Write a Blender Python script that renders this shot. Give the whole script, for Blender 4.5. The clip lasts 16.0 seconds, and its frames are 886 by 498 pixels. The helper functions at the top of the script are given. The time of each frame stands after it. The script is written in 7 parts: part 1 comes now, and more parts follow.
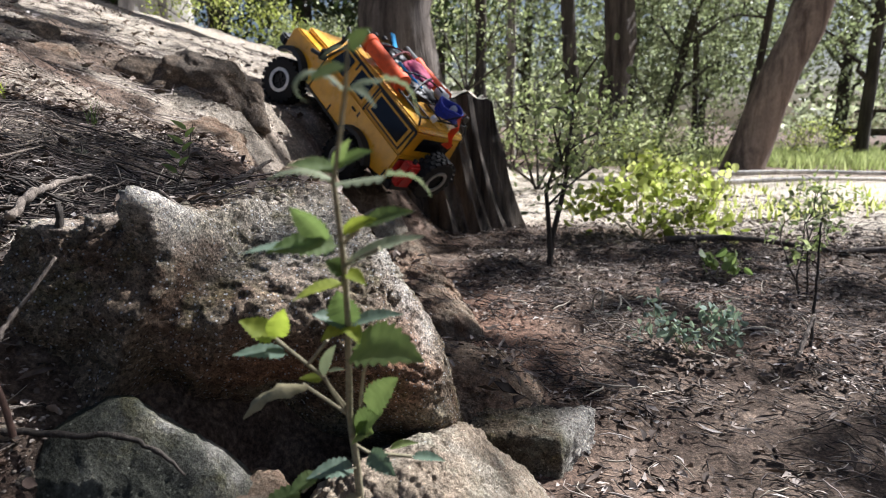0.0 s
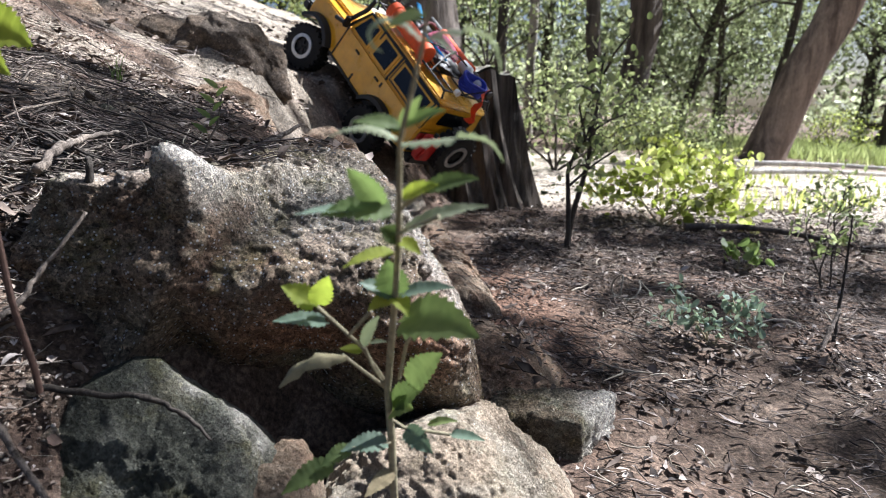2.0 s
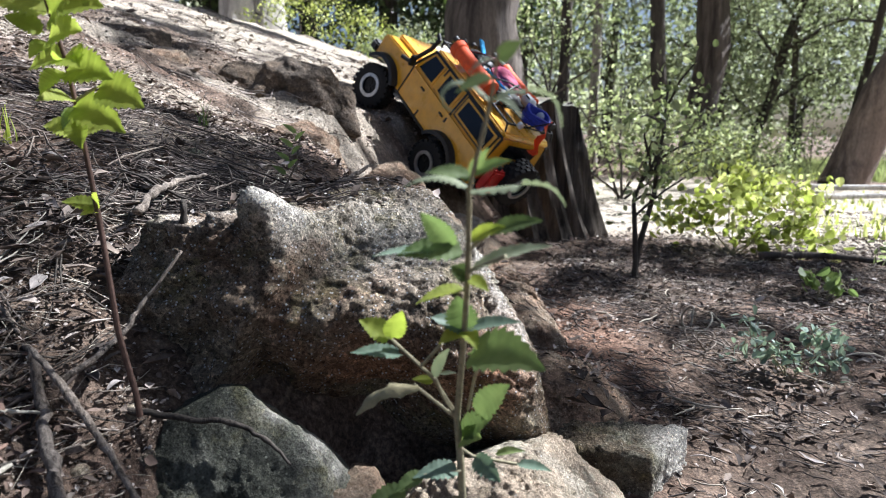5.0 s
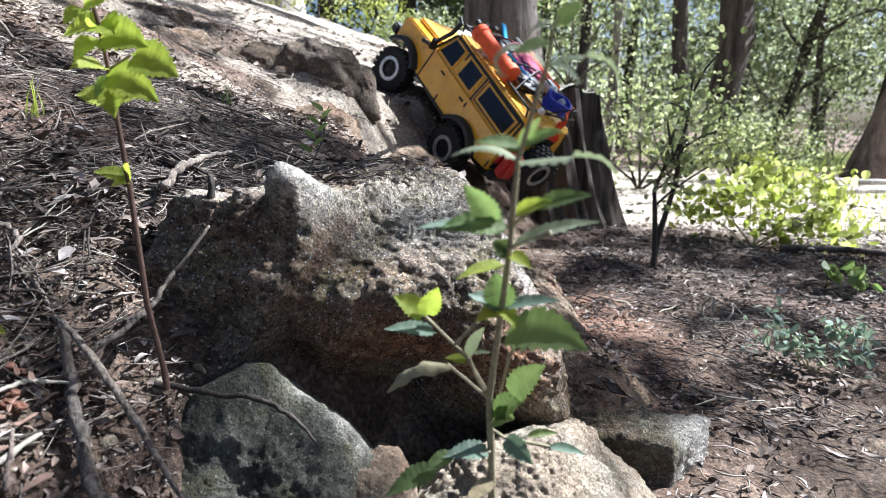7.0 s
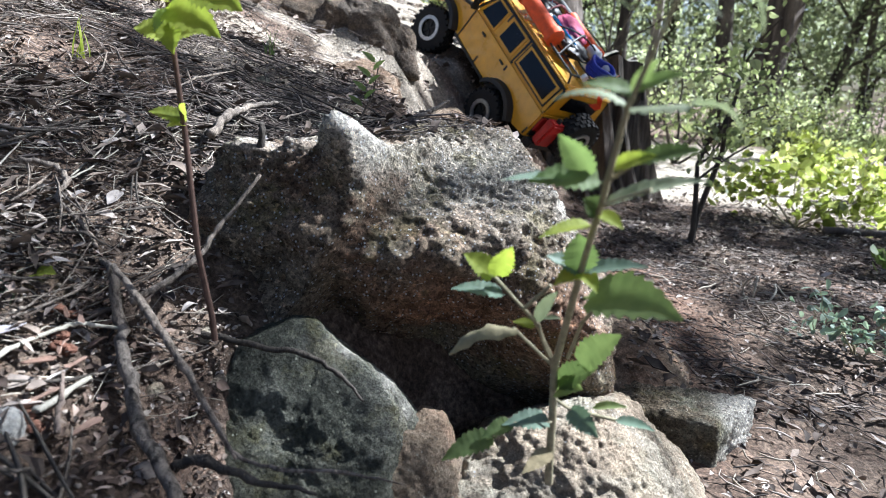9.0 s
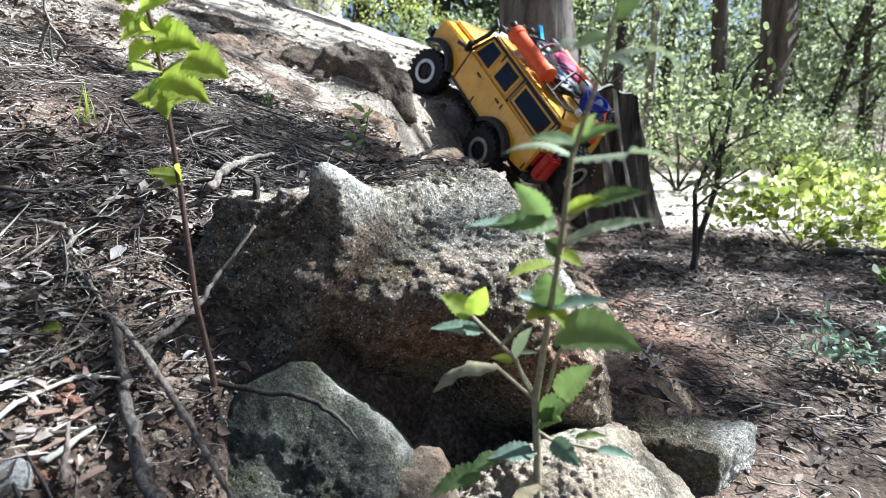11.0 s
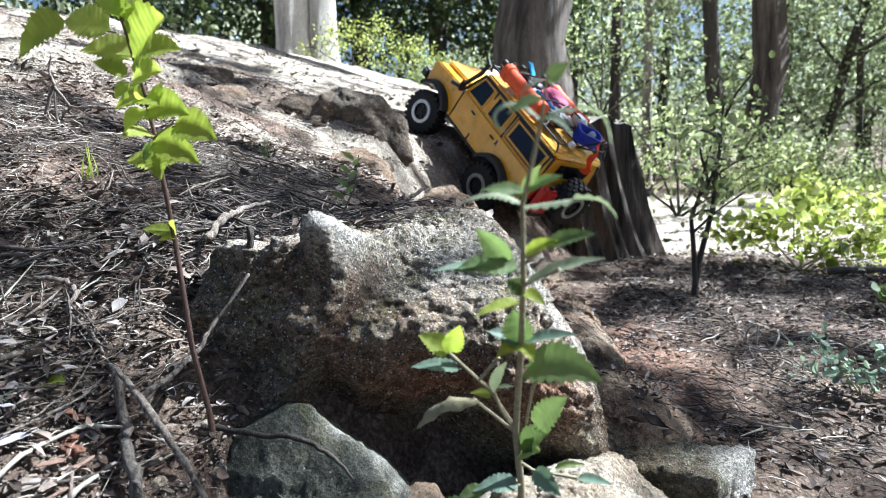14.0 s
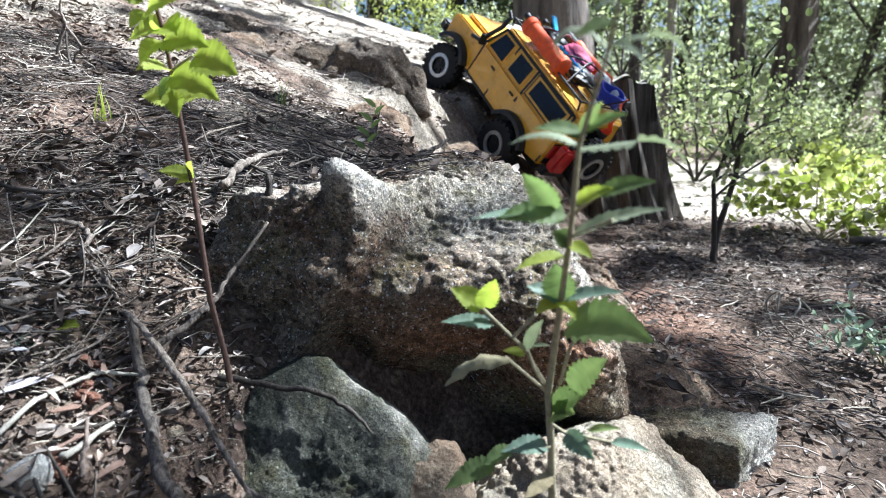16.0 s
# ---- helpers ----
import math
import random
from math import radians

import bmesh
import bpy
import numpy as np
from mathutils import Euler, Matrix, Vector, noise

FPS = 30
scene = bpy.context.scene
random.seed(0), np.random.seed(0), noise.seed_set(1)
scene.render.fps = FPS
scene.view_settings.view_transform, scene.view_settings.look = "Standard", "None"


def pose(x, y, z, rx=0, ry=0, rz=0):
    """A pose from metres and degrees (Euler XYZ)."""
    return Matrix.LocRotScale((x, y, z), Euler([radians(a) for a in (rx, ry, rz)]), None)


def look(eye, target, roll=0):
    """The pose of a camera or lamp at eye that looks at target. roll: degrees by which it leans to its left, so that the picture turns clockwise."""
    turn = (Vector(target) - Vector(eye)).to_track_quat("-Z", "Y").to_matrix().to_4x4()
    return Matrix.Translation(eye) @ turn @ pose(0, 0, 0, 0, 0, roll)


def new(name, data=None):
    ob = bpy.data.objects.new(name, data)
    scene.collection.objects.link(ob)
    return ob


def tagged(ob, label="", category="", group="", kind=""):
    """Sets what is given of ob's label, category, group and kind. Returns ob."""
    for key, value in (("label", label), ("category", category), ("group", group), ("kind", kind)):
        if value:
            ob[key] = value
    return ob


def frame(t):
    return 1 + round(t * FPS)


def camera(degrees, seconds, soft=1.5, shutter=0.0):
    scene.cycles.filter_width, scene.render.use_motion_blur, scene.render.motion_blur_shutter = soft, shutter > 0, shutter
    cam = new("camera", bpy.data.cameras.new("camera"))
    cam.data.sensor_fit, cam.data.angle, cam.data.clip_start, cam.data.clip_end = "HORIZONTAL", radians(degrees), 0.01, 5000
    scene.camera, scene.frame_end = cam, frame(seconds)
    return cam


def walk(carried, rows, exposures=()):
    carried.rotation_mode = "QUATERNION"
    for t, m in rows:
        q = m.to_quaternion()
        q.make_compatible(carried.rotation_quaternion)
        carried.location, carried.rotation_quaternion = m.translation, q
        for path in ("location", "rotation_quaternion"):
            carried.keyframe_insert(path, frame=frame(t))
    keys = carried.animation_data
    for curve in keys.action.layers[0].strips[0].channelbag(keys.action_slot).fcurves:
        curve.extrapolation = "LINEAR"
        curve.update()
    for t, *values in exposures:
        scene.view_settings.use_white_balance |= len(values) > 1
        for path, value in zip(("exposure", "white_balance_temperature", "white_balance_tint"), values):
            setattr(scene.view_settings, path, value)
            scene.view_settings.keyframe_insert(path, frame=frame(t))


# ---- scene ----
cam = camera(70.50, 16.0, 0.75)
FOCAL = cam.data.lens  # millimetres; the lens opening is 2.0 mm wide
PATH = [
    (0, (0.0000, 0.0000, 0.3200), (0.0000, 0.9816, 0.1292), 0.00),
    (0.5, (-0.0071, 0.0024, 0.3184), (-0.0090, 0.9814, 0.1146), 1.09),
    (1, (-0.0107, 0.0043, 0.3178), (-0.0178, 0.9823, 0.1091), 1.40),
    (1.5, (-0.0151, 0.0104, 0.3165), (-0.0259, 0.9856, 0.0956), 2.13),
    (2, (-0.0169, 0.0112, 0.3151), (-0.0310, 0.9849, 0.0880), 2.55),
    (2.5, (-0.0208, 0.0127, 0.3144), (-0.0327, 0.9851, 0.0814), 3.13),
    (3, (-0.0186, 0.0106, 0.3165), (-0.0435, 0.9849, 0.0926), 2.45),
    (3.5, (-0.0159, 0.0024, 0.3192), (-0.0747, 0.9808, 0.1208), 1.27),
    (4, (-0.0149, -0.0024, 0.3209), (-0.0983, 0.9773, 0.1388), 0.81),
    (4.5, (-0.0179, 0.0004, 0.3196), (-0.1034, 0.9776, 0.1248), 1.34),
    (4.7, (-0.0173, -0.0032, 0.3217), (-0.1217, 0.9743, 0.1384), 0.88),
    (6.8, (-0.0265, -0.0020, 0.3105), (-0.1728, 0.9686, 0.1195), 1.30),
    (7, (-0.0278, -0.0002, 0.3154), (-0.1652, 0.9691, 0.1117), 1.91),
    (7.5, (-0.0322, 0.0013, 0.3140), (-0.1762, 0.9679, 0.1018), 2.42),
    (8, (-0.0415, 0.0057, 0.3099), (-0.1979, 0.9649, 0.0741), 3.47),
    (8.5, (-0.0568, 0.0160, 0.3022), (-0.2202, 0.9620, 0.0223), 5.44),
    (8.7, (-0.0532, 0.0137, 0.3045), (-0.2183, 0.9622, 0.0341), 4.84),
    (10.8, (-0.0388, 0.0045, 0.3116), (-0.2253, 0.9616, 0.0901), 2.24),
    (11, (-0.0335, -0.0004, 0.3135), (-0.2232, 0.9606, 0.1126), 1.46),
    (11.5, (-0.0328, -0.0015, 0.3132), (-0.2268, 0.9596, 0.1164), 1.25),
    (12, (-0.0275, -0.0061, 0.3161), (-0.2235, 0.9585, 0.1399), 0.46),
    (12.5, (-0.0272, -0.0064, 0.3158), (-0.2261, 0.9574, 0.1383), 0.38),
    (13, (-0.0228, -0.0094, 0.3179), (-0.2214, 0.9572, 0.1559), -0.31),
    (13.5, (-0.0214, -0.0099, 0.3184), (-0.2252, 0.9564, 0.1610), -0.53),
    (14, (-0.0171, -0.0128, 0.3200), (-0.2197, 0.9554, 0.1729), -1.08),
    (14.5, (-0.0183, -0.0092, 0.3190), (-0.2196, 0.9575, 0.1611), -1.11),
    (15, (-0.0214, -0.0079, 0.3177), (-0.2295, 0.9558, 0.1504), -0.81),
    (15.5, (-0.0275, -0.0031, 0.3153), (-0.2408, 0.9558, 0.1281), 0.03),
    (16, (-0.0306, 0.0012, 0.3127), (-0.2470, 0.9547, 0.1031), 0.33),
]
LIGHT = [(0, 1.30, 5900, 13), (1, 1.50, 5850, 13), (2.5, 1.62, 5750, 12), (3.5, 1.57, 5750, 12), (4.7, 1.60, 5700, 11), (6.8, 1.93, 5600, 10), (8.7, 1.92, 5500, 9), (10.8, 2.07, 5380, 5), (16, 2.07, 5400, 6)]
cam.data.dof.use_dof = True
cam.data.dof.focus_distance = 0.52
cam.data.dof.aperture_fstop = FOCAL / 2.0
walk(cam, [(t, look(eye, target, roll)) for t, eye, target, roll in PATH], LIGHT)


# ---- daylight ----
SUN_FROM = Vector((0.80, 0.42, 1.02)).normalized()
world = bpy.data.worlds.new("world")
scene.world = world
world.use_nodes = True
wn = world.node_tree.nodes
sky = wn.new("ShaderNodeTexSky")
sky.sky_type = "NISHITA"
sky.sun_disc = False
sky.dust_density = 3.0
sky.sun_elevation = math.asin(SUN_FROM.z)
sky.sun_rotation = math.atan2(SUN_FROM.x, SUN_FROM.y)
wn["Background"].inputs[1].default_value = 0.031
world.node_tree.links.new(sky.outputs[0], wn["Background"].inputs[0])
sun = new("sun", bpy.data.lights.new("sun", "SUN"))
sun.data.energy = 5.0
sun.data.angle = radians(0.53)
sun.data.color = (1.0, 0.965, 0.915)
sun.matrix_world = look(SUN_FROM * 30, (0, 0, 0))


# ---- vectorised noise ----
def hash01(ix, iy, iz, seed):
    h = (ix.astype(np.int64) * 73856093) ^ (iy.astype(np.int64) * 19349663) ^ (iz.astype(np.int64) * 83492791) ^ (seed * 2654435761)
    h = (h ^ (h >> 13)) * 1274126177 & 0x7FFFFFFF
    h = (h ^ (h >> 15)) * 668265263 & 0x7FFFFFFF
    return ((h ^ (h >> 11)) & 0xFFFF) / 65535.0


def vnoise(p, seed=0):
    """Smooth noise from 0 to 1 at the places p (N x 3)."""
    i = np.floor(p)
    f = p - i
    f = f * f * (3 - 2 * f)
    out = 0
    for dx in (0, 1):
        for dy in (0, 1):
            for dz in (0, 1):
                w = (f[:, 0] if dx else 1 - f[:, 0]) * (f[:, 1] if dy else 1 - f[:, 1]) * (f[:, 2] if dz else 1 - f[:, 2])
                out = out + w * hash01(i[:, 0] + dx, i[:, 1] + dy, i[:, 2] + dz, seed)
    return out


def fbm(p, freq, octaves=4, seed=0, gain=0.5):
    """Layered noise, about -1 to 1."""
    total, amp, norm = 0, 1.0, 0.0
    for o in range(octaves):
        total = total + amp * (vnoise(p * freq * 2**o + 17.3 * o, seed + o) * 2 - 1)
        norm += amp
        amp *= gain
    return total / norm


def smooth(a, b, x):
    t = np.clip((x - a) / (b - a), 0, 1)
    return t * t * (3 - 2 * t)


# ---- mesh helpers ----
def mesh_from(name, verts, faces, mat, smooth_shade=True):
    me = bpy.data.meshes.new(name)
    verts = np.asarray(verts, dtype=np.float32).reshape(-1, 3)
    if isinstance(faces, np.ndarray):
        n, k = faces.shape
        me.vertices.add(len(verts))
        me.vertices.foreach_set("co", verts.ravel())
        me.loops.add(n * k)
        me.loops.foreach_set("vertex_index", faces.astype(np.int32).ravel())
        me.polygons.add(n)
        me.polygons.foreach_set("loop_start", np.arange(0, n * k, k, dtype=np.int32))
        me.update(calc_edges=True)
    else:
        me.from_pydata(verts.tolist(), [], faces)
    me.polygons.foreach_set("use_smooth", np.full(len(me.polygons), smooth_shade))
    me.materials.append(mat)
    me.validate()
    return me


def thing(name, label, category, m=None, group="", kind=""):
    """An empty at the base of a thing, for its parts."""
    ob = new(name)
    ob.empty_display_size = 0.02
    if m is not None:
        ob.matrix_world = m
    return tagged(ob, label, category, group, kind)


def solo(name, me, label, category, group="", kind=""):
    return tagged(new(name, me), label, category, group, kind)


def part_me(name, me, parent, label="", kind=""):
    ob = new(name, me)
    ob.parent = parent
    return tagged(ob, label, "", "", kind)


def part(name, bm, mat, parent, label="", bevel=0.0, flat=False, segments=2):
    if bevel:
        edges = [e for e in bm.edges if len(e.link_faces) == 2 and e.calc_face_angle(0) > 0.5]
        bmesh.ops.bevel(bm, geom=edges, offset=bevel, segments=segments, affect="EDGES", clamp_overlap=True)
    me = bpy.data.meshes.new(name)
    bm.to_mesh(me)
    bm.free()
    me.polygons.foreach_set("use_smooth", np.full(len(me.polygons), not flat))
    if not flat:
        me.set_sharp_from_angle(angle=radians(40))
    me.materials.append(mat)
    return part_me(name, me, parent, label)


def bm_box(sx, sy, sz, m=None):
    bm = bmesh.new()
    bmesh.ops.create_cube(bm, size=1.0)
    bmesh.ops.scale(bm, vec=(sx, sy, sz), verts=bm.verts)
    if m is not None:
        bmesh.ops.transform(bm, matrix=m, verts=bm.verts)
    return bm


def bm_cyl(r1, r2, depth, n=24, m=None):
    bm = bmesh.new()
    bmesh.ops.create_cone(bm, cap_ends=True, segments=n, radius1=r1, radius2=r2, depth=depth)
    if m is not None:
        bmesh.ops.transform(bm, matrix=m, verts=bm.verts)
    return bm


def bm_tube(points, radii, n=8, into=None):
    """A tapered tube along points, with closed ends."""
    bm = into or bmesh.new()
    pts = [Vector(p) for p in points]
    side = None
    rings = []
    for k, p in enumerate(pts):
        d = (pts[min(k + 1, len(pts) - 1)] - pts[max(k - 1, 0)]).normalized()
        if side is None:
            side = d.orthogonal().normalized()
        side = (side - d * side.dot(d)).normalized()
        up = d.cross(side)
        r = radii[k] if isinstance(radii, (list, tuple)) else radii
        rings.append([bm.verts.new(p + (side * math.cos(a) + up * math.sin(a)) * r) for a in (2 * math.pi * i / n for i in range(n))])
    for a, b in zip(rings, rings[1:]):
        for i in range(n):
            bm.faces.new((a[i], a[(i + 1) % n], b[(i + 1) % n], b[i]))
    bm.faces.new(rings[0][::-1])
    bm.faces.new(rings[-1])
    return bm


def bent(a, b, sag=(0, 0, 0), steps=8, wob=0.0, seed=0):
    """Points from a to b with a bow and a small wobble."""
    rnd = random.Random(seed)
    a, b, sag = Vector(a), Vector(b), Vector(sag)
    out = []
    for k in range(steps + 1):
        t = k / steps
        p = a.lerp(b, t) + sag * (4 * t * (1 - t))
        if 0 < k < steps:
            p += Vector((rnd.uniform(-wob, wob), rnd.uniform(-wob, wob), rnd.uniform(-wob, wob)))
        out.append(p)
    return out


# ---- materials ----
def material(name, rough=0.8, metal=0.0, spec=0.4):
    mat = bpy.data.materials.new(name)
    mat.use_nodes = True
    b = mat.node_tree.nodes["Principled BSDF"]
    b.inputs["Roughness"].default_value = rough
    b.inputs["Metallic"].default_value = metal
    b.inputs["Specular IOR Level"].default_value = spec
    return mat, mat.node_tree.nodes, mat.node_tree.links, b


def noise_node(nodes, links, scale, detail=6, rough=0.6, coord="Object", stretch=None, dist=0.0):
    tc = nodes.new("ShaderNodeTexCoord")
    n = nodes.new("ShaderNodeTexNoise")
    n.inputs["Scale"].default_value = scale
    n.inputs["Detail"].default_value = detail
    n.inputs["Roughness"].default_value = rough
    n.inputs["Distortion"].default_value = dist
    if stretch:
        mp = nodes.new("ShaderNodeMapping")
        mp.inputs["Scale"].default_value = stretch
        links.new(tc.outputs[coord], mp.inputs[0])
        links.new(mp.outputs[0], n.inputs["Vector"])
    else:
        links.new(tc.outputs[coord], n.inputs["Vector"])
    return n


def ramp(nodes, links, src, stops):
    r = nodes.new("ShaderNodeValToRGB")
    el = r.color_ramp.elements
    while len(el) < len(stops):
        el.new(0.5)
    for e, (pos, col) in zip(el, stops):
        e.position = pos
        e.color = (*col, 1) if len(col) == 3 else col
    links.new(src, r.inputs[0])
    return r


def mix(nodes, links, a, b, fac, mode="MIX"):
    m = nodes.new("ShaderNodeMix")
    m.data_type = "RGBA"
    m.blend_type = mode
    for sock, val in ((m.inputs["Factor"], fac), (m.inputs["A"], a), (m.inputs["B"], b)):
        if isinstance(val, bpy.types.NodeSocket):
            links.new(val, sock)
        elif isinstance(val, (int, float)):
            sock.default_value = val
        else:
            sock.default_value = (*val, 1)
    return m.outputs["Result"]


def bump(nodes, links, b, height, strength=0.5, distance=0.003, after=None):
    n = nodes.new("ShaderNodeBump")
    n.inputs["Strength"].default_value = strength
    n.inputs["Distance"].default_value = distance
    links.new(height, n.inputs["Height"])
    if after is not None:
        links.new(after, n.inputs["Normal"])
    links.new(n.outputs[0], b.inputs["Normal"])
    return n.outputs[0]


def cells(nodes, links, scale, feature="F1", jitter=1.0):
    tc = nodes.new("ShaderNodeTexCoord")
    v = nodes.new("ShaderNodeTexVoronoi")
    v.feature = feature
    v.inputs["Scale"].default_value = scale
    v.inputs["Randomness"].default_value = jitter
    links.new(tc.outputs["Object"], v.inputs["Vector"])
    return v


def mat_rock(name, dark, light, stain, lichen=(0.17, 0.175, 0.135), moss=0.0, speck=420.0, pits=1.0, dots=0.83, grain=0.8):
    """Weathered limestone: mottled, stained, lichen-grown, with pale grains and dark holes."""
    mat, nodes, links, b = material(name, 0.93, 0, 0.22)
    big = noise_node(nodes, links, 10, 6, 0.62, dist=0.4)
    spread = noise_node(nodes, links, 17, 7, 0.7, dist=0.3)
    mid = noise_node(nodes, links, 85, 10, 0.8)
    fine = noise_node(nodes, links, 620, 5, 0.8)
    c = ramp(nodes, links, mid.outputs[0], [(0.36, dark), (0.50, tuple((p + q) * 0.42 for p, q in zip(dark, light))), (0.64, light)]).outputs[0]
    st = ramp(nodes, links, big.outputs[0], [(0.44, (0, 0, 0)), (0.56, (0.8, 0.8, 0.8))]).outputs[0]
    c = mix(nodes, links, c, mix(nodes, links, stain, ramp(nodes, links, mid.outputs[0], [(0.35, (0.4, 0.4, 0.4)), (0.65, (1.7, 1.7, 1.7))]).outputs[0], 1.0, "MULTIPLY"), st)
    li = ramp(nodes, links, spread.outputs[0], [(0.50, (0, 0, 0)), (0.60, (0.75, 0.75, 0.75))]).outputs[0]
    c = mix(nodes, links, c, lichen, li)
    # Pale marks stored on the mesh: worn stone and painted sunlight.
    at = nodes.new("ShaderNodeAttribute")
    at.attribute_name = "wear_sun"
    c = mix(nodes, links, c, (0.76, 0.72, 0.65), at.outputs["Fac"])
    rust = nodes.new("ShaderNodeAttribute")
    rust.attribute_name = "rust"
    c = mix(nodes, links, c, mix(nodes, links, (0.33, 0.185, 0.115), ramp(nodes, links, mid.outputs[0], [(0.35, (0.35, 0.35, 0.35)), (0.65, (1.6, 1.6, 1.6))]).outputs[0], 1.0, "MULTIPLY"), rust.outputs["Fac"])
    if moss:
        g = noise_node(nodes, links, 26, 7, 0.7)
        gm = ramp(nodes, links, g.outputs[0], [(0.54, (0, 0, 0)), (0.64, (moss, moss, moss))]).outputs[0]
        c = mix(nodes, links, c, (0.20, 0.18, 0.06), gm)
    grains = cells(nodes, links, speck)
    sep = nodes.new("ShaderNodeSeparateColor")
    links.new(grains.outputs["Color"], sep.inputs[0])
    gr = ramp(nodes, links, sep.outputs[0], [(0.0, (0.42, 0.41, 0.40)), (0.22, (0.76, 0.75, 0.74)), (0.55, (1.0, 1.0, 1.0)), (0.86, (1.08, 1.07, 1.05)), (0.94, (1.4, 1.37, 1.32)), (1.0, (1.75, 1.7, 1.6))]).outputs[0]
    c = mix(nodes, links, c, gr, grain, "MULTIPLY")
    fg = ramp(nodes, links, fine.outputs[0], [(0.37, (0.22, 0.21, 0.20)), (0.46, (0.82, 0.82, 0.81)), (0.54, (1.02, 1.01, 1.0)), (0.65, (1.65, 1.6, 1.5))]).outputs[0]
    c = mix(nodes, links, c, fg, min(grain + 0.1, 1.0), "MULTIPLY")
    holes = cells(nodes, links, 190)
    hole = ramp(nodes, links, holes.outputs["Distance"], [(0.05, (0, 0, 0)), (0.13, (1, 1, 1))]).outputs[0]
    few = ramp(nodes, links, spread.outputs[0], [(0.42, (1, 1, 1)), (0.56, (1 - pits, 1 - pits, 1 - pits))]).outputs[0]
    hole = mix(nodes, links, hole, few, 1.0, "LIGHTEN")
    c = mix(nodes, links, c, mix(nodes, links, (0.32, 0.30, 0.28), (1, 1, 1), hole), 1.0, "MULTIPLY")
    spots = cells(nodes, links, 480)
    ds = nodes.new("ShaderNodeSeparateColor")
    links.new(spots.outputs["Color"], ds.inputs[0])
    some = ramp(nodes, links, ds.outputs[1], [(dots, (0, 0, 0)), (dots + 0.03, (1, 1, 1))]).outputs[0]
    core = ramp(nodes, links, spots.outputs["Distance"], [(0.30, (1, 1, 1)), (0.42, (0, 0, 0))]).outputs[0]
    dot = mix(nodes, links, some, core, 1.0, "MULTIPLY")
    c = mix(nodes, links, c, tuple(min(v * 2.3, 0.62) for v in light), dot)
    links.new(c, b.inputs["Base Color"])
    n1 = bump(nodes, links, b, mid.outputs[0], 1.0, 0.009)
    n2 = bump(nodes, links, b, hole, 0.8, 0.003, n1)
    n3 = bump(nodes, links, b, grains.outputs["Distance"], 0.7, 0.002, n2)
    bump(nodes, links, b, fine.outputs[0], 0.9, 0.0018, n3)
    return mat


def mat_soil(name):
    mat, nodes, links, b = material(name, 0.95, 0, 0.2)
    big = noise_node(nodes, links, 2.6, 5, 0.6)
    mid = noise_node(nodes, links, 30, 8, 0.7, dist=0.6)
    fine = noise_node(nodes, links, 240, 7, 0.75)
    c1 = ramp(nodes, links, mid.outputs[0], [(0.3, (0.040, 0.031, 0.024)), (0.5, (0.122, 0.090, 0.068)), (0.7, (0.26, 0.20, 0.152))]).outputs[0]
    red = ramp(nodes, links, mid.outputs[0], [(0.3, (0.085, 0.055, 0.041)), (0.7, (0.27, 0.19, 0.145))]).outputs[0]
    m = ramp(nodes, links, big.outputs[0], [(0.47, (0, 0, 0)), (0.63, (1, 1, 1))]).outputs[0]
    c = mix(nodes, links, c1, red, m)
    clay = nodes.new("ShaderNodeAttribute")
    clay.attribute_name = "clay"
    c = mix(nodes, links, c, ramp(nodes, links, mid.outputs[0], [(0.3, (0.11, 0.062, 0.042)), (0.7, (0.33, 0.205, 0.145))]).outputs[0], clay.outputs["Fac"])
    # Pale dust, its colour also raised to stand for sunlit ground.
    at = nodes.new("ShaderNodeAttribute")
    at.attribute_name = "dust_sun"
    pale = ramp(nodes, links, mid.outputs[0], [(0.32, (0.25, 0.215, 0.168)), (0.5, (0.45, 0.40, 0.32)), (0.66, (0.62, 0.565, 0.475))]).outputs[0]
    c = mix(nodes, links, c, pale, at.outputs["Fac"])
    g = ramp(nodes, links, fine.outputs[0], [(0.36, (0.25, 0.24, 0.23)), (0.5, (0.9, 0.9, 0.9)), (0.68, (2.4, 2.3, 2.15))]).outputs[0]
    c = mix(nodes, links, c, g, 0.8, "MULTIPLY")
    links.new(c, b.inputs["Base Color"])
    n1 = bump(nodes, links, b, mid.outputs[0], 0.8, 0.012)
    bump(nodes, links, b, fine.outputs[0], 0.8, 0.004, n1)
    return mat


def mat_bark(name, dark, light, scale=14.0, rel=0.02, stretch=(1, 1, 0.12)):
    mat, nodes, links, b = material(name, 0.9, 0, 0.25)
    rid = noise_node(nodes, links, scale, 8, 0.65, stretch=stretch, dist=0.4)
    fine = noise_node(nodes, links, scale * 9, 6, 0.7, stretch=(1, 1, 0.3))
    big = noise_node(nodes, links, scale * 0.12, 4)
    c = ramp(nodes, links, rid.outputs[0], [(0.35, dark), (0.62, light)]).outputs[0]
    g = ramp(nodes, links, fine.outputs[0], [(0.3, (0.55, 0.55, 0.55)), (0.7, (1.3, 1.28, 1.25))]).outputs[0]
    c = mix(nodes, links, c, g, 0.8, "MULTIPLY")
    h = ramp(nodes, links, big.outputs[0], [(0.35, (0.7, 0.7, 0.72)), (0.65, (1.15, 1.1, 1.05))]).outputs[0]
    c = mix(nodes, links, c, h, 0.9, "MULTIPLY")
    links.new(c, b.inputs["Base Color"])
    n1 = bump(nodes, links, b, rid.outputs[0], 0.9, rel)
    bump(nodes, links, b, fine.outputs[0], 0.5, rel * 0.2, n1)
    return mat


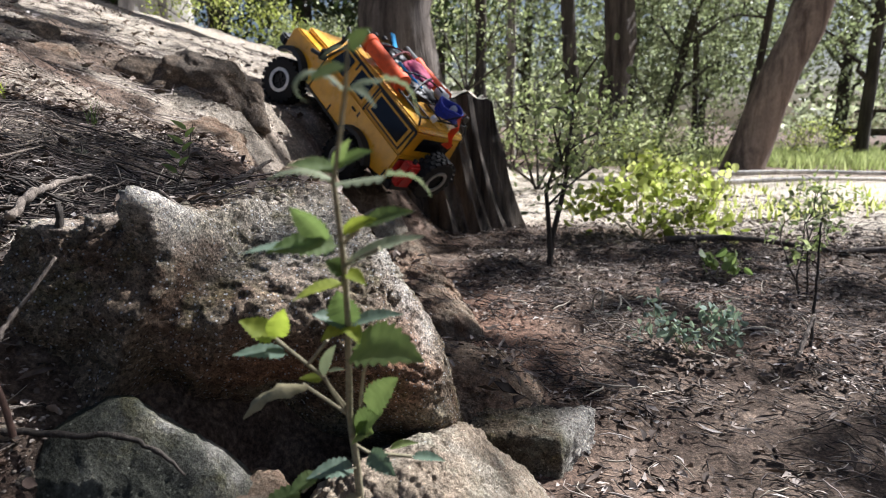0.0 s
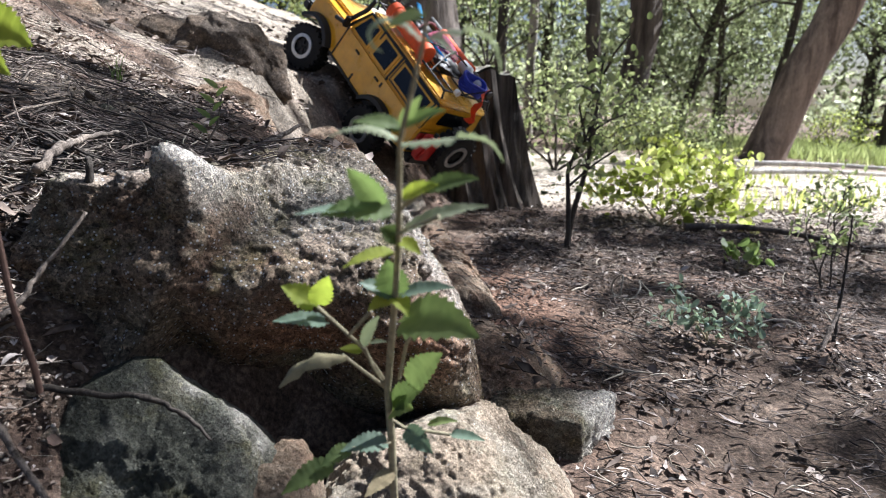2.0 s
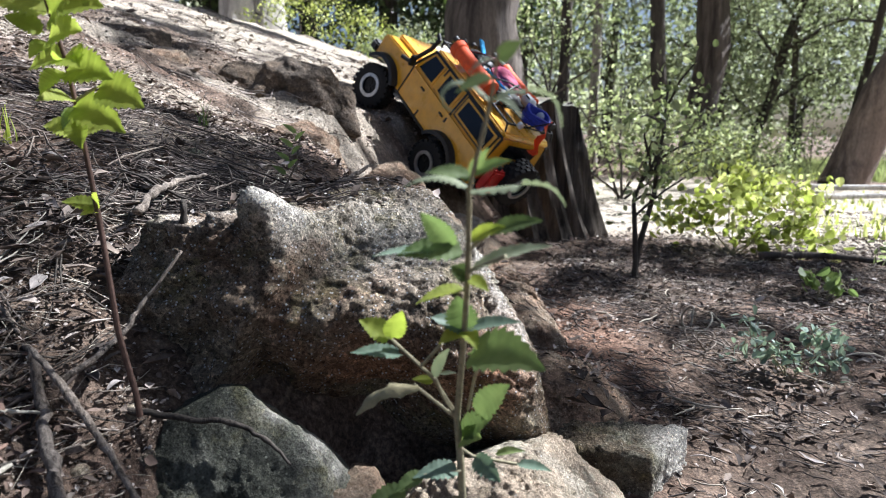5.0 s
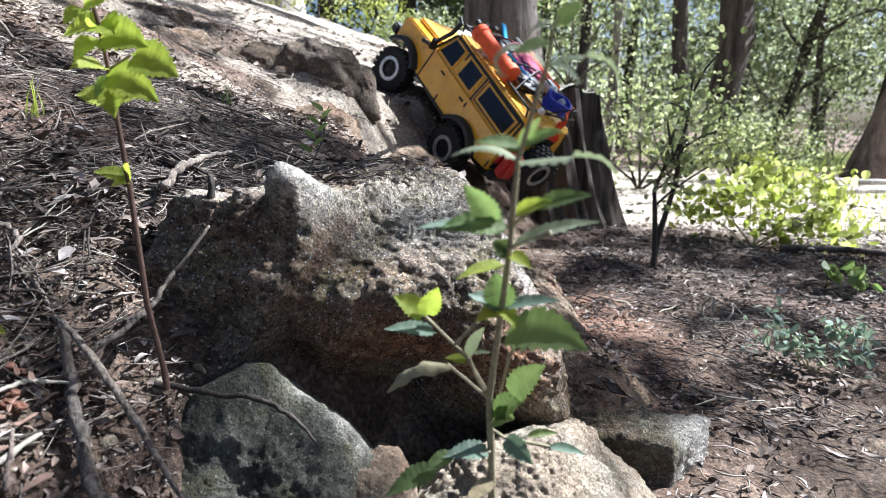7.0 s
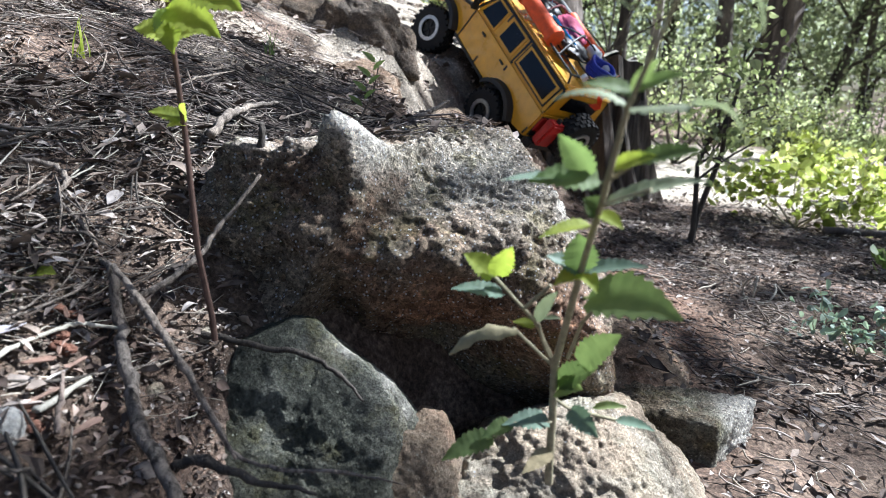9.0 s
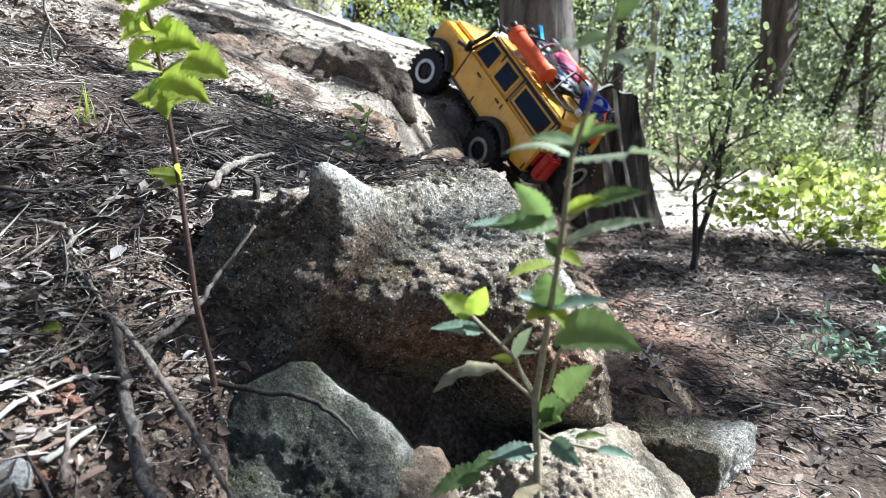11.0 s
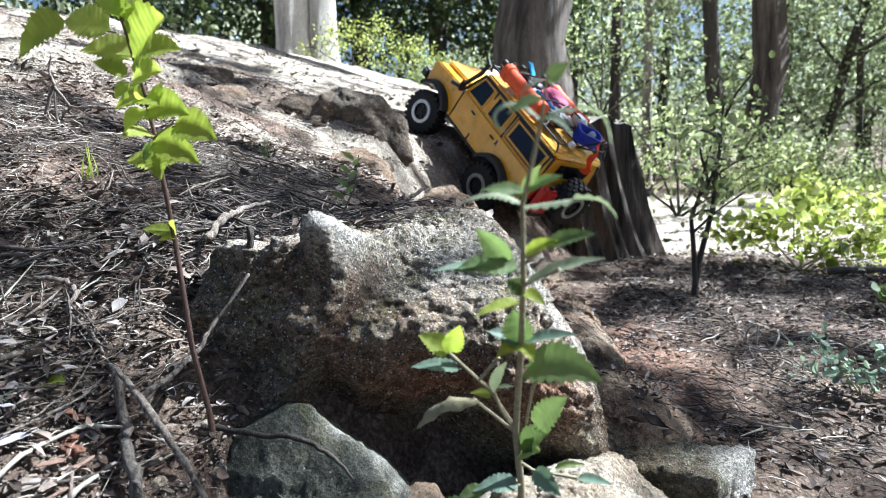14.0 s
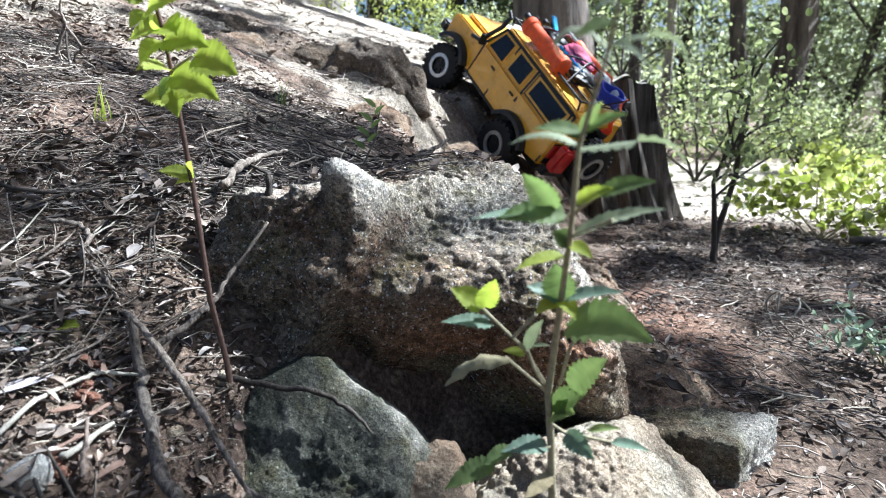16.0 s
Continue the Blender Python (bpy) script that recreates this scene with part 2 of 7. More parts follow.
def mat_leaf(name, col, back, trans=0.45, vary=0.35, rough=0.5, vein=0.0):
    """A thin leaf that lets light through; each leaf has its own shade."""
    mat, nodes, links, b = material(name, rough, 0, 0.35)
    geo = nodes.new("ShaderNodeNewGeometry")
    oi = nodes.new("ShaderNodeObjectInfo")
    add = nodes.new("ShaderNodeMath")
    add.operation = "ADD"
    links.new(geo.outputs["Random Per Island"], add.inputs[0])
    links.new(oi.outputs["Random"], add.inputs[1])
    fr = nodes.new("ShaderNodeMath")
    fr.operation = "FRACT"
    links.new(add.outputs[0], fr.inputs[0])
    c = ramp(nodes, links, fr.outputs[0], [(0.0, tuple(v * (1 - vary) for v in col)), (0.55, col), (1.0, back)]).outputs[0]
    n = noise_node(nodes, links, 120, 4)
    g = ramp(nodes, links, n.outputs[0], [(0.35, (0.75, 0.78, 0.7)), (0.7, (1.2, 1.15, 1.1))]).outputs[0]
    c = mix(nodes, links, c, g, 0.7, "MULTIPLY")
    links.new(c, b.inputs["Base Color"])
    if vein:
        bump(nodes, links, b, n.outputs[0], 0.6, vein)
    tr = nodes.new("ShaderNodeBsdfTranslucent")
    tc = mix(nodes, links, c, (1.45, 1.52, 1.15), 1.0, "MULTIPLY")
    links.new(tc, tr.inputs["Color"])
    ms = nodes.new("ShaderNodeMixShader")
    ms.inputs[0].default_value = trans
    links.new(b.outputs[0], ms.inputs[1])
    links.new(tr.outputs[0], ms.inputs[2])
    links.new(ms.outputs[0], nodes["Material Output"].inputs["Surface"])
    return mat


def mat_litter(name, stops, rough=0.85):
    """Dry needles, leaves and twigs: every piece takes its own colour."""
    mat, nodes, links, b = material(name, rough, 0, 0.3)
    geo = nodes.new("ShaderNodeNewGeometry")
    oi = nodes.new("ShaderNodeObjectInfo")
    add = nodes.new("ShaderNodeMath")
    add.operation = "ADD"
    links.new(geo.outputs["Random Per Island"], add.inputs[0])
    links.new(oi.outputs["Random"], add.inputs[1])
    fr = nodes.new("ShaderNodeMath")
    fr.operation = "FRACT"
    links.new(add.outputs[0], fr.inputs[0])
    c = ramp(nodes, links, fr.outputs[0], stops).outputs[0]
    n = noise_node(nodes, links, 180, 5, 0.7)
    g = ramp(nodes, links, n.outputs[0], [(0.3, (0.6, 0.58, 0.56)), (0.7, (1.25, 1.22, 1.2))]).outputs[0]
    c = mix(nodes, links, c, g, 0.8, "MULTIPLY")
    links.new(c, b.inputs["Base Color"])
    bump(nodes, links, b, n.outputs[0], 0.5, 0.001)
    return mat


def mat_plain(name, col, rough=0.5, metal=0.0, spec=0.5, dirt=0.25, scale=40.0, coat=0.0):
    mat, nodes, links, b = material(name, rough, metal, spec)
    n = noise_node(nodes, links, scale, 6, 0.65)
    g = ramp(nodes, links, n.outputs[0], [(0.35, (1 - dirt, 1 - dirt, 1 - dirt)), (0.65, (1 + dirt * 0.3,) * 3)]).outputs[0]
    c = mix(nodes, links, col, g, 1.0, "MULTIPLY")
    links.new(c, b.inputs["Base Color"])
    r = ramp(nodes, links, n.outputs[0], [(0.3, (max(rough - 0.1, 0.02),) * 3), (0.7, (min(rough + 0.15, 1),) * 3)])
    links.new(r.outputs[0], b.inputs["Roughness"])
    b.inputs["Coat Weight"].default_value = coat
    return mat


M_SOIL = mat_soil("soil")
M_ROCK = mat_rock("grey_rock", (0.125, 0.104, 0.075), (0.52, 0.445, 0.335), (0.20, 0.128, 0.083), (0.37, 0.335, 0.245), 0.45, 420, 1.0, 0.82, 1.0)
M_ROCK_PALE = mat_rock("pale_rock", (0.31, 0.262, 0.198), (0.63, 0.555, 0.445), (0.44, 0.345, 0.25), (0.56, 0.52, 0.41), 0.2, 420, 0.8, 0.985, 0.45)
M_ROCK_GREEN = mat_rock("green_grey_rock", (0.054, 0.058, 0.046), (0.165, 0.168, 0.132), (0.115, 0.112, 0.082), (0.25, 0.25, 0.205), 0.35, 520, 0.5, 0.955, 0.6)
M_ROCK_BANK = mat_rock("brown_rock", (0.06, 0.047, 0.036), (0.25, 0.20, 0.155), (0.16, 0.12, 0.085), (0.12, 0.10, 0.08), 0.0, 260, 0.1, 0.97, 0.6)
M_ROCK_TAN = mat_rock("tan_earthy_rock", (0.16, 0.118, 0.082), (0.40, 0.31, 0.225), (0.30, 0.20, 0.135), (0.30, 0.245, 0.18), 0.0, 300, 0.2, 0.97, 0.5)
M_ROCK_WHITE = mat_rock("white_stone", (0.55, 0.53, 0.49), (0.80, 0.78, 0.74), (0.6, 0.55, 0.48), (0.66, 0.64, 0.6), 0.0, 420, 0.2, 0.99, 0.3)
M_ROCK_SIDE = mat_rock("olive_grey_rock", (0.07, 0.064, 0.048), (0.26, 0.235, 0.18), (0.17, 0.13, 0.085), (0.22, 0.215, 0.165), 0.4, 420, 0.5, 0.95, 0.8)
M_BARK_WHITE = mat_bark("white_bark", (0.36, 0.34, 0.31), (0.74, 0.72, 0.68), 12, 0.012)
M_BARK = mat_bark("brown_bark", (0.042, 0.034, 0.030), (0.165, 0.142, 0.124), 16, 0.025)
M_BARK_GREY = mat_bark("grey_bark", (0.16, 0.15, 0.135), (0.42, 0.40, 0.36), 12, 0.015)
M_BARK_DARK = mat_bark("dark_bark", (0.03, 0.026, 0.022), (0.10, 0.088, 0.075), 18, 0.015)
M_BARK_RED = mat_bark("reddish_bark", (0.09, 0.068, 0.057), (0.30, 0.24, 0.20), 14, 0.025)
M_STUMP = mat_bark("weathered_stump_wood", (0.016, 0.014, 0.012), (0.13, 0.11, 0.092), 34, 0.012, (1, 1, 0.07))
M_CUT = mat_bark("weathered_cut_wood", (0.24, 0.23, 0.19), (0.50, 0.48, 0.41), 30, 0.004, (0.2, 1, 1))
M_STEM = mat_plain("green_stem", (0.34, 0.30, 0.19), 0.6, 0, 0.3, 0.35, 300)
M_STEM_RED = mat_plain("reddish_stem", (0.11, 0.066, 0.05), 0.7, 0, 0.3, 0.4, 300)
M_TWIG = mat_bark("twig_bark", (0.07, 0.058, 0.048), (0.33, 0.285, 0.24), 260, 0.003, (1, 1, 0.35))
M_LEAF_NEAR = mat_leaf("nettle_leaf", (0.145, 0.200, 0.078), (0.215, 0.270, 0.11), 0.48, 0.3, 0.6, 0.0006)
M_LEAF_PALE = mat_leaf("pale_nettle_leaf", (0.33, 0.37, 0.26), (0.44, 0.47, 0.36), 0.35, 0.2, 0.6, 0.0006)
M_LEAF_TEAL = mat_leaf("blue_green_nettle_leaf", (0.145, 0.205, 0.155), (0.20, 0.26, 0.20), 0.3, 0.2, 0.55, 0.0006)
M_LEAF_YELG = mat_leaf("light_green_leaf", (0.34, 0.40, 0.07), (0.42, 0.47, 0.11), 0.66, 0.25, 0.6, 0.0006)
M_LEAF_YEL = mat_leaf("yellowed_leaf", (0.30, 0.30, 0.05), (0.34, 0.33, 0.08), 0.4, 0.2, 0.6)
M_LEAF_DRY = mat_litter("withered_leaf", [(0.0, (0.24, 0.22, 0.12)), (0.5, (0.30, 0.27, 0.16)), (1.0, (0.24, 0.19, 0.11))])
M_LEAF_SUN = mat_leaf("yellow_green_shrub_leaf", (0.33, 0.38, 0.085), (0.66, 0.66, 0.34), 0.45, 0.75)
M_LEAF_MID = mat_leaf("grey_green_leaf", (0.22, 0.26, 0.13), (0.48, 0.50, 0.34), 0.45, 0.6)
M_LEAF_TREE = mat_leaf("olive_tree_leaf", (0.19, 0.215, 0.135), (0.40, 0.43, 0.32), 0.45, 0.6)
M_LEAF_DARK = mat_leaf("dark_evergreen_leaf", (0.035, 0.055, 0.02), (0.07, 0.10, 0.03), 0.25, 0.5)
M_GRASS = mat_leaf("meadow_grass", (0.27, 0.31, 0.14), (0.44, 0.46, 0.27), 0.45, 0.4)
M_NEEDLE = mat_litter("dry_needles", [(0.0, (0.018, 0.015, 0.013)), (0.5, (0.072, 0.058, 0.050)), (0.85, (0.19, 0.16, 0.14)), (1.0, (0.42, 0.37, 0.33))])
M_DEADLEAF = mat_litter("dead_leaves", [(0.0, (0.026, 0.021, 0.018)), (0.35, (0.095, 0.072, 0.058)), (0.7, (0.24, 0.195, 0.16)), (0.92, (0.40, 0.35, 0.31)), (1.0, (0.56, 0.52, 0.48))])
M_STRAW = mat_litter("pale_dry_stalks", [(0.0, (0.05, 0.04, 0.034)), (0.3, (0.16, 0.13, 0.108)), (0.65, (0.33, 0.295, 0.235)), (1.0, (0.58, 0.535, 0.44))])
M_LEAF_BLUE = mat_leaf("pale_blue_green_leaf", (0.24, 0.31, 0.27), (0.36, 0.42, 0.37), 0.3, 0.4)
# Distance haze is put into this paler, greyer leaf colour.
M_HAZE = mat_leaf("haze_painted_far_leaf", (0.38, 0.40, 0.33), (0.60, 0.61, 0.54), 0.45, 0.4)
M_BARKBITS = mat_litter("bark_flakes", [(0.0, (0.05, 0.037, 0.030)), (0.4, (0.14, 0.098, 0.076)), (0.8, (0.27, 0.20, 0.16)), (1.0, (0.46, 0.37, 0.31))])
M_CHIP = mat_litter("small_stones", [(0.0, (0.12, 0.10, 0.08)), (0.5, (0.30, 0.25, 0.20)), (1.0, (0.52, 0.46, 0.40))])
M_RUST = mat_litter("rust_brown_cone", [(0.0, (0.14, 0.065, 0.042)), (1.0, (0.24, 0.125, 0.085))])


# ---- the lie of the land ----
def bank_edge(y):
    return np.interp(y, [-1, 0.5, 0.7, 0.9, 1.0, 1.2, 1.5, 1.75, 1.95, 2.2, 2.6, 4, 9], [-0.06, -0.10, -0.17, -0.26, -0.30, -0.38, -0.42, -0.30, -0.26, -0.30, -0.2, 0.2, 0.6])


def hump(x, y, cx, cy, sx, sy, h):
    return h * np.exp(-(((x - cx) / sx) ** 2) - ((y - cy) / sy) ** 2)


def land(x, y):
    """Height of the bare ground: a flat woodland floor, and an earth bank that rises beside it."""
    x, y = np.asarray(x, float), np.asarray(y, float)
    flat = -0.018 * np.clip(y - 2.5, 0, 9) + 0.01 * np.clip(y - 13, 0, 60) + 0.012 * np.sin(2.1 * x + 1.3) * np.cos(1.7 * y)
    top = np.interp(y, [-1.5, 0.0, 0.55, 2.6, 5, 12, 60], [-0.05, 0.07, 0.24, 0.425, 0.58, 0.6, 0.9]) + 0.3 * np.clip(-x - 0.2, 0, 1.5)
    run = np.interp(y, [0.5, 0.9, 1.3], [0.15, 0.23, 0.30])
    s = smooth(-run, 0.08, bank_edge(y) - x)
    z = flat * (1 - s) + top * s
    z = z - hump(x, y, -0.09, 0.39, 0.095, 0.10, 0.15) - hump(x, y, -0.175, 0.275, 0.085, 0.07, 0.075) - hump(x, y, -0.45, 1.70, 0.14, 0.12, 0.07) - hump(x, y, -0.47, 1.08, 0.20, 0.20, 0.05)
    return z


def land_rough(x, y):
    p = np.stack([x, y, 0 * x], 1)
    near = np.exp(-((np.hypot(x, y - 1) / 4) ** 2))
    rough = 0.014 * fbm(p, 7, 4, 3) + near * (0.006 * fbm(p, 38, 3, 9) + 0.0025 * fbm(p, 130, 2, 21))
    bank = smooth(-0.25, 0.05, bank_edge(y) - x) * smooth(0.8, 1.2, y)
    rough = rough + bank * (0.03 * fbm(p, 4.5, 3, 31) + 0.022 * fbm(p * [0.6, 1.5, 1], 13, 4, 37))
    return land(x, y) + rough


def axis(lo, hi, step, far_lo, far_hi, grow=1.16):
    mid = list(np.arange(lo, hi, step))
    right, s = [hi], step
    while right[-1] < far_hi:
        s *= grow
        right.append(right[-1] + s)
    left, s = [lo], step
    while left[-1] > far_lo:
        s *= grow
        left.append(left[-1] - s)
    return np.array(left[:0:-1] + mid + right)


gx, gy = axis(-1.0, 1.0, 0.0075, -90, 90, 1.06), axis(0.15, 2.3, 0.0075, -30, 160, 1.06)
GX, GY = np.meshgrid(gx, gy)
gv = np.stack([GX.ravel(), GY.ravel(), land_rough(GX.ravel(), GY.ravel())], 1)
nx, ny = len(gx), len(gy)
idx = np.arange(nx * ny).reshape(ny, nx)
gf = np.stack([idx[:-1, :-1].ravel(), idx[:-1, 1:].ravel(), idx[1:, 1:].ravel(), idx[1:, :-1].ravel()], 1)
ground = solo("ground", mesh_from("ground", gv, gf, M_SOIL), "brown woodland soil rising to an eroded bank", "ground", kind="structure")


def float_layer(me, name, values):
    me.attributes.new(name, "FLOAT", "POINT").data.foreach_set("value", np.asarray(values, dtype=np.float32))


gp = np.stack([gv[:, 0], gv[:, 1], 0 * gv[:, 0]], 1)
# Pale dust past the shade's edge; the sun's brightness is painted into it.
sunlit_dust = (1 - 0.30 * smooth(0.1, 0.5, -gv[:, 0])) * smooth(-0.15, 0.2, gv[:, 1] - np.interp(gv[:, 0], [-3, -0.4, 0.0, 0.5, 0.9, 3], [1.75, 1.75, 2.15, 2.1, 1.75, 1.6]) + 0.22 * fbm(gp, 2.5, 3, 61)) * (1 - smooth(3.6, 5.5, np.hypot(gv[:, 0] - 0.3, gv[:, 1] - 1)))
dusty = 0.6 * smooth(0.36, 0.62, 0.6 * vnoise(gp * 5.5, 64) + 0.4 * vnoise(gp * [9, 24, 1], 65)) * smooth(0.5, 0.75, gv[:, 1]) * smooth(0.2, 0.4, -gv[:, 0])
clay = np.exp(-(((gv[:, 0] - 0.06) / 0.12) ** 2) - ((gv[:, 1] - 0.95) / 0.30) ** 2) * (0.6 + 0.8 * vnoise(gp * 9, 66))
float_layer(ground.data, "clay", np.clip(clay, 0, 0.9))
float_layer(ground.data, "dust_sun", np.maximum(sunlit_dust, dusty))


# ---- rocks ----
def rock(name, label, centre, bodies, mat, sub=6, power=9, lumps=(0.010, 14), rough=(0.004, 60), grit=(0.0012, 260), pits=0.0, dents=(), seed=1, wear_sun=(), rust=(), group="rocks", category="rock"):
    """A worn stone: rounded bodies cut by planes (point, normal) and grown together, then dented and roughened."""
    bm = bmesh.new()
    bmesh.ops.create_icosphere(bm, subdivisions=sub, radius=1.0)
    d = np.array([v.co[:] for v in bm.verts])
    d /= np.linalg.norm(d, axis=1, keepdims=True)
    faces = np.array([[v.index for v in f.verts] for f in bm.faces])
    bm.free()
    c = np.array(centre)
    if not isinstance(bodies[0], list):
        bodies = [bodies]
    reach = []
    for planes in bodies:
        acc = np.zeros(len(d))
        for pt, n in planes:
            n = np.array(n, float) / np.linalg.norm(n)
            far = max(n @ (np.array(pt) - c), 0.004)
            acc += np.clip(d @ n / far, 0, None) ** power
        reach.append(acc ** (-1 / power))
    r = (np.array(reach) ** 14).sum(0) ** (1 / 14) if len(reach) > 1 else reach[0]
    p = c + d * r[:, None]
    for pt, rad, depth in dents:
        w = np.exp(-(((p - pt) / rad) ** 2).sum(1))
        p = p - d * (depth * w)[:, None]
    a = lumps[0] * fbm(p, lumps[1], 3, seed) + rough[0] * fbm(p, rough[1], 3, seed + 5) + grit[0] * fbm(p, grit[1], 2, seed + 9)
    if pits:
        hole = 0.35 * smooth(0.70, 0.82, vnoise(p * 150, seed + 30)) + 0.8 * smooth(0.62, 0.76, vnoise(p * 280, seed + 31)) + 0.6 * smooth(0.58, 0.74, vnoise(p * 430, seed + 32))
        cracks = np.abs(fbm(p * [1, 1, 1.7], 95, 3, seed + 40))
        a = a - 0.5 * pits * smooth(0.12, 0.0, cracks)
        a = a - pits * hole * smooth(0.38, 0.6, vnoise(p * 16, seed + 33))
    p = p + d * a[:, None]
    me = mesh_from(name, p, faces, mat)
    # Pale marks: real wear, and sunlight painted on some sides and rims.
    worn = np.zeros(len(p))
    for pt, rad, k in wear_sun:
        worn = np.maximum(worn, k * np.exp(-(((p - pt) / rad) ** 2).sum(1) * (0.6 + 0.8 * vnoise(p * 60, 8))))
    if len(wear_sun):
        float_layer(me, "wear_sun", np.clip(worn, 0, 1))
    red = np.zeros(len(p))
    for pt, rad, k in rust:
        red = np.maximum(red, k * np.exp(-(((p - pt) / rad) ** 2).sum(1) * (0.5 + vnoise(p * 50, 18))))
    if len(rust):
        float_layer(me, "rust", np.clip(red, 0, 1))
    return solo(name, me, label, category, group)


boulder_main = [((-0.10, 0.369, 0.198), (0.05, -1, 0.05)), ((-0.036, 0.43, 0.222), (0.85, -0.75, 0.40)), ((-0.026, 0.46, 0.19), (1, -0.10, 0.62)), ((-0.020, 0.50, 0.185), (1, 0.45, 0.55)), ((0.002, 0.45, 0.15), (1, 0.0, 0.12)), ((-0.11, 0.45, 0.250), (0.06, -0.50, 1)), ((-0.17, 0.5, 0.272), (-0.30, 0.0, 1)), ((-0.13, 0.54, 0.270), (0.12, 0.40, 1)), ((-0.07, 0.48, 0.257), (0.65, -0.20, 1)),
      ((-0.10, 0.370, 0.190), (0.0, -1.0, -0.80)), ((-0.10, 0.42, 0.105), (0.0, -0.6, -0.8)), ((-0.1, 0.63, 0.2), (0, 1, 0.1)), ((-0.1, 0.5, 0.03), (0, 0, -1)), ((-0.285, 0.5, 0.2), (-1, 0, 0.1)), ((-0.02, 0.42, 0.12), (0.8, -0.7, -0.3))]
boulder_spur = [((-0.20, 0.361, 0.2), (-0.10, -1, 0.20)), ((-0.275, 0.37, 0.185), (-0.85, -0.6, 0.15)), ((-0.158, 0.385, 0.225), (0.90, -0.30, -0.50)), ((-0.156, 0.385, 0.24), (0.95, -0.35, 0.10)), ((-0.2, 0.41, 0.266), (-0.1, 0.2, 1)), ((-0.2, 0.42, 0.08), (0, -0.1, -1)), ((-0.29, 0.45, 0.2), (-1, 0, 0.1)), ((-0.2, 0.525, 0.2), (0, 1, 0.2))]
# Pale marks: a worn tip, and sunlight painted along the right rim.
boulder = rock(
    "boulder", "large pitted grey-brown limestone boulder with a mossy top", (-0.15, 0.49, 0.19),
    [boulder_main, boulder_spur],
    M_ROCK, 7, 20, (0.0095, 13), (0.0075, 34), (0.0044, 150), 0.0044,
    [((-0.179, 0.386, 0.276), (0.018, 0.024, 0.022), -0.026), ((-0.206, 0.380, 0.280), (0.008, 0.03, 0.03), 0.008), ((-0.160, 0.388, 0.272), (0.012, 0.04, 0.03), 0.012), ((-0.147, 0.39, 0.275), (0.018, 0.04, 0.03), 0.018), ((-0.10, 0.42, 0.105), (0.05, 0.07, 0.03), 0.04),
     ((-0.235, 0.38, 0.275), (0.012, 0.03, 0.03), 0.012)], 3,
    [((-0.183, 0.380, 0.300), (0.022, 0.035, 0.026), 2.6), ((-0.165, 0.385, 0.270), (0.015, 0.03, 0.02), 0.8), ((-0.235, 0.385, 0.27), (0.03, 0.03, 0.012), 0.8), ((-0.045, 0.47, 0.228), (0.014, 0.03, 0.025), 0.9), ((-0.028, 0.46, 0.20), (0.012, 0.03, 0.025), 0.9), ((-0.012, 0.455, 0.170), (0.012, 0.03, 0.025), 0.8), ((-0.10, 0.44, 0.25), (0.06, 0.06, 0.04), 0.45)],
    [((-0.035, 0.41, 0.145), (0.05, 0.05, 0.045), 1.0), ((-0.11, 0.395, 0.160), (0.07, 0.04, 0.045), 1.0), ((-0.205, 0.36, 0.235), (0.035, 0.03, 0.03), 0.35), ((-0.10, 0.40, 0.15), (0.05, 0.03, 0.025), 0.6)])
front_rock = rock(
    "front_rock", "flat-faced greenish grey rock with a pale worn edge", (-0.175, 0.325, 0.085),
    [((-0.187, 0.338, 0.160), (0.10, -0.86, 0.58)), ((-0.187, 0.346, 0.166), (-0.40, 0.0, 1)), ((-0.150, 0.348, 0.138), (0.60, 0.42, 0.75)), ((-0.228, 0.312, 0.13), (-1, -0.25, 0.30)),
     ((-0.2, 0.372, 0.1), (0.1, 1, 0.2)), ((-0.2, 0.35, 0.0), (0, 0, -1)), ((-0.136, 0.335, 0.136), (0.83, 0.15, 0.55)), ((-0.118, 0.33, 0.09), (1, -0.1, 0.12)), ((-0.18, 0.268, 0.05), (0, -1, 0.1))],
    M_ROCK_GREEN, 6, 26, (0.005, 16), (0.0028, 60), (0.0013, 260), 0.0014, (), 11, [((-0.137, 0.348, 0.130), (0.014, 0.02, 0.008), 0.4), ((-0.165, 0.345, 0.150), (0.014, 0.02, 0.005), 0.45), ((-0.125, 0.340, 0.115), (0.01, 0.02, 0.008), 0.4)])
slab = rock(
    "lit_slab_rock", "pale tan pitted limestone slab in sunlight", (-0.01, 0.40, 0.035),
    [((-0.03, 0.385, 0.106), (-0.42, -0.22, 1)), ((-0.03, 0.395, 0.106), (-0.42, 0.45, 1)), ((-0.03, 0.335, 0.085), (0.0, -1, 0.75)), ((0.040, 0.43, 0.070), (0.90, 0.05, 1)), ((0.02, 0.40, 0.108), (0.35, -0.1, 1)), ((-0.096, 0.38, 0.06), (-1, 0.1, 0.3)), ((0.0, 0.50, 0.05), (0.2, 1, 0.3)), ((0, 0.4, -0.03), (0, 0, -1)), ((0.04, 0.36, 0.07), (0.7, -0.7, 0.7)), ((0.095, 0.42, 0.0), (1, 0, 0.2))],
    M_ROCK_PALE, 7, 12, (0.009, 18), (0.006, 45), (0.003, 180), 0.0024, (), 21)
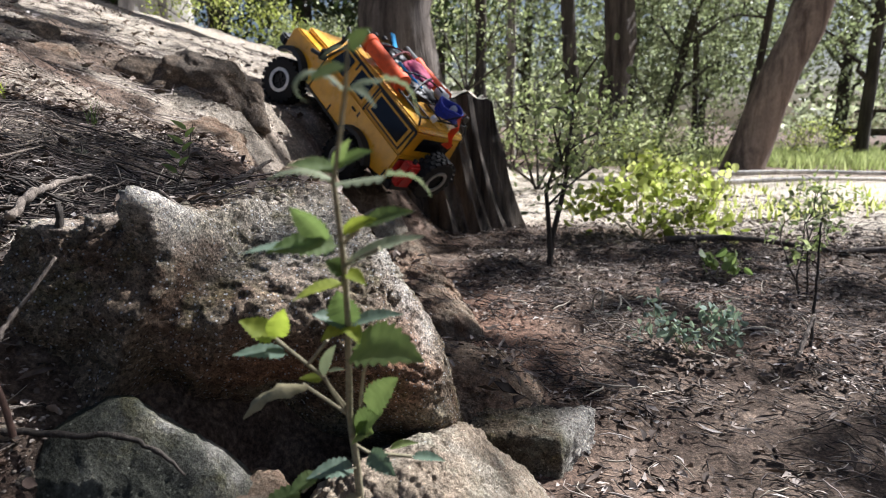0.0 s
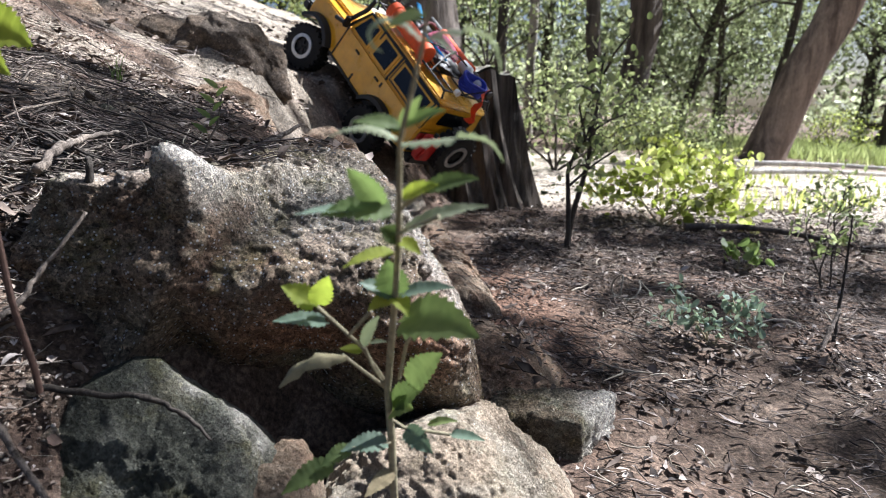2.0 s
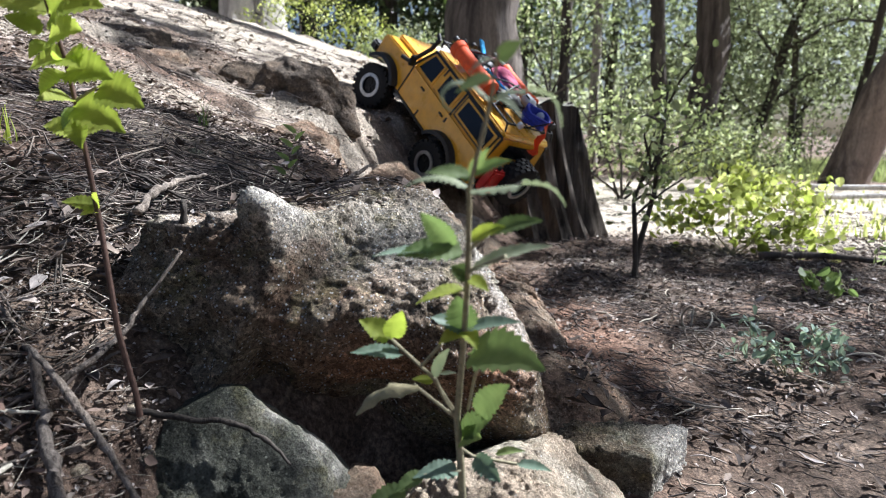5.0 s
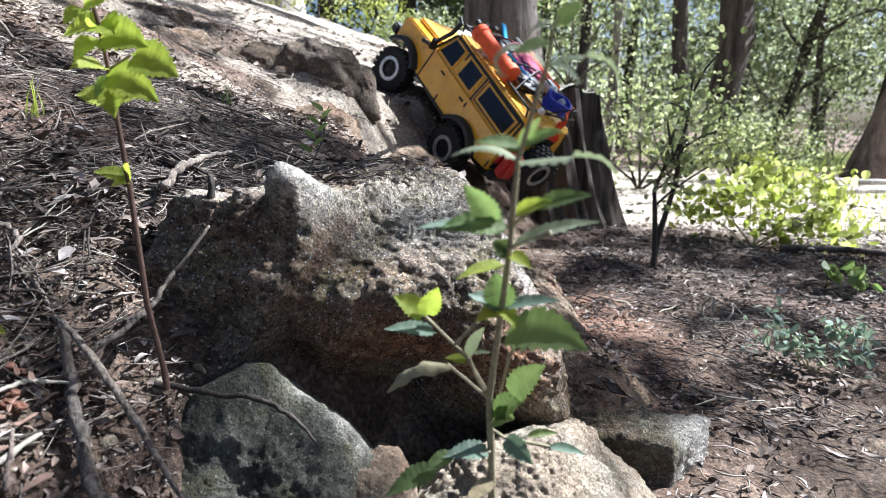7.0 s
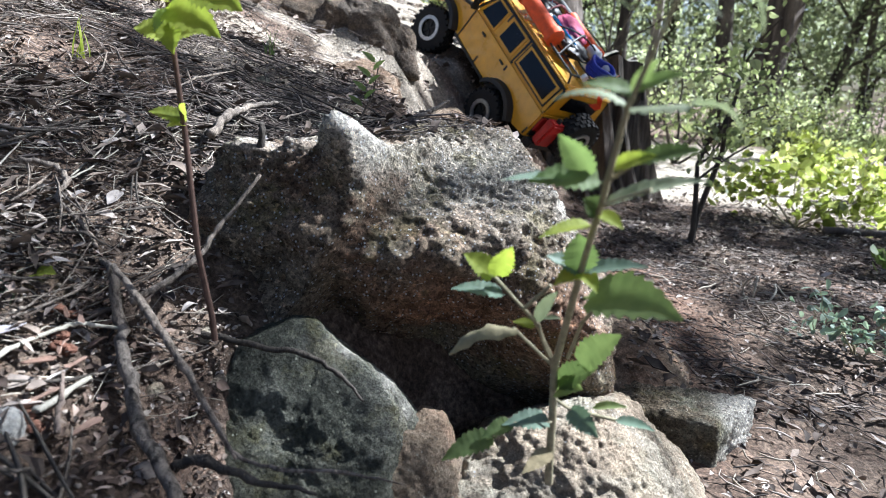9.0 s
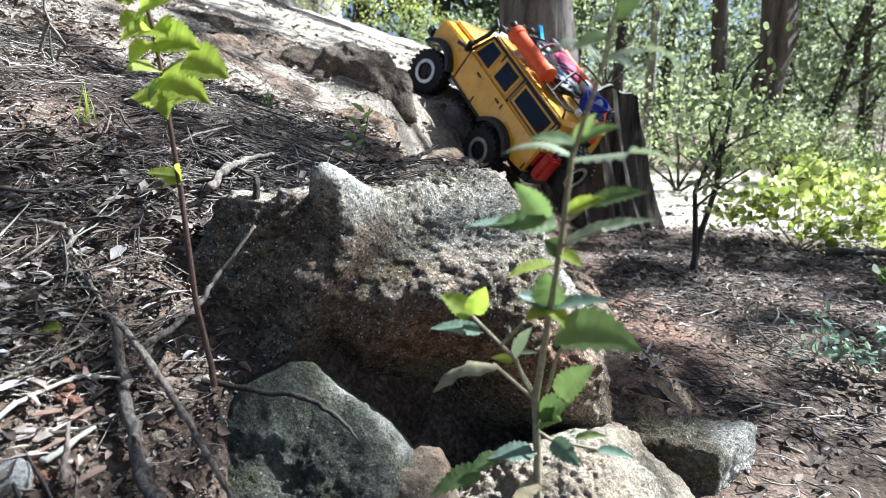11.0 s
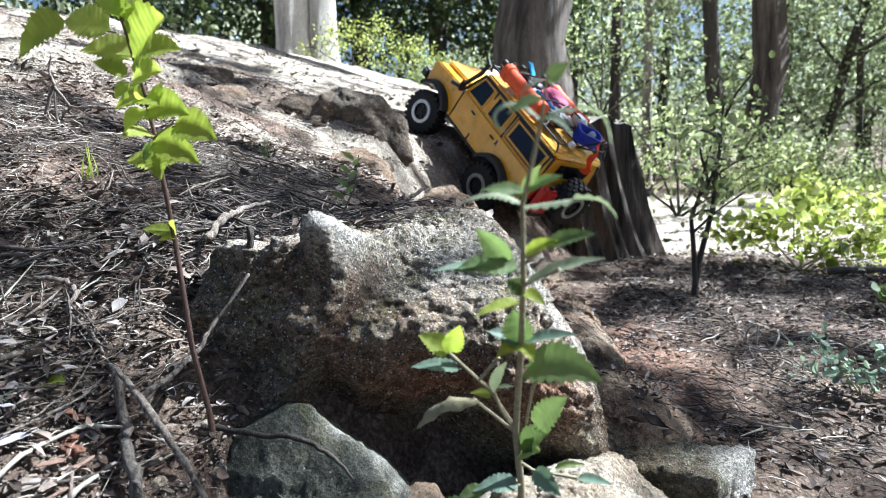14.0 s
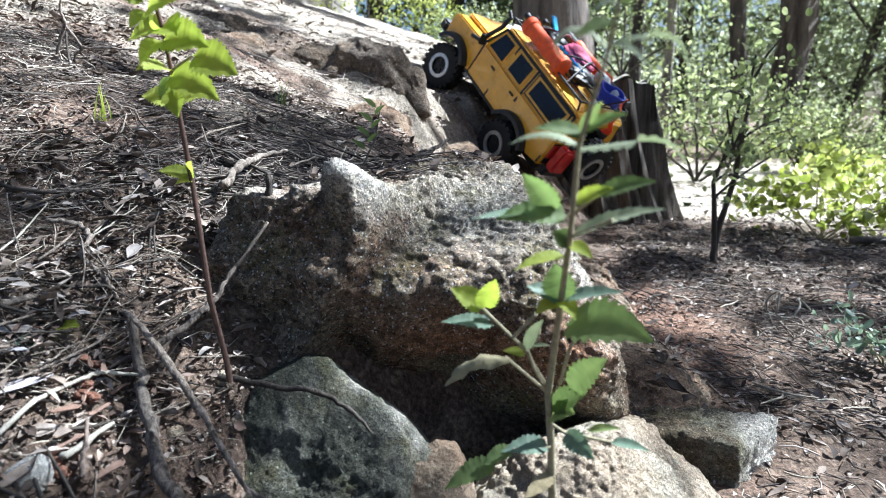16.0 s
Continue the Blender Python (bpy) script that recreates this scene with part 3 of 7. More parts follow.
ledge = rock(
    "ledge_rock", "flat dusty brown rock ledge beside the boulder", (0.035, 0.63, 0.02),
    [((0.03, 0.62, 0.050), (0.16, -0.16, 1)), ((0.04, 0.575, 0.05), (-0.1, -1, 0.45)), ((0.080, 0.62, 0.04), (1, -0.1, 0.9)), ((-0.04, 0.62, 0.05), (-1, 0, 0.2)), ((0.04, 0.74, 0.04), (0.1, 1, 0.5)), ((0.04, 0.62, -0.03), (0, 0, -1))],
    M_ROCK_TAN, 6, 10, (0.012, 16), (0.008, 48), (0.003, 180), 0.004, (), 25, (), [((0.07, 0.60, 0.08), (0.05, 0.05, 0.05), 0.6)])
# The sunlit right face is painted pale in the colour.
side_rock = rock(
    "side_rock", "dark lichen-covered rock, its broken side painted pale as if sunlit", (0.09, 0.57, -0.02),
    [((0.08, 0.522, 0.01), (-0.22, -1, 0.08)), ((0.120, 0.530, -0.01), (0.85, -0.60, 0.12)), ((0.156, 0.57, -0.01), (1, 0.1, 0.08)), ((0.10, 0.545, 0.043), (-0.04, 0.04, 1)), ((0.142, 0.55, 0.035), (0.8, -0.3, 0.7)), ((0.028, 0.54, 0.02), (-1, -0.25, 0.2)), ((0.1, 0.595, -0.01), (0, 1, 0.1)), ((0.12, 0.57, -0.09), (0, 0, -1))],
    M_ROCK_SIDE, 6, 40, (0.006, 22), (0.006, 60), (0.0028, 200), 0.003, [((0.128, 0.525, -0.035), (0.014, 0.03, 0.022), 0.022)], 31, [((0.150, 0.55, 0.0), (0.028, 0.06, 0.07), 1.6), ((0.140, 0.54, 0.04), (0.020, 0.03, 0.014), 0.6)])
gully_lip = rock(
    "gully_lip_rock", "smooth tan eroded lip of the gully", (-0.04, 1.15, 0.0),
    [((0.0, 0.93, 0.03), (-0.1, -1, 0.9)), ((0.012, 1.05, 0.050), (1.0, 0.10, 1.1)), ((0.055, 1.03, -0.01), (1, 0.25, 0.25)), ((-0.13, 1.10, 0.05), (-1, 0.1, 0.5)), ((-0.08, 1.50, 0.05), (0, 1, 0.6)), ((0, 1.0, -0.05), (0, 0, -1)), ((-0.03, 1.06, 0.068), (-0.1, -0.16, 1))],
    M_ROCK_TAN, 7, 7, (0.026, 10), (0.014, 34), (0.004, 130), 0.004, (), 41)


def lump(name, label, x, y, z, rx, ry, rz, mat, sub=5, seed=1, power=5, lumps=(0.02, 9), rough=0.016):
    planes = [((x + rx, y, z), (1, 0.2, 0.25)), ((x - rx, y, z), (-1, 0.1, 0.2)), ((x, y - ry, z), (0.25, -1, 0.2)), ((x, y + ry, z), (0, 1, 0)), ((x, y, z + rz), (0.1, -0.15, 1)), ((x, y, z - rz), (0, 0, -1)), ((x + rx * 0.7, y - ry * 0.7, z), (0.8, -0.9, 0.6))]
    return rock(name, label, (x, y, z), planes, mat, sub, power, lumps, (rough, 24 * 0.016 / rough), (rough * 0.25, 110 * 0.016 / rough), 0.0, [((x - 0.3 * rx, y - ry, z - 0.4 * rz), (0.5 * rx, ry, 0.5 * rz), min(0.02, 0.15 * rx))], seed)


lump("low_rock", "small tan rock against the front rock", -0.110, 0.340, 0.070, 0.024, 0.03, 0.036, M_ROCK_TAN, 6, 61, 7, (0.004, 40), 0.006)
lump("bank_rock", "dark brown rock jutting from the eroded bank", -0.492, 1.34, 0.400, 0.074, 0.08, 0.056, M_ROCK_BANK, 6, 51, 6, (0.03, 12), 0.022)
lump("bank_rock", "dark brown rock jutting from the eroded bank", -0.622, 1.39, 0.425, 0.062, 0.07, 0.036, M_ROCK_BANK, 6, 52, 6, (0.025, 12), 0.018)
lump("bank_rock", "small dark rock at the end of the bank", -0.412, 1.37, 0.360, 0.030, 0.05, 0.048, M_ROCK_BANK, 6, 53, 7)
lump("bank_rock", "rounded tan rock in the bank", -0.388, 1.05, 0.280, 0.066, 0.09, 0.050, M_ROCK_TAN, 6, 54, 4)
lump("bank_rock", "tan earth-covered rock beside the gully", -0.27, 1.32, 0.15, 0.07, 0.09, 0.09, M_ROCK_TAN, 6, 55, 7)
lump("bank_rock", "half-buried tan stone on the bank", -0.76, 1.25, 0.435, 0.07, 0.06, 0.035, M_ROCK_TAN, 5, 56, 4)
lump("bank_rock", "half-buried brown rock on the bank", -0.93, 1.45, 0.51, 0.08, 0.07, 0.04, M_ROCK_BANK, 6, 57, 7)


# ---- leaves and trees ----
def leaf_tris(pos, size, rng, aspect=0.5, droop=0.0, axis_dir=None):
    """Folded four-cornered leaves at pos: corners and triangles."""
    n = len(pos)
    d = rng.normal(size=(n, 3)) if axis_dir is None else axis_dir + 0.5 * rng.normal(size=(n, 3))
    d[:, 2] -= droop
    d /= np.linalg.norm(d, axis=1, keepdims=True)
    s = np.cross(d, rng.normal(size=(n, 3)))
    s /= np.linalg.norm(s, axis=1, keepdims=True)
    u = np.cross(d, s)
    L, W = size[:, None], (size * aspect)[:, None] * 0.5
    base, tip = pos - d * L * 0.5, pos + d * L * 0.5
    left, right = pos + s * W + u * W * 0.35, pos - s * W + u * W * 0.35
    v = np.stack([base, left, tip, right], 1).reshape(-1, 3)
    k = np.arange(n)[:, None] * 4
    f = np.concatenate([k + [0, 2, 1], k + [0, 3, 2]], 1).reshape(-1, 3)
    return v, f


def round_leaves(pos, size, rng, aspect=0.7):
    """Rounded, slightly cupped leaves at pos: a rim of ten corners round the midrib."""
    n = len(pos)
    d = rng.normal(size=(n, 3)) + [0, 0, -0.1]
    d /= np.linalg.norm(d, axis=1, keepdims=True)
    s = np.cross(d, rng.normal(size=(n, 3)))
    s /= np.linalg.norm(s, axis=1, keepdims=True)
    u = np.cross(d, s)
    L, W = size[:, None] * 0.5, (size * aspect)[:, None] * 0.5
    cup = rng.uniform(0.1, 0.5, (n, 1))
    rows = [pos]
    for k in range(10):
        a = 2 * math.pi * k / 10
        ca, sa = math.cos(a), math.sin(a)
        rows.append(pos + d * L * ca * (1.15 if k == 0 else 1.0) + s * W * sa * (1 - 0.18 * ca) + u * W * (abs(sa) * cup - 0.25 * ca * ca * cup))
    v = np.stack(rows, 1).reshape(-1, 3)
    tri = np.array([[0, 1 + k, 1 + (k + 1) % 10] for k in range(10)])
    f = (np.arange(n)[:, None, None] * 11 + tri[None]).reshape(-1, 3)
    return v, f


def clumps(rng, centres, radii, count, flat=1.0):
    """Places in uneven clumps round the centres, denser towards their shells."""
    c, r = np.array(centres), np.array(radii)
    w = r**2 / (r**2).sum()
    k = rng.choice(len(c), count, p=w)
    d = rng.normal(size=(count, 3))
    d /= np.linalg.norm(d, axis=1, keepdims=True)
    rad = r[k] * rng.uniform(0.25, 1, count) ** 0.6
    p = c[k] + d * rad[:, None] * [1, 1, flat]
    keep = vnoise(p * (1.3 / r.mean()) + 7, 77) > 0.33
    return p[keep]


def trunk_bm(points, radii, n=16, flare=0.0, seed=0):
    bm = bm_tube(points, radii, n)
    bm.verts.ensure_lookup_table()
    rnd = random.Random(seed)
    ph = rnd.uniform(0, 6)
    z0 = min(v.co.z for v in bm.verts)
    for v in bm.verts:
        k = int(v.index / n)
        if k < len(points):
            c = Vector(points[k])
            off = v.co - c
            a = math.atan2(off.y, off.x)
            g = 1 + 0.06 * math.sin(3 * a + ph) + 0.04 * math.sin(5 * a + 2 * ph + k)
            if flare:
                g += flare * math.exp(-(v.co.z - z0) / 0.12) * (0.6 + 0.4 * math.sin(4 * a + ph))
            v.co = c + off * g
    return bm


def tree(label, base, lean, height, r0, r1, bark, limbs=(), crown=None, leaf=None, leaf_size=0.05, count=0, crown_r=0.5, seed=1, flare=0.35, aspect=0.5):
    """A trunk with limbs, and a crown of leaf clumps round the limbs' ends and the given centres."""
    rng, rnd = np.random.default_rng(seed), random.Random(seed)
    x, y = base
    z = float(land_rough(np.array([x]), np.array([y]))[0]) - 0.03
    t = thing("tree", label, "tree", pose(x, y, z), "woodland trees")
    pts, rad = [], []
    for k in range(13):
        s = k / 12
        pts.append((lean[0] * s + rnd.uniform(-1, 1) * r0 * 0.25 * (k > 0), lean[1] * s + rnd.uniform(-1, 1) * r0 * 0.2 * (k > 0), height * s))
        rad.append(r0 + (r1 - r0) * s)
    bm = trunk_bm(pts, rad, 16, flare, seed)
    ends = []
    for s, dx, dy, dz, r in limbs:
        k = s * 12
        a = Vector(pts[int(k)]).lerp(Vector(pts[min(int(k) + 1, 12)]), k % 1)
        b = a + Vector((dx, dy, dz))
        path = bent(a, b, (0, 0, 0.12 * abs(dx)), 7, 0.06 * Vector((dx, dy, dz)).length, seed + len(ends))
        bm_tube(path, [r * (1 - 0.75 * i / 7) for i in range(8)], 7, bm)
        for q in (3, 5):
            e = path[q] + Vector((rnd.uniform(-1, 1), rnd.uniform(-1, 1), rnd.uniform(0.1, 1))) * 0.35 * Vector((dx, dy, dz)).length
            bm_tube(bent(path[q], e, (0, 0, 0.03), 5, 0.02, seed + q), [r * 0.4 * (1 - 0.16 * i) for i in range(6)], 5, bm)
            ends.append(e)
        ends.append(b)
    part("trunk", bm, bark, t)
    if count:
        cs = [tuple(e) for e in ends] + [tuple(c) for c in (crown or ())]
        p = clumps(rng, cs, [crown_r * rnd.uniform(0.6, 1.3) for _ in cs], count)
        v, f = leaf_tris(p, leaf_size * rng.uniform(0.6, 1.4, len(p)), rng, aspect, 0.4)
        part_me("crown", mesh_from("crown", v, f, leaf, False), t, kind="stuff")
    return t


tree("thick brown trunk behind the cut stump", (-0.23, 3.75), (0.05, 0.1), 5.5, 0.205, 0.16, M_BARK, [(0.8, 0.9, 0.4, 1.1, 0.05), (0.85, -1.0, 0.2, 1.0, 0.05)], leaf=M_LEAF_TREE, count=2500, leaf_size=0.07, crown_r=0.8, seed=2)
tree("pale sunlit trunk at the top of the bank", (-2.55, 5.6), (-0.1, 0), 5.0, 0.16, 0.12, M_BARK_WHITE, [(0.7, 0.8, 0, 1.2, 0.05)], leaf=M_LEAF_DARK, count=2500, leaf_size=0.08, crown_r=0.9, seed=3)
tree("pale sunlit trunk at the top of the bank", (-2.31, 5.7), (0.15, 0), 5.0, 0.13, 0.10, M_BARK_WHITE, [(0.7, 0.8, 0, 1.2, 0.05)], leaf=M_LEAF_DARK, count=2500, leaf_size=0.08, crown_r=0.9, seed=4)
tree("slender dark trunk among the shrubs", (0.40, 7.2), (0.1, 0), 4.5, 0.065, 0.045, M_BARK_DARK, [(0.38, 0.7, 0.2, 0.9, 0.03), (0.30, -0.6, 0.2, 0.8, 0.025)], leaf=M_LEAF_TREE, count=2500, leaf_size=0.07, crown_r=0.6, seed=5)
tree("slender pale grey trunk", (0.91, 8.5), (-0.05, 0), 5.0, 0.06, 0.05, M_BARK_GREY, [(0.5, 0.7, 0.2, 0.9, 0.03)], leaf=M_LEAF_TREE, count=2500, leaf_size=0.07, crown_r=0.7, seed=6)
tree("dark leaning trunk in the wood", (1.30, 6.2), (-0.35, 0), 4.6, 0.075, 0.05, M_BARK_DARK, [(0.42, 0.8, 0.2, 0.7, 0.03), (0.36, -0.5, 0.2, 0.5, 0.02)], leaf=M_LEAF_TREE, count=3000, leaf_size=0.06, crown_r=0.55, seed=7)
tree("stout grey-brown trunk lit along one side", (1.88, 7.0), (-0.1, 0), 5.0, 0.17, 0.12, M_BARK, [(0.45, 0.9, -0.3, 0.7, 0.04), (0.35, 0.7, 0.1, 0.6, 0.03)], leaf=M_LEAF_TREE, count=4500, leaf_size=0.06, crown_r=0.55, seed=8)
tree("thin forked dark trunk", (2.53, 7.6), (0.75, 0), 3.5, 0.06, 0.035, M_BARK_DARK, [(0.4, 1.0, 0, 0.35, 0.03), (0.35, -0.5, 0, 0.6, 0.02), (0.5, 0.3, 0.3, 0.9, 0.02), (0.2, 0.6, 0, 0.5, 0.03), (0.15, -0.45, 0, 0.5, 0.025)], leaf=M_LEAF_TREE, count=4500, leaf_size=0.06, crown_r=0.55, seed=9)
tree("thin dark trunk beside the path", (3.24, 8.2), (-0.15, 0), 3.6, 0.04, 0.03, M_BARK_DARK, [(0.4, 0.5, 0, 0.6, 0.02), (0.5, -0.7, 0, 0.5, 0.02)], leaf=M_LEAF_TREE, count=4000, leaf_size=0.06, crown_r=0.6, seed=10)
tree("thin dark trunk beside the path", (3.36, 7.2), (0.45, 0), 3.6, 0.045, 0.03, M_BARK_DARK, [(0.5, 0.5, 0, 0.7, 0.02), (0.4, -0.6, 0.2, 0.7, 0.02)], leaf=M_LEAF_TREE, count=4000, leaf_size=0.06, crown_r=0.6, seed=12)
tree("big reddish-brown leaning trunk", (2.55, 5.45), (1.25, 0.2), 3.4, 0.155, 0.14, M_BARK_RED, [(0.9, 0.9, 0.2, 1.1, 0.08), (0.85, -1.2, -0.4, 1.3, 0.07)], leaf=M_LEAF_TREE, count=3500, leaf_size=0.07, crown_r=0.9, seed=13, flare=0.45)
tree("slender dark tree beside the meadow", (5.4, 8.2), (0.1, 0), 4.0, 0.08, 0.05, M_BARK_DARK, [(0.25, -0.9, 0, 0.7, 0.03), (0.3, 0.5, 0, 0.8, 0.03), (0.4, -0.6, 0.2, 0.8, 0.03)], leaf=M_LEAF_TREE, count=4500, leaf_size=0.06, crown_r=0.6, seed=14)
for k, (tx, ty) in enumerate([(-4.3, 8.5), (-3.2, 9.3), (-1.9, 8.8), (-0.9, 9.6), (-5.6, 7.4), (-6.5, 5.5)]):
    tree("dense dark evergreen tree", (tx, ty), (0.1, 0), 4.2, 0.14, 0.05, M_BARK_DARK, [(0.25, 0.8, -0.2, 0.5, 0.04), (0.35, -0.8, 0.1, 0.5, 0.04), (0.55, 0.6, -0.3, 0.5, 0.03)],
         [(0, -0.4, 0.7), (0.6, -0.5, 1.2), (-0.6, -0.4, 1.0), (0, -0.5, 1.9), (0.7, -0.2, 2.4), (-0.7, 0, 2.5), (0, 0, 3.4)], M_LEAF_DARK, 0.10, 6500, 0.85, 60 + k)
for k, (tx, ty) in enumerate([(-0.1, 12.0), (1.6, 13.0), (3.4, 12.0), (5.2, 13.0), (7.4, 12.0), (11.5, 13.5)]):
    tree("pale olive-green tree at the wood's far side", (tx, ty), (0.2, 0), 5.0, 0.12, 0.05, M_BARK_DARK, [(0.2, 0.9, -0.2, 0.7, 0.04), (0.3, -0.9, 0.1, 0.7, 0.04), (0.5, 0.6, -0.3, 0.6, 0.03), (0.6, -0.7, -0.3, 0.6, 0.03)],
         [(0.3, -0.4, 0.8), (-0.9, -0.4, 1.5), (0.9, -0.5, 2.0), (0, -0.2, 3.0), (-0.7, 0, 4.0), (0.8, 0, 4.2)], M_LEAF_TREE, 0.12, 5200, 0.95, 80 + k)


def crown_over(rng):
    """Leaves of the unseen tree added over the bank; density and gaps are set to shape the light."""
    n = 52000
    q = np.stack([rng.uniform(-3.0, 3.0, n), rng.uniform(-2.6, 2.4, n), 0 * np.arange(n)], 1)
    thin = smooth(0.75, 1.15, np.hypot(q[:, 0] / 2.6, (q[:, 1] - 0.2) / 2.4) + 0.5 * fbm(q, 1.6, 3, 15))
    thin = np.maximum(thin, 1 - smooth(-1.1, -0.6, q[:, 1] + 0.25 * fbm(q, 1.8, 2, 25)))
    for cx, cy, rx, ry, k in GAPS:
        thin = np.maximum(thin, k * (1 - smooth(0.75, 1.1, np.hypot((q[:, 0] - cx) / rx, (q[:, 1] - cy) / ry))))
    edge = smooth(-0.1, 0.1, q[:, 1] - np.interp(q[:, 0], [-3, -0.4, -0.1, 0.45, 0.9, 3], [1.74, 1.74, 2.0, 2.0, 1.62, 1.5]) + 0.10 * fbm(q, 3.0, 2, 5))
    open_side = smooth(0.46, 0.72, -q[:, 0]) * smooth(0.22, 0.34, q[:, 1] - 0.25 * (q[:, 0] + 0.5))
    sunny = 0.09 * smooth(-0.1, 0.3, q[:, 0])
    spots = np.maximum(smooth(0.49, 0.60, vnoise(q * 7.5 + 3, 55) + sunny) * 0.9, open_side * smooth(0.27, 0.42, vnoise(q * 5.0 + 9, 57)) * 0.97)
    deep = np.exp(-(((q[:, 0] + 0.285) / 0.085) ** 2) - ((q[:, 1] - 0.222) / 0.046) ** 2)
    dim = np.exp(-(((q[:, 0] + 0.43) / 0.15) ** 4) - ((q[:, 1] - 0.14) / 0.12) ** 4)
    spots = spots * (1 - np.clip(1.6 * deep, 0, 1)) * (1 - 0.22 * dim) * (1 - 0.2 * np.exp(-(((q[:, 0] + 0.6) / 0.16) ** 4) - ((q[:, 1] - 0.36) / 0.13) ** 4)) * (1 - 0.6 * np.exp(-(((q[:, 0] - 0.06) / 0.14) ** 2) - ((q[:, 1] - 0.95) / 0.25) ** 2))
    crag = 0.7 * np.exp(-(((q[:, 0] - 0.05) / 0.04) ** 4) - ((q[:, 1] - 0.53) / 0.03) ** 4)
    crag = crag + 0.8 * np.exp(-(((q[:, 0] + 0.86) / 0.17) ** 4) - ((q[:, 1] - 1.19) / 0.065) ** 4)
    thin, spots = thin * (1 - np.clip(1.6 * deep, 0, 1)) * (1 - crag), spots * (1 - crag)
    keep = rng.uniform(size=n) > np.maximum(np.maximum(thin, edge), spots)
    q = q[keep]
    h = rng.uniform(3.4, 5.6, len(q))
    s = np.array(SUN_FROM)
    return q + s / s[2] * h[:, None]


# Gaps placed in the unseen crown to let sun through, on the level ground: x, y, half-axes, strength.
ROCK_GAPS = [
    (-0.47, 0.325, 0.05, 0.03, 0.85), (-0.09, 0.315, 0.10, 0.05, 1.0), (-0.19, 0.345, 0.055, 0.055, 1.0), (-0.30, 0.350, 0.12, 0.055, 0.85), (-0.30, 0.320, 0.11, 0.05, 0.9), (-0.345, 0.36, 0.05, 0.04, 0.95), (-0.213, 0.379, 0.05, 0.05, 1.0), (-0.08, 0.36, 0.10, 0.07, 1.0), (-0.41, 0.262, 0.05, 0.032, 1.0), (-0.47, 0.26, 0.05, 0.025, 0.7),
    (-0.18, 0.19, 0.04, 0.04, 0.95), (-0.24, 0.14, 0.06, 0.05, 0.95), (-0.30, 0.08, 0.06, 0.05, 0.95), (-0.34, 0.165, 0.07, 0.045, 1.0), (-0.49, 0.118, 0.06, 0.04, 1.0), (-0.48, 0.205, 0.02, 0.02, 0.9),
    (-0.385, 0.268, 0.035, 0.016, 0.75), (-0.33, 0.282, 0.02, 0.012, 0.7),
    (0.0, 1.035, 0.07, 0.08, 1.0), (0.12, 0.985, 0.12, 0.055, 1.0),
]
BANK_GAPS = [
    (-1.03, 0.66, 0.14, 0.06, 0.95), (-0.87, 0.58, 0.09, 0.04, 0.9),
    (-0.80, 0.44, 0.10, 0.05, 0.9), (-0.56, 0.40, 0.09, 0.05, 0.9), (-0.72, 0.52, 0.10, 0.06, 0.9), (-0.66, 0.36, 0.05, 0.04, 0.85), (-0.60, 0.20, 0.03, 0.03, 0.9),
    (-0.72, 0.36, 0.16, 0.05, 0.9), (-0.95, 0.42, 0.14, 0.09, 1.0), (-0.60, 0.58, 0.10, 0.03, 0.8),
]
HIGH_BANK_GAPS = [
    (-0.92, 0.62, 0.12, 0.06, 0.9), (-1.05, 0.80, 0.15, 0.05, 0.9), (-1.0, 1.25, 0.20, 0.06, 0.95), (-0.80, 1.05, 0.14, 0.03, 0.9), (-1.25, 1.0, 0.16, 0.06, 0.9),
    (-1.15, 0.65, 0.2, 0.06, 0.9), (-0.85, 0.75, 0.1, 0.03, 0.9), (-0.66, 1.20, 0.10, 0.05, 0.9), (-0.9, 1.5, 0.3, 0.12, 1.0), (-0.55, 1.45, 0.07, 0.05, 0.9),
]
FLOOR_GAPS = [
    (0.10, 1.12, 0.09, 0.05, 0.95), (0.140, 0.548, 0.040, 0.045, 1.0), (0.50, 1.30, 0.05, 0.02, 0.8), (0.75, 1.15, 0.08, 0.02, 0.8), (0.35, 0.85, 0.05, 0.015, 0.7),
    (0.9, 0.95, 0.08, 0.02, 0.8), (0.36, 0.44, 0.08, 0.03, 0.8), (0.48, 0.62, 0.06, 0.025, 0.8), (0.55, 0.55, 0.06, 0.02, 0.6),
]
GAPS = ROCK_GAPS + BANK_GAPS + HIGH_BANK_GAPS + FLOOR_GAPS
rng0 = np.random.default_rng(7)
# Stands out of view; added for the dappled shade its crown casts.
over = thing("tree", "unseen tall tree added to shade and dapple the bank", "tree", pose(4.2, 0.6, 0), "woodland trees")
part("trunk", trunk_bm([(0.05 * k, 0.04 * k, 0.5 * k) for k in range(11)], [0.2 - 0.012 * k for k in range(11)], 16, 0.3, 5), M_BARK, over)
for k in range(5):
    part("limb", bm_tube(bent((0.1 + 0.05 * k, 0.1, 2.6 + 0.4 * k), (-1.0 - 0.35 * k, 0.9 * (k - 1.5), 4.0 + 0.3 * k), (0, 0, 0.2), 8, 0.05, k), [0.07 - 0.007 * i for i in range(9)], 8), M_BARK, over)
cp = crown_over(rng0) - np.array([4.2, 0.6, 0])
cv, cf = leaf_tris(cp, 0.085 * rng0.uniform(0.6, 1.3, len(cp)), rng0, 0.6)
part_me("crown", mesh_from("crown", cv, cf, M_LEAF_TREE, False), over, kind="stuff")


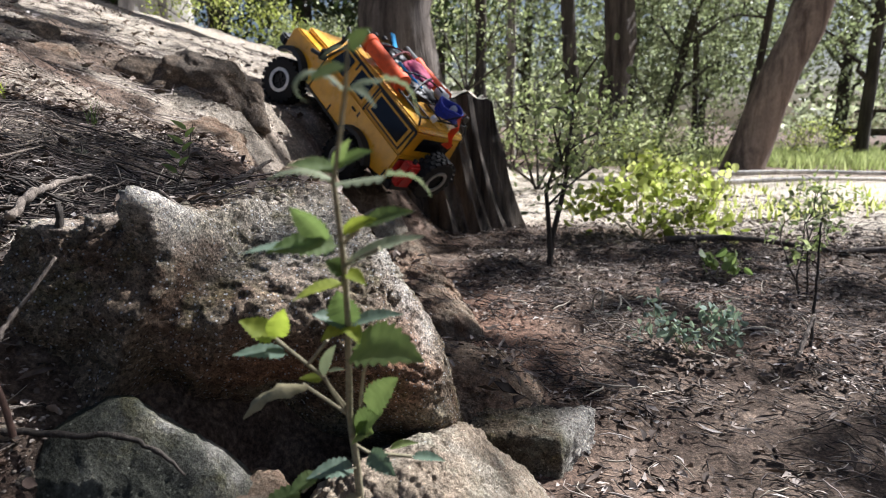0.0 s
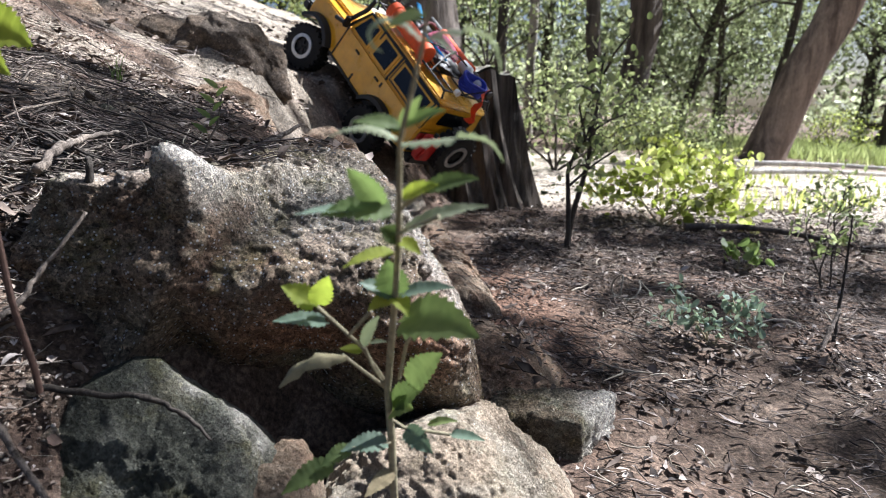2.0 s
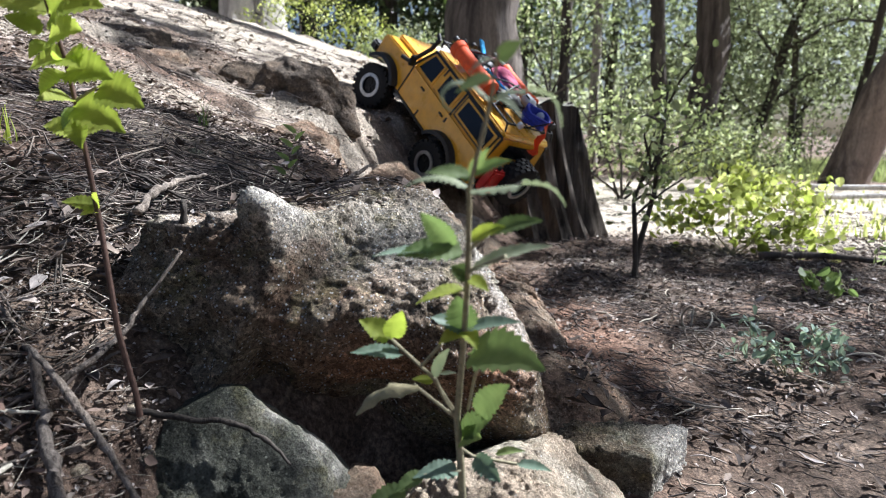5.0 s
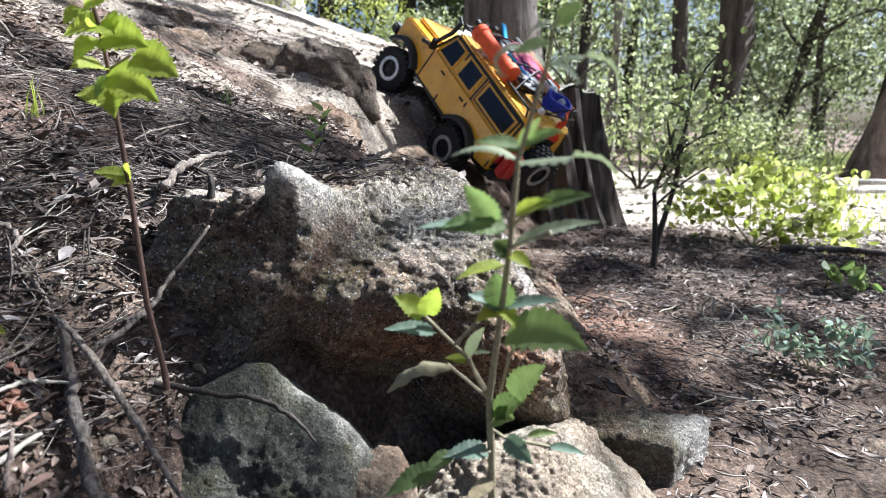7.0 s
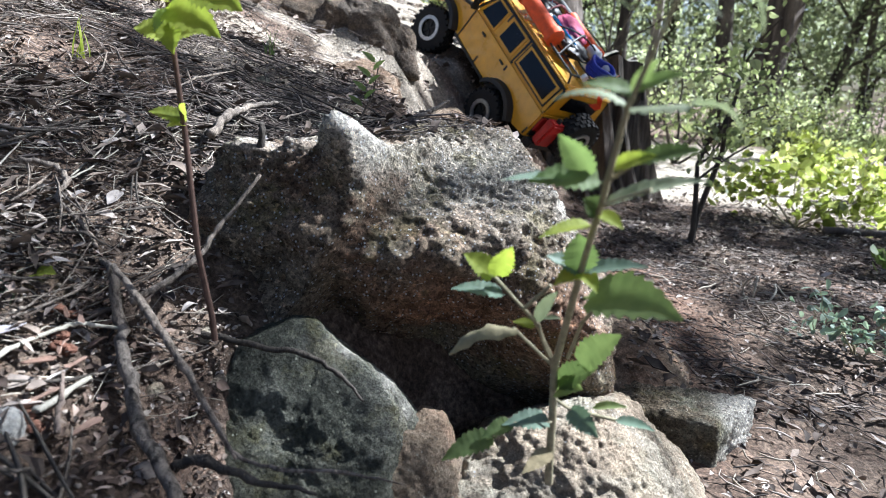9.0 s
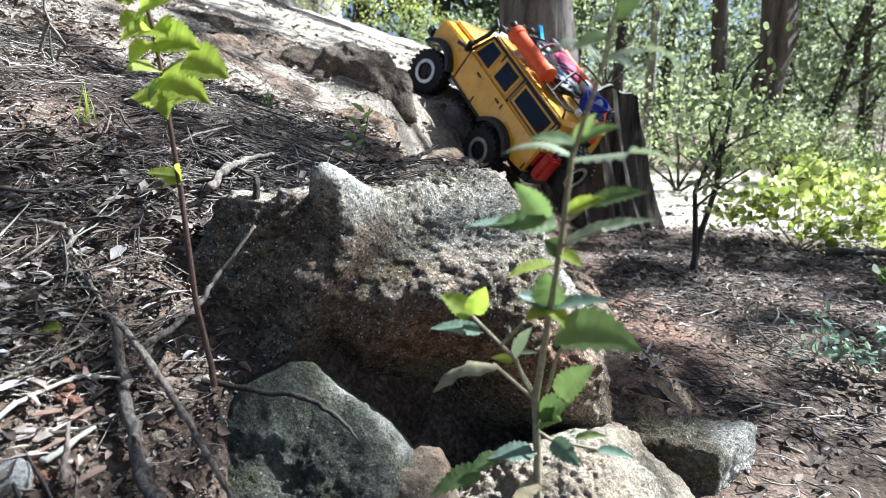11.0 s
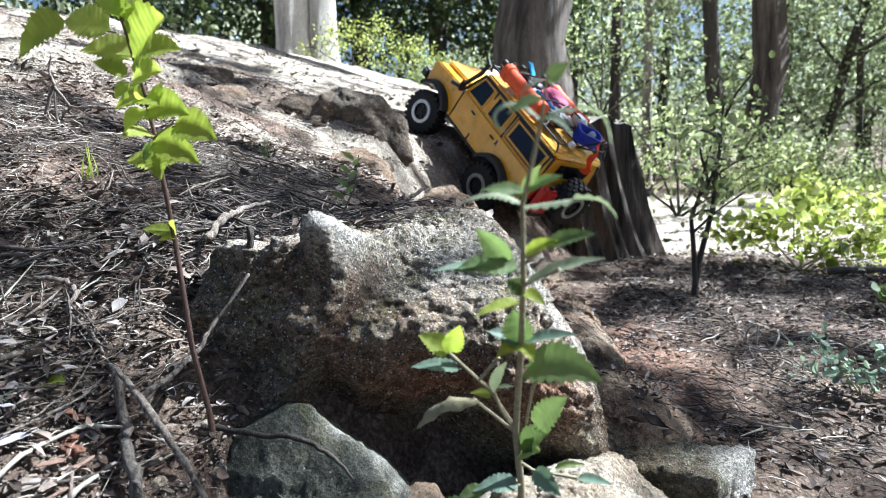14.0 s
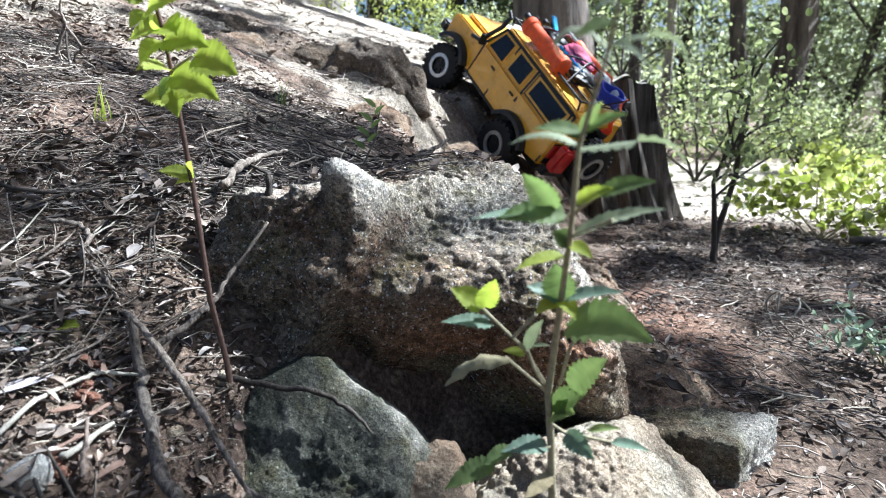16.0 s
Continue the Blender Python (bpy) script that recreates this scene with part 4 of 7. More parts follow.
# ---- shrubs ----
def shrub(name, label, base, stems, leaf, leaf_size, count, spread, mat, seed=1, aspect=0.6, stem_r=0.006, group="shrubs", z=None):
    rng, rnd = np.random.default_rng(seed), random.Random(seed)
    x, y = base
    z = float(land_rough(np.array([x]), np.array([y]))[0]) - 0.01 if z is None else z
    t = thing(name, label, "shrub", pose(x, y, z), group)
    ends = []
    for k, (dx, dy, dz) in enumerate(stems):
        path = bent((rnd.uniform(-1, 1) * 0.01, rnd.uniform(-1, 1) * 0.01, 0), (dx, dy, dz), (rnd.uniform(-0.03, 0.03), 0, 0.02), 7, 0.008, seed + k)
        bm = bm_tube(path, [stem_r * (1 - 0.1 * i) for i in range(8)], 6)
        for q in (3, 4, 5, 6):
            e = path[q] + Vector((rnd.uniform(-1, 1), rnd.uniform(-1, 1), rnd.uniform(-0.2, 0.8))) * spread * 0.9
            bm_tube(bent(path[q], e, (0, 0, 0.01), 4, 0.004, q + k), [stem_r * 0.45, stem_r * 0.4, stem_r * 0.33, stem_r * 0.27, stem_r * 0.2], 5, bm)
            ends.append((path[q], e))
        ends.append((path[4], path[7]))
        part("stem", bm, mat, t)
    k = rng.integers(0, len(ends), count)
    a, b = np.array([e[0][:] for e in ends])[k], np.array([e[1][:] for e in ends])[k]
    p = a + (b - a) * rng.uniform(0.15, 1.05, (count, 1)) + rng.normal(size=(count, 3)) * spread * 0.22
    v, f = round_leaves(p, leaf_size * rng.uniform(0.5, 1.35, len(p)), rng, aspect)
    part_me("foliage", mesh_from("foliage", v, f, leaf, False), t, kind="stuff")
    return t


shrub("sapling", "sparse young sapling with small grey-green leaves", (0.262, 1.47), [(0.05, 0.05, 0.46), (0.03, 0.03, 0.30)], M_LEAF_MID, 0.017, 280, 0.17, M_BARK_DARK, 21, 0.8, 0.0075)
shrub("shrub", "bright yellow-green sunlit leafy shrub", (0.60, 1.86), [(-0.12, 0, 0.15), (0.0, 0, 0.20), (0.12, 0.05, 0.17), (0.24, 0.0, 0.13), (-0.20, 0.05, 0.10), (0.05, -0.10, 0.07), (0.2, -0.08, 0.06)], M_LEAF_SUN, 0.024, 520, 0.11, M_STEM, 22, 0.85, 0.003)
shrub("shrub", "bright yellow-green sunlit leafy shrub", (0.98, 2.45), [(-0.2, 0, 0.16), (0.0, 0, 0.17), (0.12, 0.05, 0.12)], M_LEAF_SUN, 0.023, 300, 0.11, M_STEM, 23, 0.85, 0.003)
shrub("shrub", "low grey-green weeds in the shade", (0.350, 0.855), [(-0.04, 0, 0.05), (0.03, 0.02, 0.06), (0.08, 0, 0.03), (0.02, -0.04, 0.03), (-0.08, 0.02, 0.03)], M_LEAF_BLUE, 0.013, 170, 0.035, M_STEM, 24, 0.6, 0.0015)
shrub("shrub", "low green weeds on the woodland floor", (0.58, 1.28), [(-0.03, 0, 0.05), (0.03, 0.02, 0.05), (0.06, 0, 0.03)], M_LEAF_NEAR, 0.025, 36, 0.03, M_STEM, 25, 0.6, 0.0015)
shrub("shrub", "wispy grey-green weed with thin stems", (0.70, 1.18), [(0.01, 0, 0.22), (-0.02, 0.02, 0.16), (0.04, 0, 0.14)], M_LEAF_MID, 0.014, 150, 0.05, M_BARK_DARK, 26, 0.5, 0.002)
shrub("shrub", "wispy grey-green weed with thin stems", (0.92, 1.55), [(0.01, 0, 0.2), (-0.05, 0.02, 0.16), (0.06, 0, 0.14)], M_LEAF_MID, 0.016, 170, 0.06, M_BARK_DARK, 27, 0.5, 0.002)
for k, (sx, sy, h, lf) in enumerate([(0.5, 3.3, 0.6, M_LEAF_MID), (0.15, 4.2, 0.75, M_LEAF_MID), (0.9, 4.4, 0.6, M_LEAF_MID), (1.45, 4.6, 0.4, M_LEAF_MID), (1.85, 5.3, 0.4, M_LEAF_MID), (1.5, 5.2, 0.35, M_LEAF_SUN), (1.7, 5.8, 0.6, M_LEAF_MID), (0.6, 5.6, 0.8, M_LEAF_TREE), (3.0, 7.0, 0.6, M_LEAF_MID), (4.2, 7.2, 0.5, M_LEAF_SUN),
                                      (-1.35, 5.2, 0.35, M_LEAF_SUN), (-1.9, 5.3, 0.5, M_LEAF_SUN), (-0.85, 5.0, 0.3, M_LEAF_MID), (-3.4, 5.6, 0.4, M_LEAF_MID), (-1.0, 4.6, 0.22, M_GRASS), (5.4, 9.5, 0.6, M_LEAF_MID), (1.2, 3.5, 0.2, M_LEAF_SUN)]):
    shrub("shrub", "leafy woodland undergrowth shrub", (sx, sy), [(-0.4 * h, 0, 0.8 * h), (0, 0.1, h), (0.4 * h, 0, 0.85 * h), (0.7 * h, -0.1, 0.5 * h), (-0.7 * h, -0.1, 0.5 * h)], lf, 0.024, 900, 0.5 * h, M_BARK_DARK, 100 + k, 0.6, 0.008)


def grass_field(name, label, boxes, count, height, mat, seed):
    rng = np.random.default_rng(seed)
    ps = []
    for x0, x1, y0, y1 in boxes:
        n = count // len(boxes)
        ps.append(np.stack([rng.uniform(x0, x1, n), rng.uniform(y0, y1, n)], 1))
    q = np.concatenate(ps)
    q = q[vnoise(np.c_[q * 1.6, 0 * q[:, 0]], seed) > 0.3]
    z = land_rough(q[:, 0], q[:, 1])
    h = height * rng.uniform(0.5, 1.4, len(q))
    a = rng.uniform(0, 6.283, len(q))
    w = 0.006 + 0.004 * rng.uniform(size=len(q))
    base = np.c_[q, z]
    side = np.c_[np.cos(a), np.sin(a), 0 * a] * w[:, None]
    bend = np.c_[np.cos(a + 1.5), np.sin(a + 1.5), 0 * a] * (h * rng.uniform(0.1, 0.6, len(q)))[:, None]
    v = np.stack([base - side, base + side, base + bend + np.c_[0 * h, 0 * h, h]], 1).reshape(-1, 3)
    return solo(name, mesh_from(name, v, np.arange(len(v)).reshape(-1, 3), mat, False), label, "grass", kind="stuff")


grass_field("meadow_grass", "sunlit meadow grass between the trees", [(1.5, 6.5, 6.2, 10), (3.2, 8, 5.6, 9), (5, 12, 8.5, 14)], 30000, 0.12, M_GRASS, 5)
grass_field("sunny_weeds", "low sunlit weeds on the open ground", [(0.9, 1.9, 2.1, 2.7), (1.2, 2.4, 2.8, 4.4)], 520, 0.035, M_LEAF_SUN, 6)


# Far woods that close the view behind the trees; haze is painted into their leaves.
rngw = np.random.default_rng(17)
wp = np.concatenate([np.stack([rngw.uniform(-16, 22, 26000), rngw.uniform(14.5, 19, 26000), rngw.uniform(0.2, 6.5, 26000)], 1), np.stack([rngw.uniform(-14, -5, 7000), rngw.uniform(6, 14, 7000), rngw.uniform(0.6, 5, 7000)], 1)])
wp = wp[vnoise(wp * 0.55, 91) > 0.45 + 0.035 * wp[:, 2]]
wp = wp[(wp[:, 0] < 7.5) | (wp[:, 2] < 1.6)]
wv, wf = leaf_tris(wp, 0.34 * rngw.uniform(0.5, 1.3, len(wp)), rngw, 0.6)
solo("far_woods", mesh_from("far_woods", wv, wf, M_HAZE, False), "olive-green woods in the distance, haze painted into the leaf colour", "woods", kind="stuff")


def picnic_table(x, y):
    t = thing("picnic_table", "weathered wooden picnic table beside the meadow", "table", pose(x, y, float(land(x, y)), 0, 0, 84))
    for k in range(4):
        part("board", bm_box(1.5, 0.16, 0.04, pose(0, -0.26 + 0.175 * k, 0.72)), M_BARK, t, "", 0.005)
    for s in (1, -1):
        part("bench_board", bm_box(1.5, 0.22, 0.04, pose(0, 0.62 * s, 0.42)), M_BARK, t, "", 0.005)
        part("cross_beam", bm_box(0.06, 1.4, 0.08, pose(0.5 * s, 0, 0.37)), M_BARK, t, "", 0.004)
        for q in (1, -1):
            part("leg", bm_box(0.06, 0.08, 0.82, pose(0.5 * s, 0.33 * q, 0.36, 25 * q, 0, 0)), M_BARK, t, "", 0.004)


picnic_table(7.31, 10.2)


def fallen_log(a, b, r, mat, label):
    bm = bm_tube(bent(a, b, (0, 0.05, 0.01), 10, r * 0.25, 3), [r * (1 - 0.04 * i) for i in range(11)], 12)
    me = bpy.data.meshes.new("fallen_log")
    bm.to_mesh(me)
    bm.free()
    me.polygons.foreach_set("use_smooth", np.full(len(me.polygons), True))
    me.materials.append(mat)
    solo("fallen_log", me, label, "log", "fallen wood")


fallen_log((1.55, 3.75, -0.008), (2.9, 4.0, -0.012), 0.018, M_BARK_WHITE, "thin pale fallen log on the sunlit ground")
fallen_log((1.9, 4.7, -0.02), (3.4, 4.6, -0.02), 0.022, M_BARK_WHITE, "thin pale fallen log on the sunlit ground")
fallen_log((0.62, 1.72, 0.012), (0.98, 1.55, 0.012), 0.010, M_BARK, "brown half-buried root at the edge of the shade")
fallen_log((0.98, 1.52, 0.012), (1.3, 1.42, 0.012), 0.009, M_BARK, "brown half-buried root at the edge of the shade")
for k, (lx, ly, r) in enumerate([(1.62, 3.9, 0.05), (1.72, 3.85, 0.04), (1.54, 4.0, 0.035)]):
    lump("stone", "white stone lying in the sun", lx, ly, -0.005, r, r * 0.8, r * 0.7, M_ROCK_PALE, 4, 70 + k, 4, (0.008, 20))


# ---- the cut stump ----
def stump_rim(a, s):
    """Half-width of the stump at angle a and height s (0 to 1): fluted, flared at its foot, leaning away from the path."""
    ridge = 0.030 * abs(math.sin(5.5 * a + 0.4 * math.sin(3 * s + a))) + 0.012 * math.sin(17 * a + 2 * s) + 0.006 * math.sin(41 * a + 5 * s)
    r = 0.215 + 0.045 * math.exp(-s * 4) + ridge - 0.012 * s + 0.02 * math.cos(2 * a + 0.5)
    return r * math.cos(a) - 0.075 * s, r * math.sin(a) * 0.92


def stump_top(x, y):
    """Height of the cut: a steep slanted saw cut, and a lower, broken step beside it."""
    slant = 0.497 - 0.49 * (x + 0.015) + 0.24 * y
    step = 0.468 - 0.10 * (x - 0.03) + 0.06 * y + 0.010 * math.sin(37 * x + 11 * y) + 0.006 * math.sin(90 * x)
    k = min(max((x + 0.02) / 0.07, 0), 1)
    return slant * (1 - k) + step * k


def stump():
    t = thing("tree_stump", "thick weathered dark tree stump cut at a slant", "stump", pose(-0.015, 2.17, -0.04))
    bm = bmesh.new()
    n, rings = 128, 26
    rows = []
    for k in range(rings + 1):
        s = k / rings
        row = []
        for i in range(n):
            a = 2 * math.pi * i / n
            x, y = stump_rim(a, s)
            row.append(bm.verts.new((x, y, (stump_top(x, y) + 0.006 * math.sin(9 * a)) * s)))
        rows.append(row)
    for a, b in zip(rows, rows[1:]):
        for i in range(n):
            bm.faces.new((a[i], a[(i + 1) % n], b[(i + 1) % n], b[i]))
    part("trunk", bm, M_STUMP, t)
    bm = bmesh.new()
    cap = []
    for k in range(13):
        f = 0.985 * (1 - k / 12)
        row = []
        for i in range(n):
            x, y = stump_rim(2 * math.pi * i / n, 1)
            x, y = (x + 0.075) * f - 0.075, y * f
            row.append(bm.verts.new((x, y, stump_top(x, y) + 0.004 - 0.006 * (1 - f) + 0.002 * math.sin(30 * f))))
        cap.append(row)
    for a, b in zip(cap, cap[1:]):
        for i in range(n):
            bm.faces.new((a[i], a[(i + 1) % n], b[(i + 1) % n], b[i]))
    part("cut_face", bm, M_CUT, t, "pale weathered sawn top")


stump()

# ---- the toy off-road car ----
M_YELLOW = mat_plain("yellow_paint", (0.72, 0.36, 0.012), 0.32, 0, 0.5, 0.18, 30, 0.4)
M_BLACK = mat_plain("black_plastic", (0.018, 0.018, 0.018), 0.5, 0, 0.4, 0.3, 80)
M_TYRE = mat_plain("black_rubber", (0.022, 0.021, 0.020), 0.8, 0, 0.3, 0.4, 60)
M_GLASS = mat_plain("dark_tinted_window", (0.008, 0.009, 0.012), 0.16, 0, 0.35, 0.1, 20)
M_RIM = mat_plain("silver_rim", (0.55, 0.55, 0.54), 0.35, 0.8, 0.5, 0.3, 90)
M_ORANGE = mat_plain("orange_fabric", (0.80, 0.105, 0.02), 0.6, 0, 0.4, 0.2, 90)
M_RED = mat_plain("red_plastic", (0.55, 0.02, 0.015), 0.4, 0, 0.5, 0.25, 60)
M_BLUE = mat_plain("blue_cord", (0.03, 0.05, 0.42), 0.6, 0, 0.4, 0.4, 150)
M_CYAN = mat_plain("bright_blue_plastic", (0.02, 0.36, 0.75), 0.45, 0, 0.5, 0.2, 60)
M_WHITE = mat_plain("white_plastic", (0.75, 0.74, 0.72), 0.4, 0, 0.5, 0.2, 60)
M_PINK = mat_plain("dull_pink_bundle", (0.42, 0.07, 0.14), 0.7, 0, 0.3, 0.4, 90)
M_LAMP = mat_plain("clear_lamp_glass", (0.8, 0.8, 0.78), 0.1, 0, 0.6, 0.1, 60)

CAR = pose(-0.312, 1.785, 0.290, 10, -41, 136.5)
car = thing("toy_off_road_car", "yellow toy off-road car with loaded roof rack climbing nose-up", "toy car", CAR)


def arch(cx, r, z0, n=10):
    """Points of a wheel arch from front to back."""
    h = z0 - 0.058
    a0 = math.asin(h / r)
    return [(cx + r * math.cos(a0 + (math.pi - 2 * a0) * k / n), 0.058 + r * math.sin(a0 + (math.pi - 2 * a0) * k / n)) for k in range(n + 1)]


def prism(profile, half):
    """A side profile (x, z) drawn out to both sides; half may depend on the height."""
    bm = bmesh.new()
    hw = half if callable(half) else (lambda z: half)
    L = [bm.verts.new((x, hw(z), z)) for x, z in profile]
    R = [bm.verts.new((x, -hw(z), z)) for x, z in profile]
    n = len(profile)
    bm.faces.new(L)
    bm.faces.new(R[::-1])
    for i in range(n):
        bm.faces.new((L[i], R[i], R[(i + 1) % n], L[(i + 1) % n]))
    bmesh.ops.recalc_face_normals(bm, faces=bm.faces)
    return bm


lower = [(0.236, 0.112)] + arch(0.162, 0.074, 0.1) + [(0.088, 0.094), (-0.078, 0.094)] + arch(-0.162, 0.076, 0.1) + [(-0.288, 0.112), (-0.288, 0.188), (0.085, 0.188), (0.222, 0.180), (0.238, 0.168)]
part("body", prism(lower, 0.1), M_YELLOW, car, "yellow painted lower body", 0.004)
part("cabin", prism([(0.080, 0.187), (0.046, 0.259), (-0.280, 0.259), (-0.287, 0.187)], lambda z: 0.0985 - (z - 0.187) * 0.14), M_YELLOW, car, "", 0.004)
part("roof", prism([(0.050, 0.257), (0.040, 0.269), (-0.276, 0.269), (-0.284, 0.257)], 0.0915), M_YELLOW, car, "", 0.004)
part("hood", bm_box(0.138, 0.135, 0.012, pose(0.155, 0, 0.189, 0, 3, 0)), M_YELLOW, car, "", 0.004)
part("chassis", bm_box(0.47, 0.10, 0.04, pose(-0.02, 0, 0.085)), M_BLACK, car, "", 0.004)
part("front_bumper", bm_box(0.03, 0.19, 0.028, pose(0.262, 0, 0.118)), M_BLACK, car, "black front bumper", 0.005)
part("rear_bumper", bm_box(0.022, 0.18, 0.022, pose(-0.300, 0, 0.108)), M_BLACK, car, "black rear bumper", 0.004)
part("grille", bm_box(0.006, 0.12, 0.05, pose(0.240, 0, 0.145)), M_BLACK, car, "", 0.001)
for s in (1, -1):
    part("headlight", bm_cyl(0.014, 0.014, 0.008, 20, pose(0.243, 0.075 * s, 0.15, 0, 90, 0)), M_LAMP, car, "round clear headlight")


def side_pane(name, pts, s, mat, out=0.0012, label=""):
    """A thin panel lying on the sloping cabin side, corners (x, z)."""
    hw = lambda z: (0.0985 - (z - 0.187) * 0.14 + out) if z > 0.187 else 0.1 + out
    bm = bmesh.new()
    a = [bm.verts.new((x, s * hw(z), z)) for x, z in pts]
    b = [bm.verts.new((x, s * (hw(z) - 0.004), z)) for x, z in pts]
    n = len(pts)
    bm.faces.new(a)
    bm.faces.new(b[::-1])
    for i in range(n):
        bm.faces.new((a[i], b[i], b[(i + 1) % n], a[(i + 1) % n]))
    bmesh.ops.recalc_face_normals(bm, faces=bm.faces)
    return part(name, bm, mat, car, label, 0, True)


for s in (1, -1):
    side_pane("window_surround", [(0.070, 0.191), (0.044, 0.252), (-0.012, 0.252), (-0.012, 0.191)], s, M_YELLOW, 0.0022)
    side_pane("window", [(0.060, 0.196), (0.040, 0.247), (-0.006, 0.247), (-0.006, 0.196)], s, M_GLASS, 0.0034, "dark tinted side window")
    side_pane("window_surround", [(-0.030, 0.191), (-0.030, 0.252), (-0.106, 0.252), (-0.106, 0.191)], s, M_YELLOW, 0.0022)
    side_pane("window", [(-0.038, 0.197), (-0.038, 0.247), (-0.098, 0.247), (-0.098, 0.197)], s, M_GLASS, 0.0034, "dark tinted side window")
    side_pane("window_surround", [(-0.124, 0.193), (-0.124, 0.253), (-0.272, 0.253), (-0.272, 0.193)], s, M_BLACK, 0.0022)
    side_pane("window_trim", [(-0.128, 0.197), (-0.128, 0.250), (-0.268, 0.250), (-0.268, 0.197)], s, M_YELLOW, 0.0030)
    side_pane("window", [(-0.137, 0.203), (-0.137, 0.245), (-0.259, 0.245), (-0.259, 0.203)], s, M_GLASS, 0.0040, "long dark rear side window")
    for x0, x1, z0, z1 in [(-0.019, -0.025, 0.096, 0.254), (-0.113, -0.119, 0.160, 0.254), (0.079, 0.075, 0.10, 0.186), (-0.283, -0.278, 0.115, 0.255)]:
        side_pane("door_seam", [(x0, z0), (x0, z1), (x1, z1), (x1, z0)], s, M_BLACK, 0.0016)
    side_pane("sill_trim", [(0.088, 0.094), (0.088, 0.100), (-0.078, 0.100), (-0.078, 0.094)], s, M_BLACK, 0.003)
    side_pane("gutter", [(0.046, 0.254), (0.046, 0.259), (-0.28, 0.259), (-0.28, 0.254)], s, M_BLACK, 0.004)
    side_pane("pillar_trim", [(0.085, 0.187), (0.050, 0.258), (0.044, 0.258), (0.077, 0.187)], s, M_BLACK, 0.002)
    for hx in (0.005, -0.095):
        part("door_handle", bm_box(0.018, 0.004, 0.005, pose(hx, s * 0.102, 0.166)), M_BLACK, car, "", 0.001)
    part("mirror", bm_box(0.008, 0.022, 0.03, pose(0.078, s * 0.115, 0.198, 0, 10, 0)), M_BLACK, car, "black wing mirror", 0.003)
    for cx, r in ((0.162, 0.074), (-0.162, 0.076)):
        pts = arch(cx, r, 0.098, 14)
        bm = bmesh.new()
        ring = []
        for i, (x, z) in enumerate(pts):
            ux, uz = (x - cx) / r, (z - 0.058) / r
            ring.append([bm.verts.new((x + ux * d, s * y, z + uz * d)) for d, y in ((-0.001, 0.098), (-0.001, 0.121), (0.009, 0.119), (0.012, 0.099))])
        for a, b in zip(ring, ring[1:]):
            for i in range(4):
                bm.faces.new((a[i], a[(i + 1) % 4], b[(i + 1) % 4], b[i]))
        bm.faces.new(ring[0])
        bm.faces.new(ring[-1][::-1])
        bmesh.ops.recalc_face_normals(bm, faces=bm.faces)
        part("fender_flare", bm, M_BLACK, car, "black wheel-arch flare")
bm = bmesh.new()
ws = [bm.verts.new(p) for p in ((0.0825, 0.088, 0.192), (0.0825, -0.088, 0.192), (0.052, -0.080, 0.252), (0.052, 0.080, 0.252))]
bm.faces.new(ws)
bmesh.ops.solidify(bm, geom=bm.faces[:], thickness=0.003)
part("windscreen", bm, M_GLASS, car, "dark windscreen", 0, True)
part("rear_window", bm_box(0.003, 0.12, 0.04, pose(-0.2862, 0, 0.226, 0, -5, 0)), M_GLASS, car, "", 0.001)
part("snorkel", bm_tube([(0.13, 0.104, 0.175), (0.095, 0.106, 0.185), (0.062, 0.098, 0.25), (0.055, 0.097, 0.285), (0.07, 0.097, 0.29)], 0.006, 10), M_BLACK, car, "black air snorkel")
for s in (1, -1):
    part("tail_light", bm_box(0.006, 0.020, 0.04, pose(-0.291, 0.085 * s, 0.158)), M_RED, car, "red tail light", 0.002)
    part("rear_corner", bm_box(0.003, 0.030, 0.06, pose(-0.2895, 0.080 * s, 0.150)), M_BLACK, car, "", 0.001)
can = part("fuel_can", bm_box(0.028, 0.045, 0.07, pose(-0.312, 0.066, 0.155)), M_RED, car, "red plastic fuel canister", 0.005)
part("can_cap", bm_cyl(0.006, 0.006, 0.01, 12, pose(-0.312, 0.066, 0.194)), M_BLACK, can)
part("fuel_can", bm_box(0.022, 0.030, 0.05, pose(-0.308, -0.075, 0.14)), M_RED, car, "red plastic fuel canister", 0.004)


